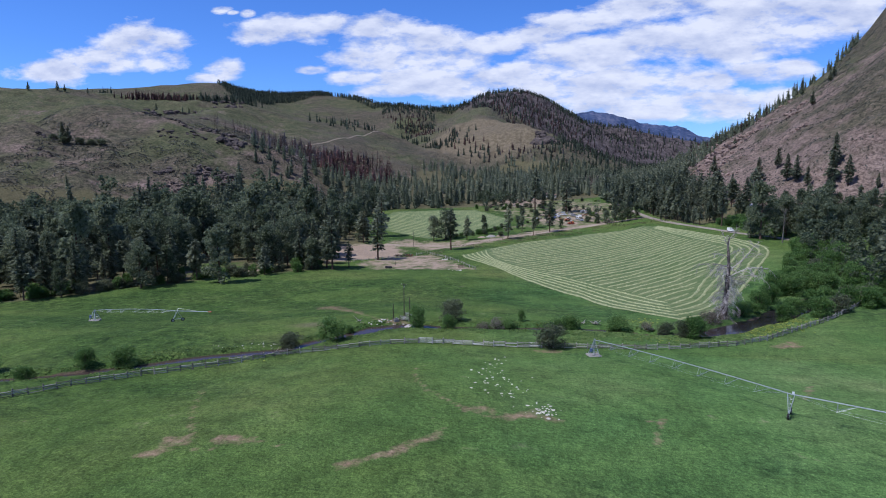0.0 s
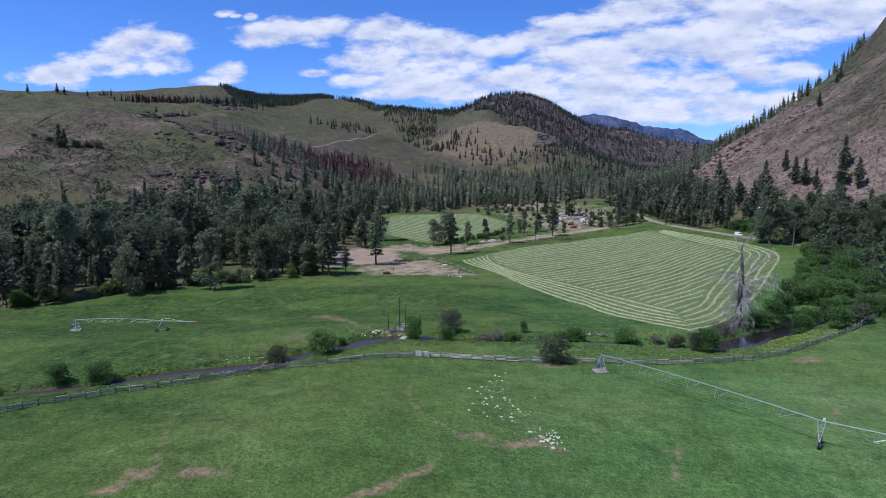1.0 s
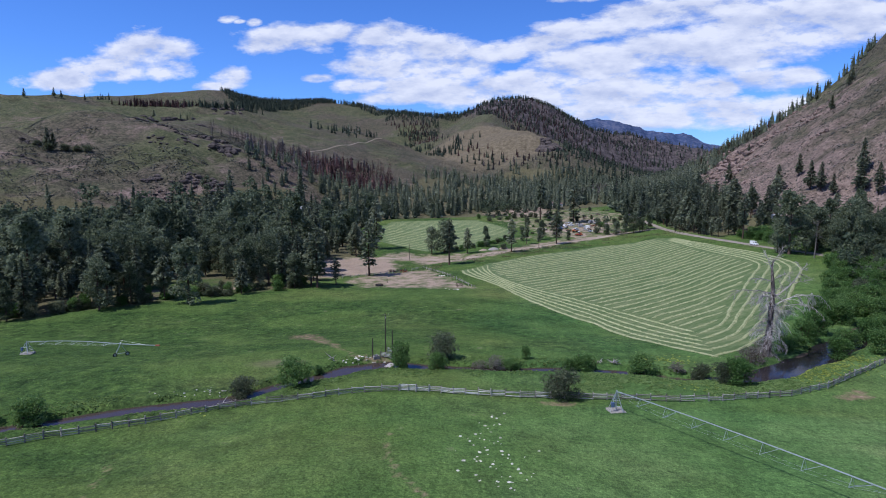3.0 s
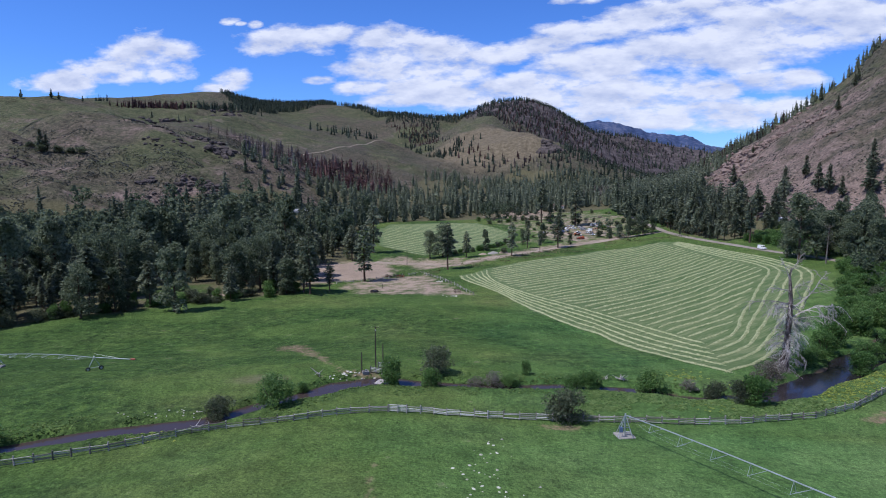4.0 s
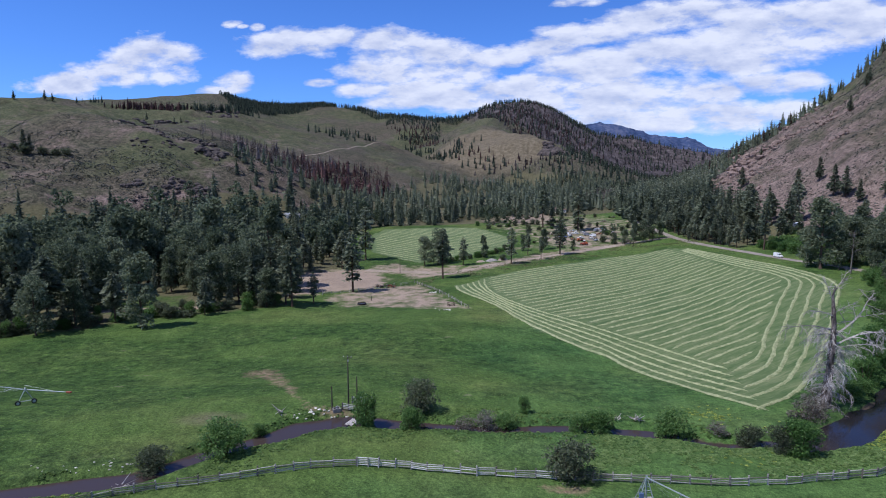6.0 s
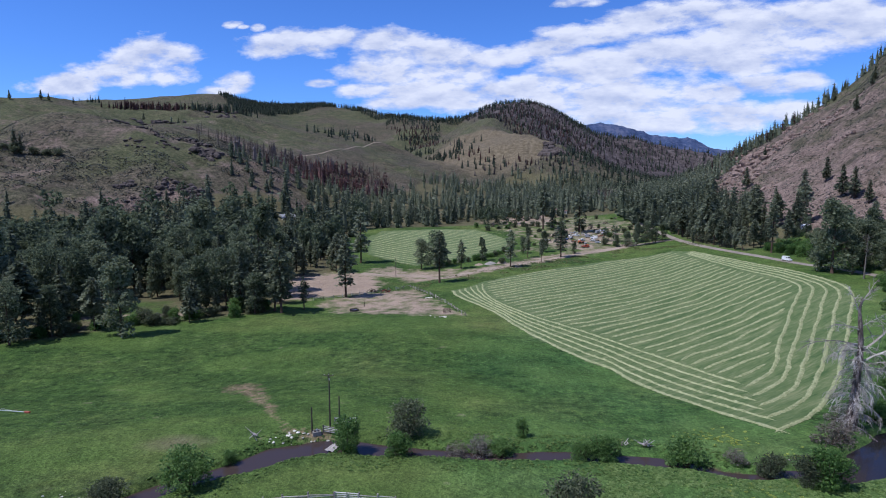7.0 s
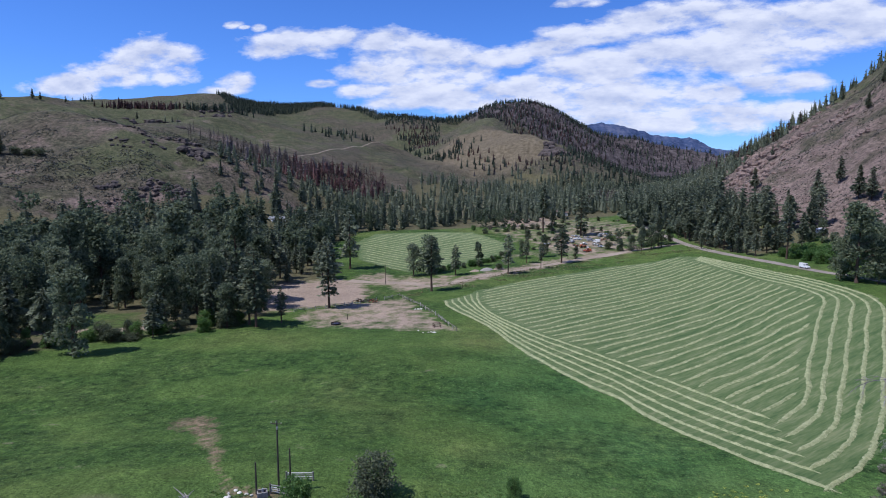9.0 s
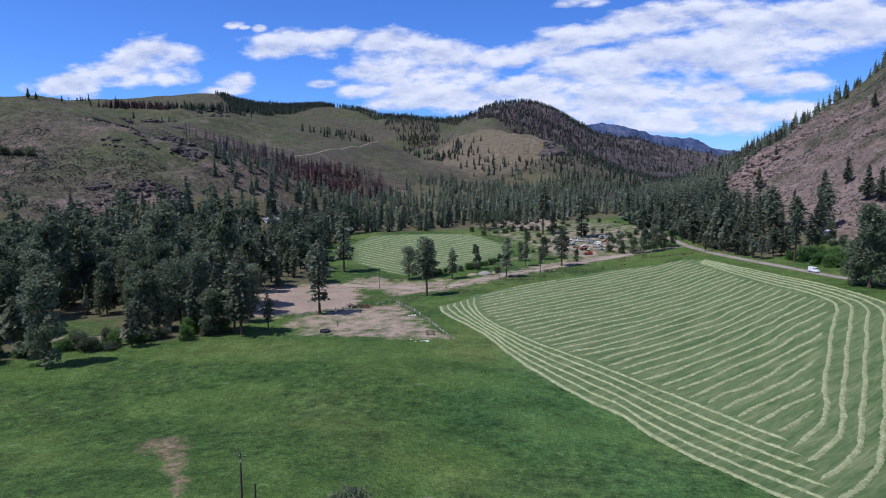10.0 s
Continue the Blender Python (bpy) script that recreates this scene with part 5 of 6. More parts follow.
REDROCK = material("weathered reddish rock", [(0.09, 0.06, 0.05), (0.2, 0.145, 0.12), (0.32, 0.24, 0.2)], 0.15, 0.95, 0.8, bump_scale=0.9, fine=1.1)


def crag(x, y, w, h, seed, label="dark broken basalt outcrop on the dry hillside"):
    stone, label = (REDROCK, "reddish rocky rib on the steep hillside") if x > 120 else (CRAG, label)
    """A heap of angular blocks grown out of the slope."""
    r = np.random.default_rng(700 + seed)
    t = thing("rock_outcrop", label, "rock", "outcrops on the hills", Matrix.Translation((x, y, gz(x, y))))
    for _ in range(int(8 + w / 2.5)):
        ox, oy = r.normal(0, w * 0.32), r.normal(0, w * 0.2)
        s = h * r.uniform(0.35, 1.0)
        bm = bmesh.new()
        bmesh.ops.create_icosphere(bm, subdivisions=1, radius=1.0)
        for v in bm.verts:
            v.co *= r.uniform(0.65, 1.25)
        bmesh.ops.transform(bm, verts=bm.verts, matrix=Matrix.Translation((ox, oy, gz(x + ox, y + oy) - gz(x, y) + s * 0.15)) @ Matrix.Rotation(r.uniform(0, 6), 4, "Z") @ Matrix.Diagonal((s * r.uniform(0.8, 1.8), s * r.uniform(0.7, 1.3), s * 0.8, 1)))
        part("boulder", bm, stone, t)
    return t


NEAR_CRAGS = [(-441, 664, 22, 2.6), (-430, 672, 18, 2.4), (-448, 680, 20, 2.2), (-420, 690, 22, 2.6), (-408, 700, 20, 2.8), (-398, 716, 18, 3.0), (-390, 640, 18, 2.0), (-372, 628, 18, 2.2), (-370, 594, 18, 2.0), (-350, 605, 20, 2.0), (-336, 525, 14, 2.6),
              (-302, 546, 18, 3.4), (-285, 536, 20, 3.8), (-275, 531, 18, 3.8), (-306, 540, 18, 2.6), (-310, 524, 20, 2.6), (-288, 548, 18, 3.8), (-324, 616, 18, 3.8), (-314, 620, 20, 4.2), (-319, 612, 16, 3.4), (-334, 640, 18, 3.0), (-316, 510, 20, 1.8), (-460, 528, 20, 2.4), (-442, 503, 20, 1.6)]
for i, (x, y, w, h) in enumerate(NEAR_CRAGS):
    crag(x, y, w, h, 100 + i)
for i, (x, y, w, h) in enumerate([(12, 1440, 30, 9), (26, 1425, 26, 8), (0, 1455, 24, 8), (-640, 1235, 40, 4),
                                    (190, 690, 22, 3), (205, 715, 22, 3), (176, 660, 18, 2.5), (215, 745, 22, 3), (250, 800, 24, 4), (330, 940, 20, 4), (-690, 1040, 34, 4.5), (-676, 1078, 36, 5), (-655, 1092, 30, 5), (-640, 1104, 24, 4), (-500, 886, 22, 3.5), (-620, 1200, 40, 5), (8, 1428, 40, 13), (18, 1418, 34, 12), (175, 690, 20, 3), (230, 905, 22, 4), (300, 930, 24, 4), (186, 712, 26, 4), (182, 735, 26, 4.5), (196, 760, 28, 5), (212, 790, 28, 5), (224, 830, 28, 5), (205, 735, 24, 4), (240, 770, 24, 4), (236, 860, 26, 5), (170, 640, 22, 3), (165, 600, 18, 2.5), (255, 690, 20, 2.5), (285, 760, 22, 3), (225, 600, 18, 2)]):
    crag(x, y, w, h, i)
ribbon("hill_track", [p[:2] for p in HILL_TRACK], 1.1, 0.45, TRACK, "pale dirt track across the far hillside", "track")


# ---- hay in windrows ----
def offset_line(line, d):
    """The line moved d metres to its left."""
    out = []
    for i, p in enumerate(line):
        a, b = line[max(0, i - 1)], line[min(len(line) - 1, i + 1)]
        t = Vector((b[0] - a[0], b[1] - a[1])).normalized()
        out.append((p[0] - t.y * d, p[1] + t.x * d))
    return out


HAY_LINES = []


def windrow(line, n, wide=1.0, tall=0.27, pitch=0.6, name="windrow", label="pale windrow of cut hay drying on the stubble", group="windrows of the hayfield"):
    pts = path_points(line, pitch)
    if len(pts) < 4:
        return
    verts, faces, rw = [], [], random.Random(n)
    prof = [(-0.5, -0.02), (-0.26, 0.5), (0.0, 1.0), (0.26, 0.55), (0.5, -0.02)]
    HAY_LINES.append(pts)
    for i, p in enumerate(pts):
        a, b = pts[max(0, i - 1)], pts[min(len(pts) - 1, i + 1)]
        t = Vector((b[0] - a[0], b[1] - a[1])).normalized()
        end = min(1.0, min(i, len(pts) - 1 - i) / 4 + 0.12)
        w, sway = wide * end * rw.uniform(0.7, 1.2), 0.16 * math.sin(i * 0.11 + n * 5.7) + 0.1 * math.sin(i * 0.31 + n)
        for s, h in prof:
            k = s * w + sway + rw.uniform(-0.1, 0.1)
            x, y = p[0] - t.y * k, p[1] + t.x * k
            verts.append((x, y, h * tall * end * rw.uniform(0.35, 1.6) - 0.05 * (1 - end)))
    for i in range(len(pts) - 1):
        for k in range(4):
            faces.append((i * 5 + k + 1, i * 5 + k, i * 5 + 5 + k, i * 5 + 6 + k))
    verts = np.array(verts)
    verts[:, 2] += height(verts[:, 0], verts[:, 1]) + 0.07
    ob = new(name, mesh_of(name, verts, np.array(faces), HAY, True))
    tagged(ob, label, "hay", group)


def evenly(line, n):
    """n points at equal steps along the line."""
    q = np.array(line, float)
    run = np.r_[0, np.cumsum(np.hypot(*np.diff(q, axis=0).T))]
    f = np.linspace(0, run[-1], n)
    return np.stack([np.interp(f, run, q[:, 0]), np.interp(f, run, q[:, 1])], -1)


row = 0
west_out, west_in = evenly(offset_line(rounded(HAY_EDGE_WEST), 0.9), 60), evenly(rounded(ROUNDS_WEST), 60)
for k in range(6):
    windrow([tuple(p) for p in west_out + (west_in - west_out) * k / 5], row, 0.95 if k else 1.3)
    row += 1
for k in range(5):
    line = [(a[0] + (b[0] - a[0]) * k / 4.2, a[1] + (b[1] - a[1]) * k / 4.2) for a, b in zip(offset_line(HAY_EDGE_EAST, 1.2), ROUNDS_EAST)]
    windrow(rounded(line, 2), row, 1.05)
    row += 1
INNERFIELD = ROUNDS_WEST + ROUNDS_EAST[1:] + HAY_EDGE_NORTH
ux, uy = 0.70, 0.714
for k in range(-60, 60):
    ox, oy = 30 + uy * 4.3 * k, 300 - ux * 4.3 * k
    s = np.arange(-160, 160, 1.3)
    px, py = ox + ux * s + 1.2 * np.sin(s / 37 + 0.2 * k), oy + uy * s
    px, py = px + 0.5 * vnoise(s / 9, s * 0 + k, 57), py - 0.5 * vnoise(s / 9, s * 0 + k, 57)
    ok = inside(px, py, INNERFIELD) & (edge_distance(px, py, INNERFIELD) > 0.5 + 0.8 * (1 + vnoise(np.array(k * 3.7), np.array(1.0), 58)))
    run = np.flatnonzero(ok)
    if len(run) > 6:
        run = run[: np.argmax(np.diff(np.r_[run, run[-1] + 9]) > 1) + 1]
        if len(run) > 6:
            windrow([(float(px[i]), float(py[i])) for i in list(run[:-1:3]) + [run[-1]]], row)
            row += 1
for k in range(-24, 24):
    ox, oy = -75 + 0.6 * 4.6 * k, 480 + 0.8 * 4.6 * k
    s = np.arange(-90, 90, 2.5)
    px, py = ox + 0.8 * s, oy - 0.6 * s
    ok = np.flatnonzero(inside(px, py, FARFIELD) & (edge_distance(px, py, FARFIELD) > 1.5))
    if len(ok) > 4:
        windrow([(float(px[i]), float(py[i])) for i in ok], row, 0.75, 0.2, 2.5, "far_windrow", "pale windrow of cut hay on the far field", "windrows of the far field")
        row += 1

rng = np.random.default_rng(33)
spots = np.array([(p[0] + rng.normal(0, 0.42), p[1] + rng.normal(0, 0.42)) for line in HAY_LINES for p in path_points(line, 0.3) if p[1] < 440])
lumps("loose_hay", spots, HAY, "loose cut hay strewn along the windrows", "hay", 0.3, rng, 2, 0.35, 0.9)

# ---- rail fence along the pasture ----
LOG = bpy.data.meshes.new("rail_log")
bm = rod_mesh((0, 0, 0), (1, 0, 0), 0.085, 0.07, 6)
bm.to_mesh(LOG), bm.free()
LOG.materials.append(RAIL)
POST = bpy.data.meshes.new("fence_post")
bm = bm_rod(bmesh.new(), (0, 0, -0.4), (0, 0, 1.46), 0.14, 0.115, 7)
bm.to_mesh(POST), bm.free()
POST.materials.append(RAIL)


PALE_LOG = LOG.copy()
PALE_LOG.materials.clear()
PALE_LOG.materials.append(PALERAIL)


def strut(name, mesh, a, b, parent):
    """One of many alike poles, stretched from a to b."""
    a, b = Vector(a), Vector(b)
    ob = new(name, mesh)
    ob.parent = parent
    ob.matrix_basis = Matrix.Translation(a) @ (b - a).to_track_quat("X", "Z").to_matrix().to_4x4() @ Matrix.Diagonal(((b - a).length, 1, 1, 1))
    return ob


def rail_fence(line, label, step=2.45, heights=(0.30, 0.58, 0.87, 1.16), rnd=random.Random(5), gaps=0.04, name="rail_fence", log=None):
    t = thing(name, label, "fence", "pasture fence")
    pts = path_points(line, step)
    tops = []
    for x, y in pts:
        x, y = x + rnd.uniform(-0.08, 0.08), y + rnd.uniform(-0.08, 0.08)
        z = gz(x, y)
        tops.append((x, y, z))
        p = new("post", POST)
        p.parent = t
        p.matrix_basis = Matrix.Translation((x, y, z)) @ Euler((rnd.uniform(-0.05, 0.05), rnd.uniform(-0.05, 0.05), rnd.uniform(0, 6))).to_matrix().to_4x4() @ Matrix.Scale(rnd.uniform(0.94, 1.1), 4)
    for a, b in zip(tops, tops[1:]):
        side = 0.11 if rnd.random() < 0.9 else -0.11
        for h in heights:
            if rnd.random() < gaps:
                continue
            s1, s2 = rnd.uniform(-0.1, 0.1), rnd.uniform(-0.1, 0.1)
            strut("rail", log or LOG, (a[0], a[1] - side, a[2] + h + s1), (b[0], b[1] - side, b[2] + h + s2), t)
    return t


rail_fence([(-120, 70.8), (-98, 95.8), (-92, 106.8), (-83, 116), (-70, 124.4), (-60, 132.4), (-44, 138.4), (-35, 143.2), (-28.3, 145)], "weathered grey four-rail timber fence bending along the stream")
rail_fence([(-24.8, 145.2), (-10, 145), (1.5, 145.9)], "straight bleached timber rail fence across the pasture", log=PALE_LOG)
rail_fence([(1.5, 145.9), (15, 147), (26, 147.8)], "grey timber rail fence behind the hawthorn and the sprinkler")
rail_fence([(26, 147.8), (34, 149.5), (48, 154.2), (57, 160.2), (66, 169.2), (83, 186.5), (97, 203), (108, 219)], "grey timber rail fence curving away beside the pond")
gate = thing("field_gate", "pale weathered board gate in the pasture fence", "gate")
for i in range(5):
    strut("board", PALE_LOG, (-28.2, 145.0, gz(-28, 145) + 0.3 + 0.27 * i), (-24.9, 145.1, gz(-25, 145) + 0.3 + 0.27 * i), gate)
for x in (-28.2, -26.5, -24.9):
    part("upright", box_mesh((x, 144.9, gz(x, 145) + 0.75), (0.16, 0.1, 1.6), 0.01), PALERAIL, gate)

# ---- centre-pivot sprinklers ----
def wheel(parent, centre, axis):
    m = Matrix.Translation(centre) @ Vector(axis).to_track_quat("Z", "Y").to_matrix().to_4x4()
    bm = bmesh.new()
    bmesh.ops.create_cone(bm, cap_ends=True, segments=18, radius1=0.52, radius2=0.52, depth=0.3, matrix=m)
    bmesh.ops.bevel(bm, geom=[e for e in bm.edges if abs(e.calc_length() - 0.3) > 0.02], offset=0.06, segments=2, affect="EDGES")
    w = part("wheel", bm, RUBBER, parent, "black rubber wheel")
    bm = bmesh.new()
    bmesh.ops.create_cone(bm, cap_ends=True, segments=14, radius1=0.3, radius2=0.3, depth=0.36, matrix=m)
    part("hub", bm, STEEL, w)


def span(parent, a, b, trusses=8, bow=0.35, deep=1.6, thick=0.09):
    """A bowed pipe from a to b with the trusses and tie rods under it."""
    a, b = Vector(a), Vector(b)
    at = lambda f: a.lerp(b, f) + Vector((0, 0, bow * 4 * f * (1 - f)))
    flat = Vector((b.x - a.x, b.y - a.y, 0)).normalized()
    side = Vector((-flat.y, flat.x, 0))
    bm = bmesh.new()
    rings = [[bm.verts.new(at(i / 16) + side * (thick * math.cos(0.785 * k)) + Vector((0, 0, thick * math.sin(0.785 * k)))) for k in range(8)] for i in range(17)]
    for p, q in zip(rings, rings[1:]):
        for k in range(8):
            bm.faces.new((p[k], p[k - 1], q[k - 1], q[k]))
    bmesh.ops.recalc_face_normals(bm, faces=bm.faces)
    part("pipe", bm, STEEL, parent)
    feet = []
    for i in range(1, trusses):
        f = i / trusses
        foot = [at(f) + side * (0.55 * s) - Vector((0, 0, deep * min(1, 4 * f * (1 - f) + 0.35))) for s in (-1, 1)]
        bm = bmesh.new()
        for q in foot:
            bm_rod(bm, at(f), q, 0.034, 0.034, 4)
            bm_rod(bm, at(f + 0.42 / trusses), q, 0.03, 0.03, 4)
        bm_rod(bm, foot[0], foot[1], 0.035, 0.035, 4)
        part("truss", bm, STEEL, parent)
        feet.append(foot)
    for s in (0, 1):
        chain = [at(0.01)] + [q[s] for q in feet] + [at(0.99)]
        bm = bmesh.new()
        for p, q in zip(chain, chain[1:]):
            bm_rod(bm, p, q, 0.009, 0.009, 4)
        part("tie_rod", bm, STEEL, parent)
    bm = bmesh.new()
    for i in range(1, 2 * trusses):
        p = at(i / (2 * trusses))
        bm_rod(bm, p, p - Vector((0, 0, 1.9)), 0.012, 0.012, 4)
    part("drop_hoses", bm, POLE, parent, "thin dark sprinkler hoses")
    return at


def pivot_tower(parent, foot, flat, top):
    """The wheeled A-frame under the pipe."""
    side = Vector((-flat.y, flat.x, 0))
    lo = Vector(foot)
    for s in (-1, 1):
        end = lo + side * (1.3 * s) + Vector((0, 0, 0.75))
        for k in (-1, 1):
            part("leg", bm_rod(bmesh.new(), Vector(top) + flat * (0.5 * k), end, 0.055, 0.055, 5), STEEL, parent)
        wheel(parent, lo + side * (1.4 * s) + Vector((0, 0, 0.5)), flat)
    part("base_beam", bm_rod(bmesh.new(), lo - side * 1.45 + Vector((0, 0, 0.75)), lo + side * 1.45 + Vector((0, 0, 0.75)), 0.09, 0.09, 6), STEEL, parent)
    bm = bmesh.new()
    for f in (0.25, 0.45, 0.65, 0.85):
        p, q = Vector(top).lerp(lo - side * 1.3 + Vector((0, 0, 0.75)), f), Vector(top).lerp(lo + side * 1.3 + Vector((0, 0, 0.75)), f)
        bm_rod(bm, p - flat * 0.45 * (1 - f), p + flat * 0.45 * (1 - f), 0.03, 0.03, 4), bm_rod(bm, q - flat * 0.45 * (1 - f), q + flat * 0.45 * (1 - f), 0.03, 0.03, 4)
    part("rungs", bm, STEEL, parent)
    part("control_box", box_mesh(Vector(top) + flat * 0.3 + Vector((0, 0, 0.25)), (0.3, 0.22, 0.36), 0.02), WHITE, parent, "white control box")


def pivot(px, py, towers, over=None, high=3.9, axle=None, form=(8, 0.35, 1.6, 0.09)):
    t = thing("pivot_sprinkler", "galvanised centre-pivot irrigation sprinkler standing in the grass", "sprinkler", "irrigation sprinklers")
    z = gz(px, py)
    part("pad", box_mesh((px, py, z + 0.05), (2.9, 2.6, 0.4), 0.05, 0.3), CONCRETE, t, "pale concrete pad")
    head = Vector((px, py, z + high))
    for sx in (-1, 1):
        for sy in (-1, 1):
            part("pivot_leg", bm_rod(bmesh.new(), (px + 1.15 * sx, py + 1.15 * sy, z + 0.2), head + Vector((0.14 * sx, 0.14 * sy, -0.2)), 0.07, 0.06, 5), STEEL, t)
    bm = bmesh.new()
    for f in (0.3, 0.6):
        r, h = 1.15 * (1 - f) + 0.14 * f, 0.2 + (high - 0.4) * f
        c = [Vector((px + r * a, py + r * b, z + h)) for a, b in ((-1, -1), (1, -1), (1, 1), (-1, 1))]
        for p, q in zip(c, c[1:] + c[:1]):
            bm_rod(bm, p, q, 0.04, 0.04, 4)
    part("brace_ring", bm, STEEL, t)
    part("riser", bm_rod(bmesh.new(), (px, py, z), head + Vector((0, 0, 0.25)), 0.13, 0.13, 8), STEEL, t)
    part("switch_box", box_mesh((px - 0.7, py - 0.9, z + 1.5), (0.6, 0.3, 0.9), 0.03), BLUE, t, "blue metal switch box")
    last = head
    for tx, ty in towers:
        top = Vector((tx, ty, gz(tx, ty) + high))
        span(t, last, top, *form)
        flat = Vector(axle).normalized() if axle else Vector((tx - last.x, ty - last.y, 0)).normalized()
        pivot_tower(t, (tx, ty, gz(tx, ty)), flat, top)
        last = top
    if over:
        end = Vector((over[0], over[1], last.z + 0.35))
        part("overhang", bm_rod(bmesh.new(), last, end, 0.1, 0.08, 7), STEEL, t)
        part("end_gun", box_mesh(end + Vector((-0.4, 0, 0)), (1.1, 0.4, 0.35), 0.05), RED, t, "rust-red end sprinkler")
        part("guy", bm_rod(bmesh.new(), last + Vector((0, 0, 0.9)), last.lerp(end, 0.7), 0.02, 0.02, 4), STEEL, t)
    return t


pivot(13.2, 140.2, [(39.4, 99.4), (81.4, 72.4)], None, 3.7, (0.88, -0.46, 0))
pivot(-134.5, 168, [(-105.2, 165.6)], (-94, 164.8), 3.2, (0.7, -0.71, 0), (6, 0.5, 0.8, 0.07))

# ---- pump and power poles by the stream ----
def power_pole(x, y, h, arm, label, transformer=False):
    t = thing("power_pole", label, "pole", "poles by the pump", Matrix.Translation((x, y, gz(x, y))))
    part("shaft", bm_rod(bmesh.new(), (0, 0, -0.5), (0, 0, h), 0.16, 0.1, 9), POLE, t)
    if arm:
        part("crossarm", box_mesh((0, -0.16, h - 0.35), (1.7, 0.09, 0.1), 0.01), POLE, t)
        for k in (-0.75, 0.0, 0.75):
            part("insulator", bm_rod(bmesh.new(), (k, -0.16, h - 0.28), (k, -0.16, h - 0.12), 0.035, 0.025, 7), WHITE, t, "white porcelain insulator")
        for k in (-1, 1):
            part("brace", bm_rod(bmesh.new(), (0.5 * k, -0.2, h - 0.36), (0, -0.2, h - 0.8), 0.012, 0.012, 4), POLE, t)
    if transformer:
        part("meter_box", box_mesh((0.12, -0.18, h - 1.0), (0.18, 0.2, 0.4), 0.03), GREYPAINT, t, "grey fuse box")
    return t


power_pole(-36.8, 167.1, 10.6, True, "tall dark timber power pole with a crossarm", True)
power_pole(-35.3, 167.7, 6.4, False, "shorter bare timber pole beside the pump")
power_pole(-39.7, 166.1, 4.7, False, "short dark timber post beside the pump pit")
pit = thing("pump_pit", "pale concrete pump pit with a dark open top", "pump", m=put(-38.9, 166.2, -0.15, 0.5, 0.75))
for cx, cy, sx, sy in ((0, -0.7, 1.9, 0.25), (0, 0.7, 1.9, 0.25), (-0.82, 0, 0.25, 1.15), (0.82, 0, 0.25, 1.15)):
    part("wall", box_mesh((cx, cy, 0.35), (sx, sy, 1.0), 0.03), CONCRETE, pit)
part("lid", box_mesh((0, 0, 0.62), (1.4, 1.1, 0.08), 0.01), POLE, pit, "dark sunken lid")
part("pump_motor", bm_rod(bmesh.new(), (0.1, 0, 0.6), (0.1, 0, 1.3), 0.22, 0.2, 10), GREYPAINT, pit, "grey pump motor")
for i, (x0, y0, x1, y1) in enumerate([(-37.9, 166.7, -35.4, 166.9), (-37.2, 170.6, -33.4, 171.4)]):
    t = thing("short_fence", "grey timber panel fencing off the pump", "fence", "panels by the pump")
    for k in range(4):
        strut("rail", PALE_LOG, (x0, y0, gz(x0, y0) + 0.35 + 0.3 * k), (x1, y1, gz(x1, y1) + 0.35 + 0.3 * k), t)
    for x, y in ((x0, y0), (x1, y1)):
        p = new("post", POST)
        p.parent, p.matrix_basis = t, Matrix.Translation((x, y, gz(x, y)))
jetty = thing("plank_footing", "pale grey planks at the water's edge", "jetty", m=Matrix.Translation((-34.6, 162.4, float(floor_height(-34.6, 162.4)) - 0.55)) @ Matrix.Rotation(1.35, 4, "Z"))
for k in range(4):
    part("plank", box_mesh((0, -0.6 + 0.4 * k, 0.1), (3.0 - 0.3 * (k % 2), 0.34, 0.1), 0.01), DEADWOOD, jetty)
part("bearer", box_mesh((0, 0, -0.3), (0.3, 1.7, 0.7), 0.02), DEADWOOD, jetty)

# ---- the great dead tree ----
snag = thing("dead_tree", "tall bleached dead cottonwood with bare drooping branches", "tree", m=put(53.5, 185.5, 0, 0, 1.1))
rs = random.Random(11)
spine = [Vector((0, 0, -0.6)), Vector((0.05, 0, 0.6)), Vector((0.3, 0.1, 4)), Vector((0.5, 0.1, 8.5)), Vector((0.6, 0.0, 13)), Vector((0.35, 0, 17)), Vector((0.0, 0.1, 20)), Vector((0.3, 0, 22.0))]
radii = [1.25, 0.88, 0.7, 0.6, 0.46, 0.33, 0.2, 0.05]
ring, rows_up, vs, fs = 12, 60, [], []
for i in range(rows_up + 1):
    z = -0.6 + 22.6 * i / rows_up
    k = max(j for j in range(len(spine) - 1) if spine[j].z <= z + 1e-6)
    f = (z - spine[k].z) / (spine[k + 1].z - spine[k].z)
    c, r = spine[k].lerp(spine[k + 1], f), radii[k] * (1 - f) + radii[k + 1] * f
    for j in range(ring):
        a = 6.283 * j / ring
        w = r * (1 + 0.28 * float(vnoise(2.2 * math.cos(a) + 7, z * 0.8 + 2.2 * math.sin(a), 77)) + rs.uniform(-0.06, 0.06))
        vs.append((c.x + w * math.cos(a), c.y + w * math.sin(a), z))
for i in range(rows_up):
    for j in range(ring):
        fs.append((i * ring + j, i * ring + (j + 1) % ring, (i + 1) * ring + (j + 1) % ring, (i + 1) * ring + j))
part("trunk", mesh_of("snag_trunk", np.array(vs), np.array(fs), None), SNAG, snag)


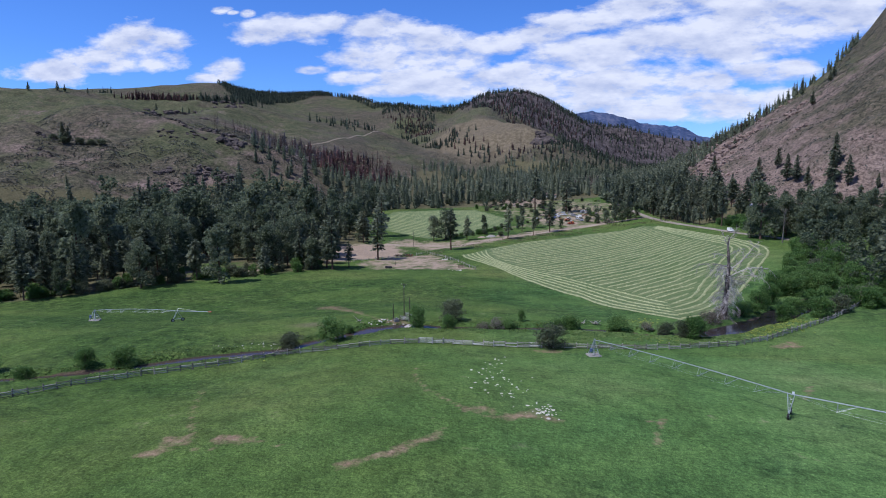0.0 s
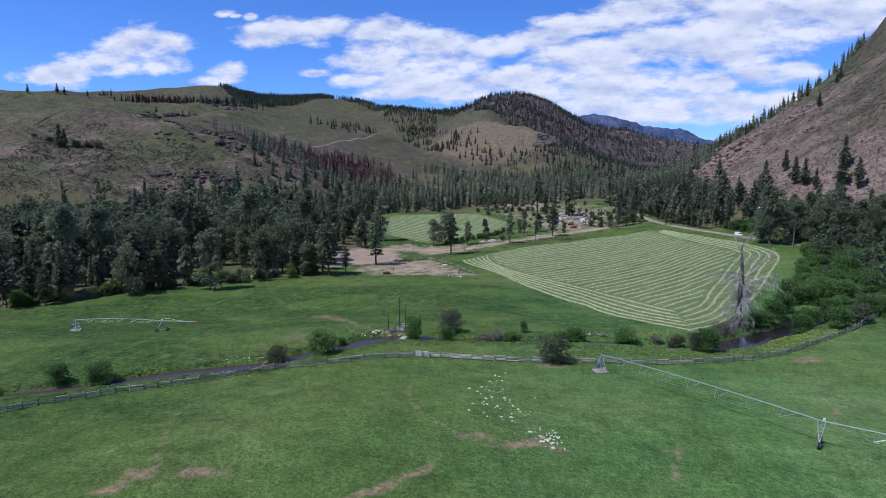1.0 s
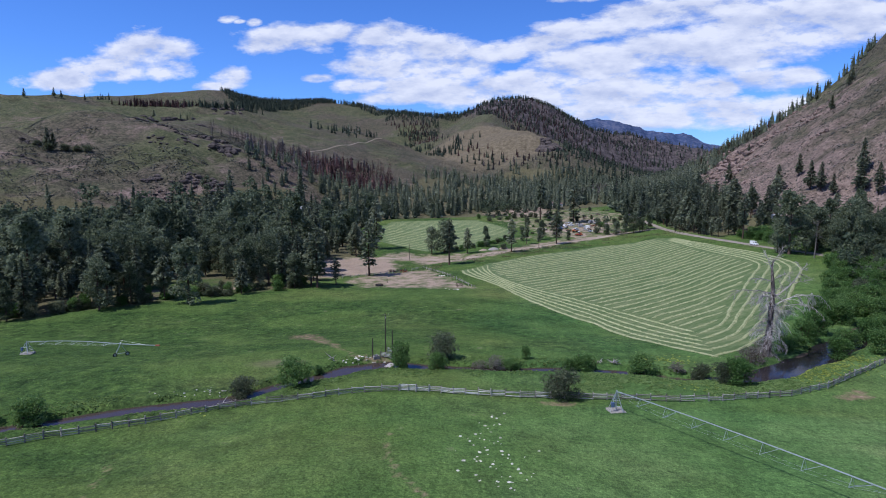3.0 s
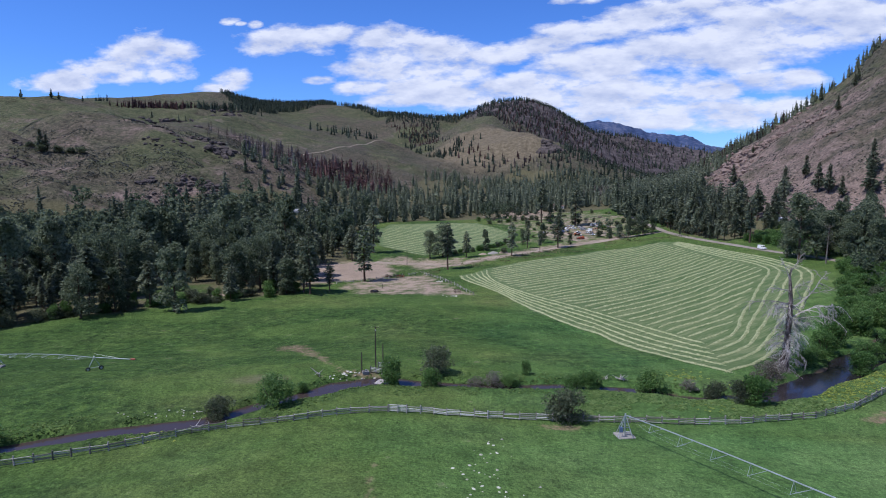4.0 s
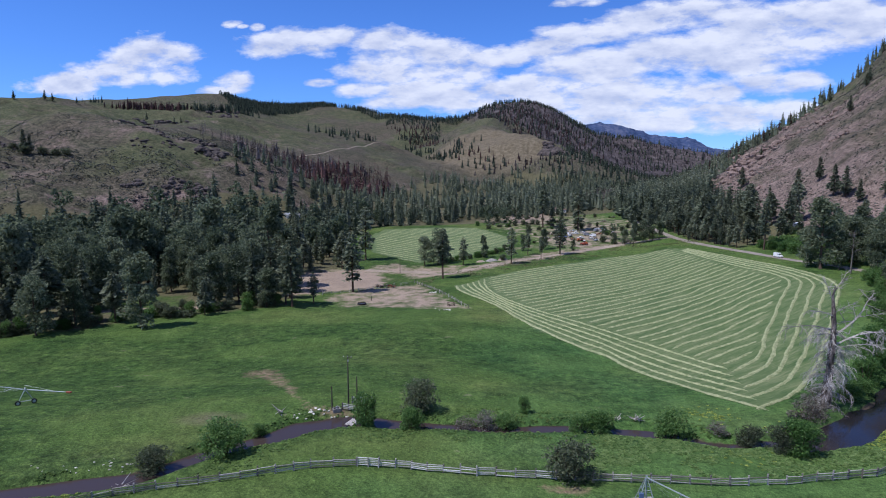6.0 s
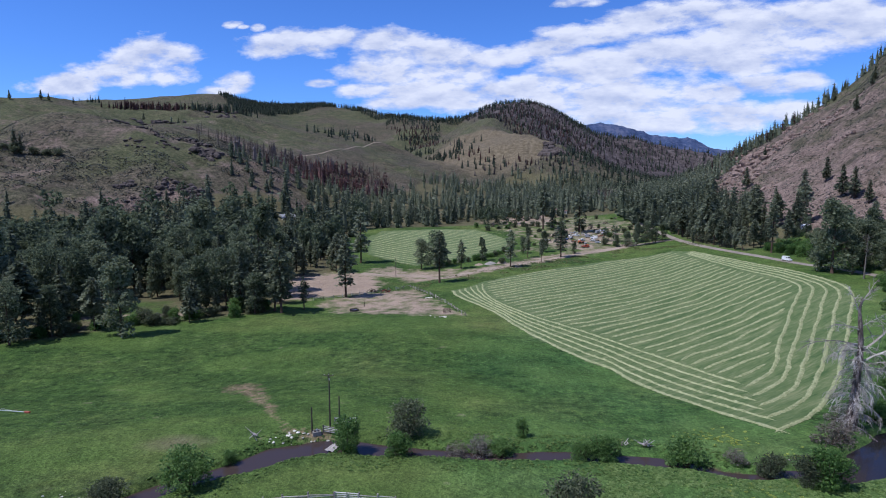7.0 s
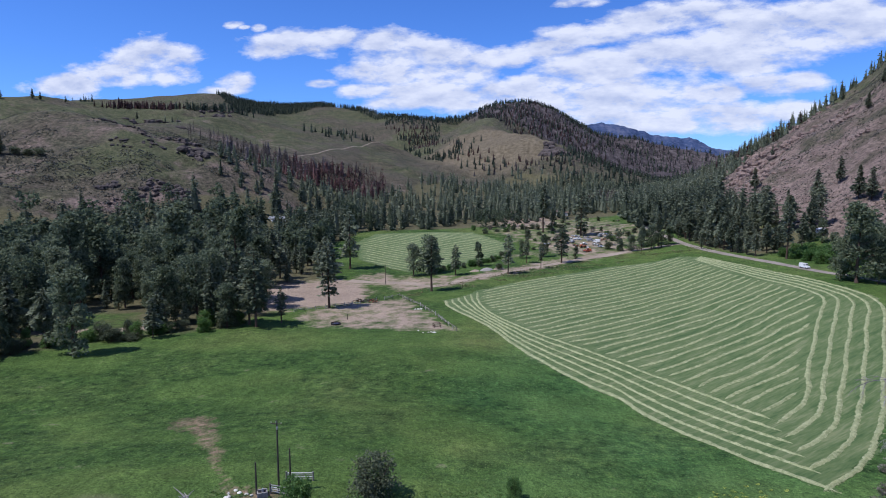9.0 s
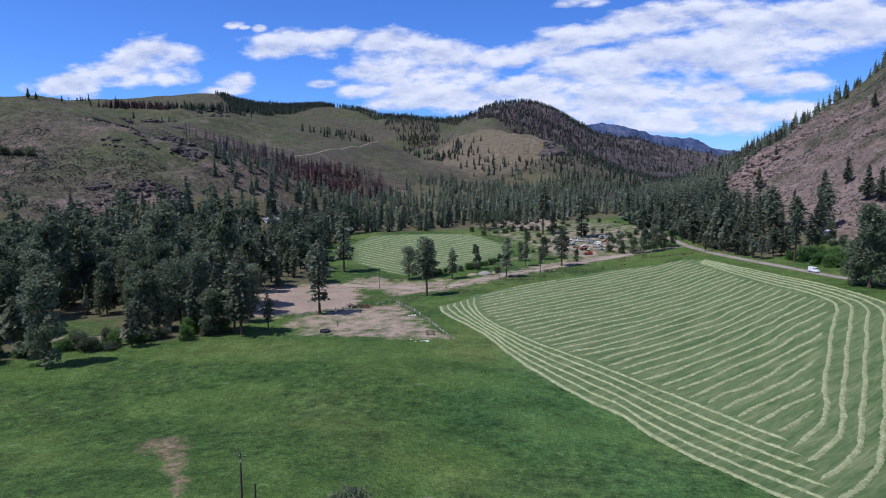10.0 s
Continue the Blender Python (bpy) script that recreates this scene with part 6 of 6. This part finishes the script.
def bough(bm, base, way, length, r, droop, depth):
    p, d = Vector(base), Vector(way).normalized()
    steps = 5
    for i in range(steps):
        q = p + d * (length / steps)
        bm.append((tuple(p), tuple(q), r * (1 - i / steps * 0.75), r * (1 - (i + 1) / steps * 0.75)))
        if depth and i > 0:
            for _ in range(3 if depth > 1 else 2):
                v = Vector((rs.uniform(-1, 1), rs.uniform(-1, 1), rs.uniform(-0.9, 0.4))) + d * 0.8
                bough(bm, p.lerp(q, rs.random()), v, length * rs.uniform(0.22, 0.42), max(r * 0.45, 0.022), droop * 1.3, depth - 1)
        d = (d + Vector((rs.uniform(-0.22, 0.22), rs.uniform(-0.22, 0.22), rs.uniform(-0.1, 0.1) - droop))).normalized()
        p = q


boughs = [(20.5, 0.3, 4.2, 0.14, 1.6, 0.0), (19.5, 2.9, 3.6, 0.13, 1.7, 0.0), (18.5, 1.2, 3.0, 0.1, 1.2, 0.0), (13.0, 0.15, 11.5, 0.21, 0.75, 0.0), (11.0, -0.1, 12.0, 0.2, 0.75, 0.26), (10.6, -0.25, 8.0, 0.12, 0.4, 0.12), (14.0, 3.1, 8.0, 0.13, 0.25, 0.08), (13.2, 3.5, 6.0, 0.12, 0.2, 0.1),
          (10.4, 0.3, 4.5, 0.16, 0.0, 0.03), (16.5, 3.4, 4.5, 0.11, 0.5, 0.05), (17, 0.4, 4.0, 0.1, 0.5, 0.05), (8.5, 0.6, 4.0, 0.12, 0.5, 0.1)]
boughs += [(rs.uniform(1.0, 14.5), rs.uniform(0, 6.28), rs.uniform(1.8, 4.8), rs.uniform(0.05, 0.09), rs.uniform(-0.1, 0.5), rs.uniform(0.1, 0.36)) for _ in range(115)]
for z, a, ln, r, rise, droop in boughs:
    k = max(i for i in range(len(spine)) if spine[i].z <= z)
    f = (z - spine[k].z) / (spine[k + 1].z - spine[k].z)
    bm = []
    bough(bm, spine[k].lerp(spine[k + 1], f), (math.cos(a), math.sin(a), rise), ln, r, droop, 2 if ln > 3.4 else 1)
    part("branch", mesh_of("branch", *rods(bm, 3)), DEADWOOD, snag)
ghost = thing("bare_tree", "slim bleached dead tree standing among cottonwoods", "tree", m=put(119.5, 326.5))
part("trunk", bm_rod(bmesh.new(), (0, 0, -0.4), (0.3, 0, 17), 0.34, 0.08, 8), GREYTWIG, ghost)
for k in range(16):
    z, a, bm = rs.uniform(6, 16), rs.uniform(0, 6.28), []
    bough(bm, (0.3 * z / 17, 0, z), (math.cos(a), math.sin(a), rs.uniform(0.8, 1.6)), rs.uniform(2.5, 4.5), 0.1, 0.02, 1)
    part("branch", mesh_of("branch", *rods(bm, 4)), GREYTWIG, ghost)

# ---- stones, driftwood and small farm things ----
def stone_mesh(seed):
    r = random.Random(seed)
    bm = bmesh.new()
    bmesh.ops.create_icosphere(bm, subdivisions=1, radius=0.5)
    for v in bm.verts:
        v.co *= r.uniform(0.7, 1.25)
        v.co.z *= 0.65
    me = bpy.data.meshes.new("stone")
    bm.to_mesh(me), bm.free()
    me.materials.append(STONE)
    return me


STONES = [stone_mesh(n) for n in range(4)]
rs = random.Random(3)


def stones(n, cx, cy, rx, ry, lo, hi, group, label="white field stone lying in the pasture grass"):
    for _ in range(n):
        x, y, s = rs.gauss(cx, rx), rs.gauss(cy, ry), rs.uniform(lo, hi)
        ob = new("field_stone", rs.choice(STONES))
        ob.matrix_basis = put(x, y, 0.08 * s, rs.uniform(0, 6)) @ Matrix.Diagonal((s * rs.uniform(0.8, 1.6), s, s * rs.uniform(0.7, 1.2), 1))
        tagged(ob, label, "stone", group)


for n, cx, cy, rx, ry in ((13, -9, 130, 2.2, 3.0), (18, -9, 118, 1.7, 3.0), (26, -6.5, 111, 1.9, 3.2), (13, -3.8, 104.5, 1.6, 1.8), (58, 1.2, 95.5, 1.25, 1.7)):
    stones(n, cx, cy, rx, ry, 0.13, 0.5, "scattered field stones")
stones(14, -66, 140.8, 3.4, 0.8, 0.15, 0.42, "stones on the stream bank", "pale stone on the stream bank")
stones(12, -45, 163, 3.0, 1.0, 0.2, 0.6, "stones on the stream bank", "pale stone on the stream bank")
stones(10, -70, 138.2, 4.5, 0.6, 0.15, 0.4, "stones on the stream bank", "pale stone on the stream bank")
stones(14, -41, 165.2, 2.6, 0.7, 0.25, 0.8, "stones on the stream bank", "pale stone on the stream bank")
stones(16, 43, 168.5, 2.5, 0.8, 0.25, 0.7, "stones on the stream bank", "pale stone on the stream bank")
stones(5, -37, 277, 2.5, 0.8, 0.5, 1.2, "stones by the corral", "white stone at the corral's edge")
stones(4, -49, 313, 1.6, 1.6, 0.6, 1.4, "stones by the corral", "white stone at the corral's edge")


def driftwood(x, y, n, ln, label):
    t = thing("driftwood", label, "driftwood", "driftwood by the stream", put(x, y, 0.1))
    for _ in range(n):
        a, e = rs.uniform(0, 6.28), rs.uniform(-0.15, 0.9)
        p = Vector((rs.uniform(-0.5, 0.5), rs.uniform(-0.4, 0.4), rs.uniform(0.0, 0.5)))
        q = p + Vector((math.cos(a), math.sin(a), e)) * ln * rs.uniform(0.4, 1.0)
        part("limb", bm_rod(bmesh.new(), p, q, rs.uniform(0.06, 0.16), 0.03, 6), DEADWOOD, t)
    return t


driftwood(16.2, 170.2, 18, 1.5, "bleached tangle of stump roots on the bank")
driftwood(12.8, 169.8, 5, 1.3, "small grey stump on the stream bank")
driftwood(-62, 136.6, 6, 2.0, "grey driftwood snagged at the fence")
driftwood(-48.5, 163, 7, 2.2, "grey driftwood on the stream bank")


def corral_line(line, label, step=3.6, rails=(0.55, 1.05)):
    return rail_fence(line, label, step, rails, random.Random(8), 0.12, "corral_fence")


corral_line([(-62, 345), (-48, 320), (-37, 299), (-28, 280)], "pale pole fence between corral and hayfield")
corral_line([(-62, 345), (-72, 331), (-82, 320), (-94, 307)], "grey pole fence behind the corral")
feeder = thing("hay_feeder", "dark brown cattle feeder standing in the corral", "feeder", m=put(-35.2, 285, 0, 0.5))
for sx in (-1.1, 1.1):
    for sy in (-0.8, 0.8):
        part("leg", box_mesh((sx, sy, 0.7), (0.14, 0.14, 1.5), 0.01), BARK, feeder)
for z in (0.5, 1.35):
    for sy in (-0.8, 0.8):
        part("bar", box_mesh((0, sy, z), (2.3, 0.12, 0.14), 0.01), BARK, feeder)
    for sx in (-1.1, 1.1):
        part("bar", box_mesh((sx, 0, z), (0.12, 1.6, 0.14), 0.01), BARK, feeder)
tank = thing("stock_tank", "low dark round stock tank on bare earth", "tank", m=put(-71.2, 289, 0))
bm = bmesh.new()
bmesh.ops.create_cone(bm, cap_ends=False, segments=20, radius1=1.7, radius2=1.7, depth=0.7, matrix=Matrix.Translation((0, 0, 0.3)))
bmesh.ops.solidify(bm, geom=bm.faces, thickness=0.08)
part("rim", bm, RUBBER, tank)
bm = bmesh.new()
bmesh.ops.create_circle(bm, cap_ends=True, segments=20, radius=1.65, matrix=Matrix.Translation((0, 0, 0.45)))
part("water_surface", bm, water_mat, tank)
pile = thing("brush_pile", "dark heap of brush and rusty scrap beside the corral", "pile", m=put(-70.5, 331.5))
for _ in range(26):
    p = Vector((rs.gauss(0, 1.5), rs.gauss(0, 0.8), rs.uniform(0, 1.0)))
    a = rs.uniform(0, 6.28)
    part("limb", bm_rod(bmesh.new(), p, p + Vector((math.cos(a), math.sin(a), rs.uniform(-0.1, 0.7))) * rs.uniform(1.0, 2.4), 0.14, 0.06, 5), rs.choice([POLE, POLE, RED, BARK]), pile)
for x, y in ((-69.8, 297.6), (-76, 374)):
    power_pole(x, y, 2.0 if y < 300 else 9.5, False, "weathered timber post standing by the corral" if y < 300 else "slim timber pole beside the farm track")


# ---- vehicles and farm buildings ----
def car(x, y, turn, mat, label, cab=True, box=False, size=1.0, group="vehicles"):
    t = thing("pickup_truck" if not box else "van", label, "vehicle", group, put(x, y, 0.1, turn, size))
    prof = [(-2.6, 0.45), (-2.6, 1.05), (-0.6, 1.08), (-0.25, 1.85), (1.0, 1.85), (1.6, 1.12), (2.55, 0.98), (2.65, 0.45)]
    if box:
        prof = [(-2.7, 0.4), (-2.7, 2.35), (1.1, 2.4), (1.6, 1.3), (2.6, 1.15), (2.7, 0.4)]
    bm = bmesh.new()
    sides = [[bm.verts.new((px, s * (0.92 if pz < 1.3 else 0.8), pz)) for px, pz in prof] for s in (-1, 1)]
    bm.faces.new(sides[0]), bm.faces.new(sides[1][::-1])
    for i in range(len(prof)):
        j = (i + 1) % len(prof)
        bm.faces.new((sides[0][j], sides[0][i], sides[1][i], sides[1][j]))
    bmesh.ops.recalc_face_normals(bm, faces=bm.faces)
    bmesh.ops.bevel(bm, geom=bm.edges[:], offset=0.06, segments=2, affect="EDGES")
    part("body", bm, mat, t)
    for s in (-1, 1):
        part("side_window", box_mesh((0.35 if not box else 0.7, 0.86 * s, 1.5 if not box else 1.75), (1.1 if not box else 0.7, 0.1, 0.45), 0.02), GLASS, t, "dark side window")
    ws = box_mesh((0, 0, 0), (0.06, 1.4, 0.62), 0.02)
    bmesh.ops.transform(ws, verts=ws.verts, matrix=Matrix.Translation((1.36, 0, 1.5 if not box else 1.82)) @ Matrix.Rotation(-0.65 if not box else -0.42, 4, "Y"))
    part("windscreen", ws, GLASS, t, "dark windscreen")
    for s in (-1, 1):
        for wx3 in (-1.6, 1.65):
            bm = bmesh.new()
            bmesh.ops.create_cone(bm, cap_ends=True, segments=14, radius1=0.38, radius2=0.38, depth=0.26, matrix=Matrix.Translation((wx3, 0.86 * s, 0.3)) @ Matrix.Rotation(1.5708, 4, "X"))
            w = part("wheel", bm, RUBBER, t, "black tyre")
            bm = bmesh.new()
            bmesh.ops.create_cone(bm, cap_ends=True, segments=10, radius1=0.2, radius2=0.2, depth=0.29, matrix=Matrix.Translation((wx3, 0.86 * s, 0.3)) @ Matrix.Rotation(1.5708, 4, "X"))
            part("rim", bm, STEEL, w)
        part("headlight", box_mesh((2.6, 0.65 * s, 0.85), (0.12, 0.3, 0.18), 0.02), WHITE, t)
    return t


car(109.5, 376, -1.2, WHITE, "white van on the country road", box=True, size=0.9)
car(122, 460, -0.4, BLUE, "blue and white pickup parked under the pines")
car(23, 492, 0.4, WHITE, "white pickup parked in the farm yard", size=0.9, group="yard vehicles")
car(12.5, 496, 2.0, BLUE, "blue pickup standing in the farm yard", size=0.9, group="yard vehicles")
car(16, 500, 1.2, GREYPAINT, "grey pickup standing in the farm yard", group="yard vehicles")
car(28, 505, 0.2, GREYPAINT, "grey van parked among yard clutter", box=True, size=0.85, group="yard vehicles")
car(31.5, 500, 2.8, WHITE, "white van parked among yard clutter", box=True, size=0.85, group="yard vehicles")
car(35.5, 521, 1.0, GREYPAINT, "grey van at the yard's edge", box=True, size=0.9, group="yard vehicles")
car(40, 517, 0.5, GREYPAINT, "grey pickup at the yard's edge", group="yard vehicles")
car(24, 469, 0.1, RED, "rust-red pickup beside the farm track", group="yard vehicles")
car(20, 511, 0.1, WHITE, "white pickup near the woods", group="yard vehicles")


def cabin(x, y, turn, sx, sy, h, wall, roof, label, name="shed"):
    t = thing(name, label, "building", "farm buildings", put(x, y, -0.2, turn))
    part("walls", box_mesh((0, 0, h / 2), (sx, sy, h), 0.03), wall, t)
    bm = bmesh.new()
    e, r = 0.5, h + sy * 0.28
    v = [bm.verts.new(p) for p in ((-sx / 2 - e, -sy / 2 - e, h - 0.1), (sx / 2 + e, -sy / 2 - e, h - 0.1), (sx / 2 + e, 0, r), (-sx / 2 - e, 0, r), (-sx / 2 - e, sy / 2 + e, h - 0.1), (sx / 2 + e, sy / 2 + e, h - 0.1))]
    bm.faces.new((v[0], v[1], v[2], v[3])), bm.faces.new((v[3], v[2], v[5], v[4])), bm.faces.new((v[0], v[3], v[4])), bm.faces.new((v[1], v[5], v[2])), bm.faces.new((v[0], v[4], v[5], v[1]))
    part("roof", bm, roof, t)
    part("door", box_mesh((sx * 0.15, -sy / 2, 1.0), (0.95, 0.12, 2.0), 0.01), BOARD, t)
    for k in (-0.28, 0.36):
        w = part("window", box_mesh((sx * k, -sy / 2, 1.5), (1.0, 0.1, 0.9), 0.01), WHITE, t)
        part("pane", box_mesh((sx * k, -sy / 2 - 0.05, 1.5), (0.8, 0.04, 0.7)), GLASS, w)
    return t


cabin(-16, 650, 0.3, 7, 5, 2.6, WHITE, ROOF, "small pale shed on the far flat")
cabin(-34, 668, 0.1, 10, 7, 3.0, BOARD, ROOF, "weathered wooden house before the far pines", "farmhouse")
cabin(14, 690, -0.2, 11, 7, 3.0, WHITE, ROOF, "white house half hidden by far pines", "farmhouse")
cabin(146, 457, 0.5, 7, 2.6, 2.2, WHITE, WHITE, "long white trailer among the pines", "trailer")
cabin(-262, 470, 0.6, 10, 6, 2.8, BOARD, GREYPAINT, "grey-roofed house among the western woods", "farmhouse")
cabin(-215, 560, 0.9, 12, 7, 2.8, WHITE, GREYPAINT, "pale roofed barn beyond the woods", "barn")


# ---- yard clutter ----
RUSTY = paint("rusted sheet", (0.24, 0.11, 0.06), 0.85)
ORANGE = paint("faded orange paint", (0.5, 0.14, 0.04))
TARP = paint("blue-grey tarpaulin", (0.2, 0.26, 0.38), 0.7)


def scrap_heap(x, y, w, label, colours, seed):
    """Sheets, crates and beams thrown together."""
    r = random.Random(seed)
    t = thing("scrap_heap", label, "scrap", "scrap in the yard", put(x, y, 0.0, r.uniform(0, 3)))
    for _ in range(16):
        px, py = r.gauss(0, w * 0.4), r.gauss(0, w * 0.25)
        size = r.choice([(r.uniform(0.8, 2.2), r.uniform(0.6, 1.4), 0.08), (r.uniform(0.5, 1.3), r.uniform(0.5, 1.0), r.uniform(0.4, 1.0)), (r.uniform(1.5, 3.2), 0.18, 0.18)])
        bm = bmesh.new()
        bm_box(bm, Matrix.Translation((px, py, 0.25 + r.uniform(0, 0.8) * math.exp(-(px * px + py * py) / (w * w)))) @ Euler((r.uniform(-0.5, 0.5), r.uniform(-0.5, 0.5), r.uniform(0, 6))).to_matrix().to_4x4(), size, 0.02)
        part("scrap_piece", bm, r.choice(colours), t)
    return t


for i, (x, y, w, kind) in enumerate([(10, 498, 4, 0), (14, 512, 5, 1), (18, 489, 4, 2), (30, 492, 5, 0), (36, 508, 5, 2), (42, 521, 5, 1), (46, 512, 4, 0), (38, 530, 5, 1), (26, 516, 5, 0), (6, 505, 4, 2), (33, 484, 4, 1), (48, 528, 5, 2), (20, 522, 5, 1), (0, 492, 4, 0), (-76, 332, 3, 3)]):
    scrap_heap(x, y, w, ("heap of grey boards and crates in the yard", "heap of pale metal sheets and blue tarpaulin", "heap of rusted sheets and old timber", "heap of old boards by the corral")[kind],
               ([GREYPAINT, BOARD, POLE, WHITE], [GREYPAINT, TARP, WHITE, GREYPAINT], [RUSTY, BOARD, POLE, RUSTY], [BOARD, POLE, BARK])[kind], 40 + i)


def loader(x, y, turn, mat, label):
    t = thing("wheel_loader", label, "machine", "yard machines", put(x, y, 0.0, turn))
    part("chassis", box_mesh((0, 0, 1.0), (3.6, 1.5, 0.8), 0.08), mat, t)
    part("engine_cover", box_mesh((-1.1, 0, 1.7), (1.5, 1.3, 0.7), 0.1), mat, t)
    cab = part("cab", box_mesh((0.3, 0, 2.1), (1.2, 1.3, 1.5), 0.06), WHITE, t, "white cab")
    part("cab_window", box_mesh((0.3, 0, 2.3), (1.24, 1.34, 0.7), 0.02), GLASS, cab)
    for sy in (-0.85, 0.85):
        for sx in (-1.2, 1.2):
            part("wheel", bm_rod(bmesh.new(), (sx, sy - 0.2, 0.65), (sx, sy + 0.2, 0.65), 0.65, 0.65, 14), RUBBER, t, "black rubber wheel")
        part("lift_arm", bm_rod(bmesh.new(), (0.9, sy * 0.8, 1.6), (2.9, sy * 0.8, 0.7), 0.12, 0.1, 6), mat, t)
    part("bucket", box_mesh((3.1, 0, 0.5), (0.7, 2.1, 0.7), 0.1), GREYPAINT, t)


loader(22, 484, 0.4, ORANGE, "orange wheel loader with a white cab in the yard")
loader(24.5, 470, 2.6, ORANGE, "orange loader standing beside the farm track")
loader(-27, 632, 1.1, ORANGE, "orange loader on the far flat")
loader(-14, 640, 0.2, WHITE, "pale loader on the far flat")


def earth_mound(x, y, w, h, mat, label):
    """A low tipped heap with a lumpy crown."""
    n, verts, faces = 14, [], []
    for i in range(6):
        for k in range(n):
            a, r = 6.283 * k / n, w * (1 - i / 5) * (1 + 0.18 * float(vnoise(k * 0.9, i * 1.3 + x, 71)))
            verts.append((math.cos(a) * r, math.sin(a) * r * 0.7, h * math.sin(1.5708 * i / 5) * (1 + 0.2 * float(vnoise(k * 0.7, i + y, 72))) - 0.1))
    for i in range(5):
        for k in range(n):
            faces.append((i * n + k, i * n + (k + 1) % n, i * n + n + (k + 1) % n, i * n + n + k))
    ob = new("earth_mound", mesh_of("earth_mound", np.array(verts), np.array(faces), mat, True))
    ob.matrix_basis = put(x, y, 0.0, 0.6)
    tagged(ob, label, "mound", "mounds beside the track")


earth_mound(-30.5, 407, 4.2, 1.3, CONCRETE, "pale gravel mound beside the farm track")
earth_mound(-24.5, 410, 3.6, 1.2, TRACK, "brown earth mound beside the farm track")
earth_mound(-36.5, 404, 3.0, 0.9, TRACK, "brown earth mound beside the farm track")
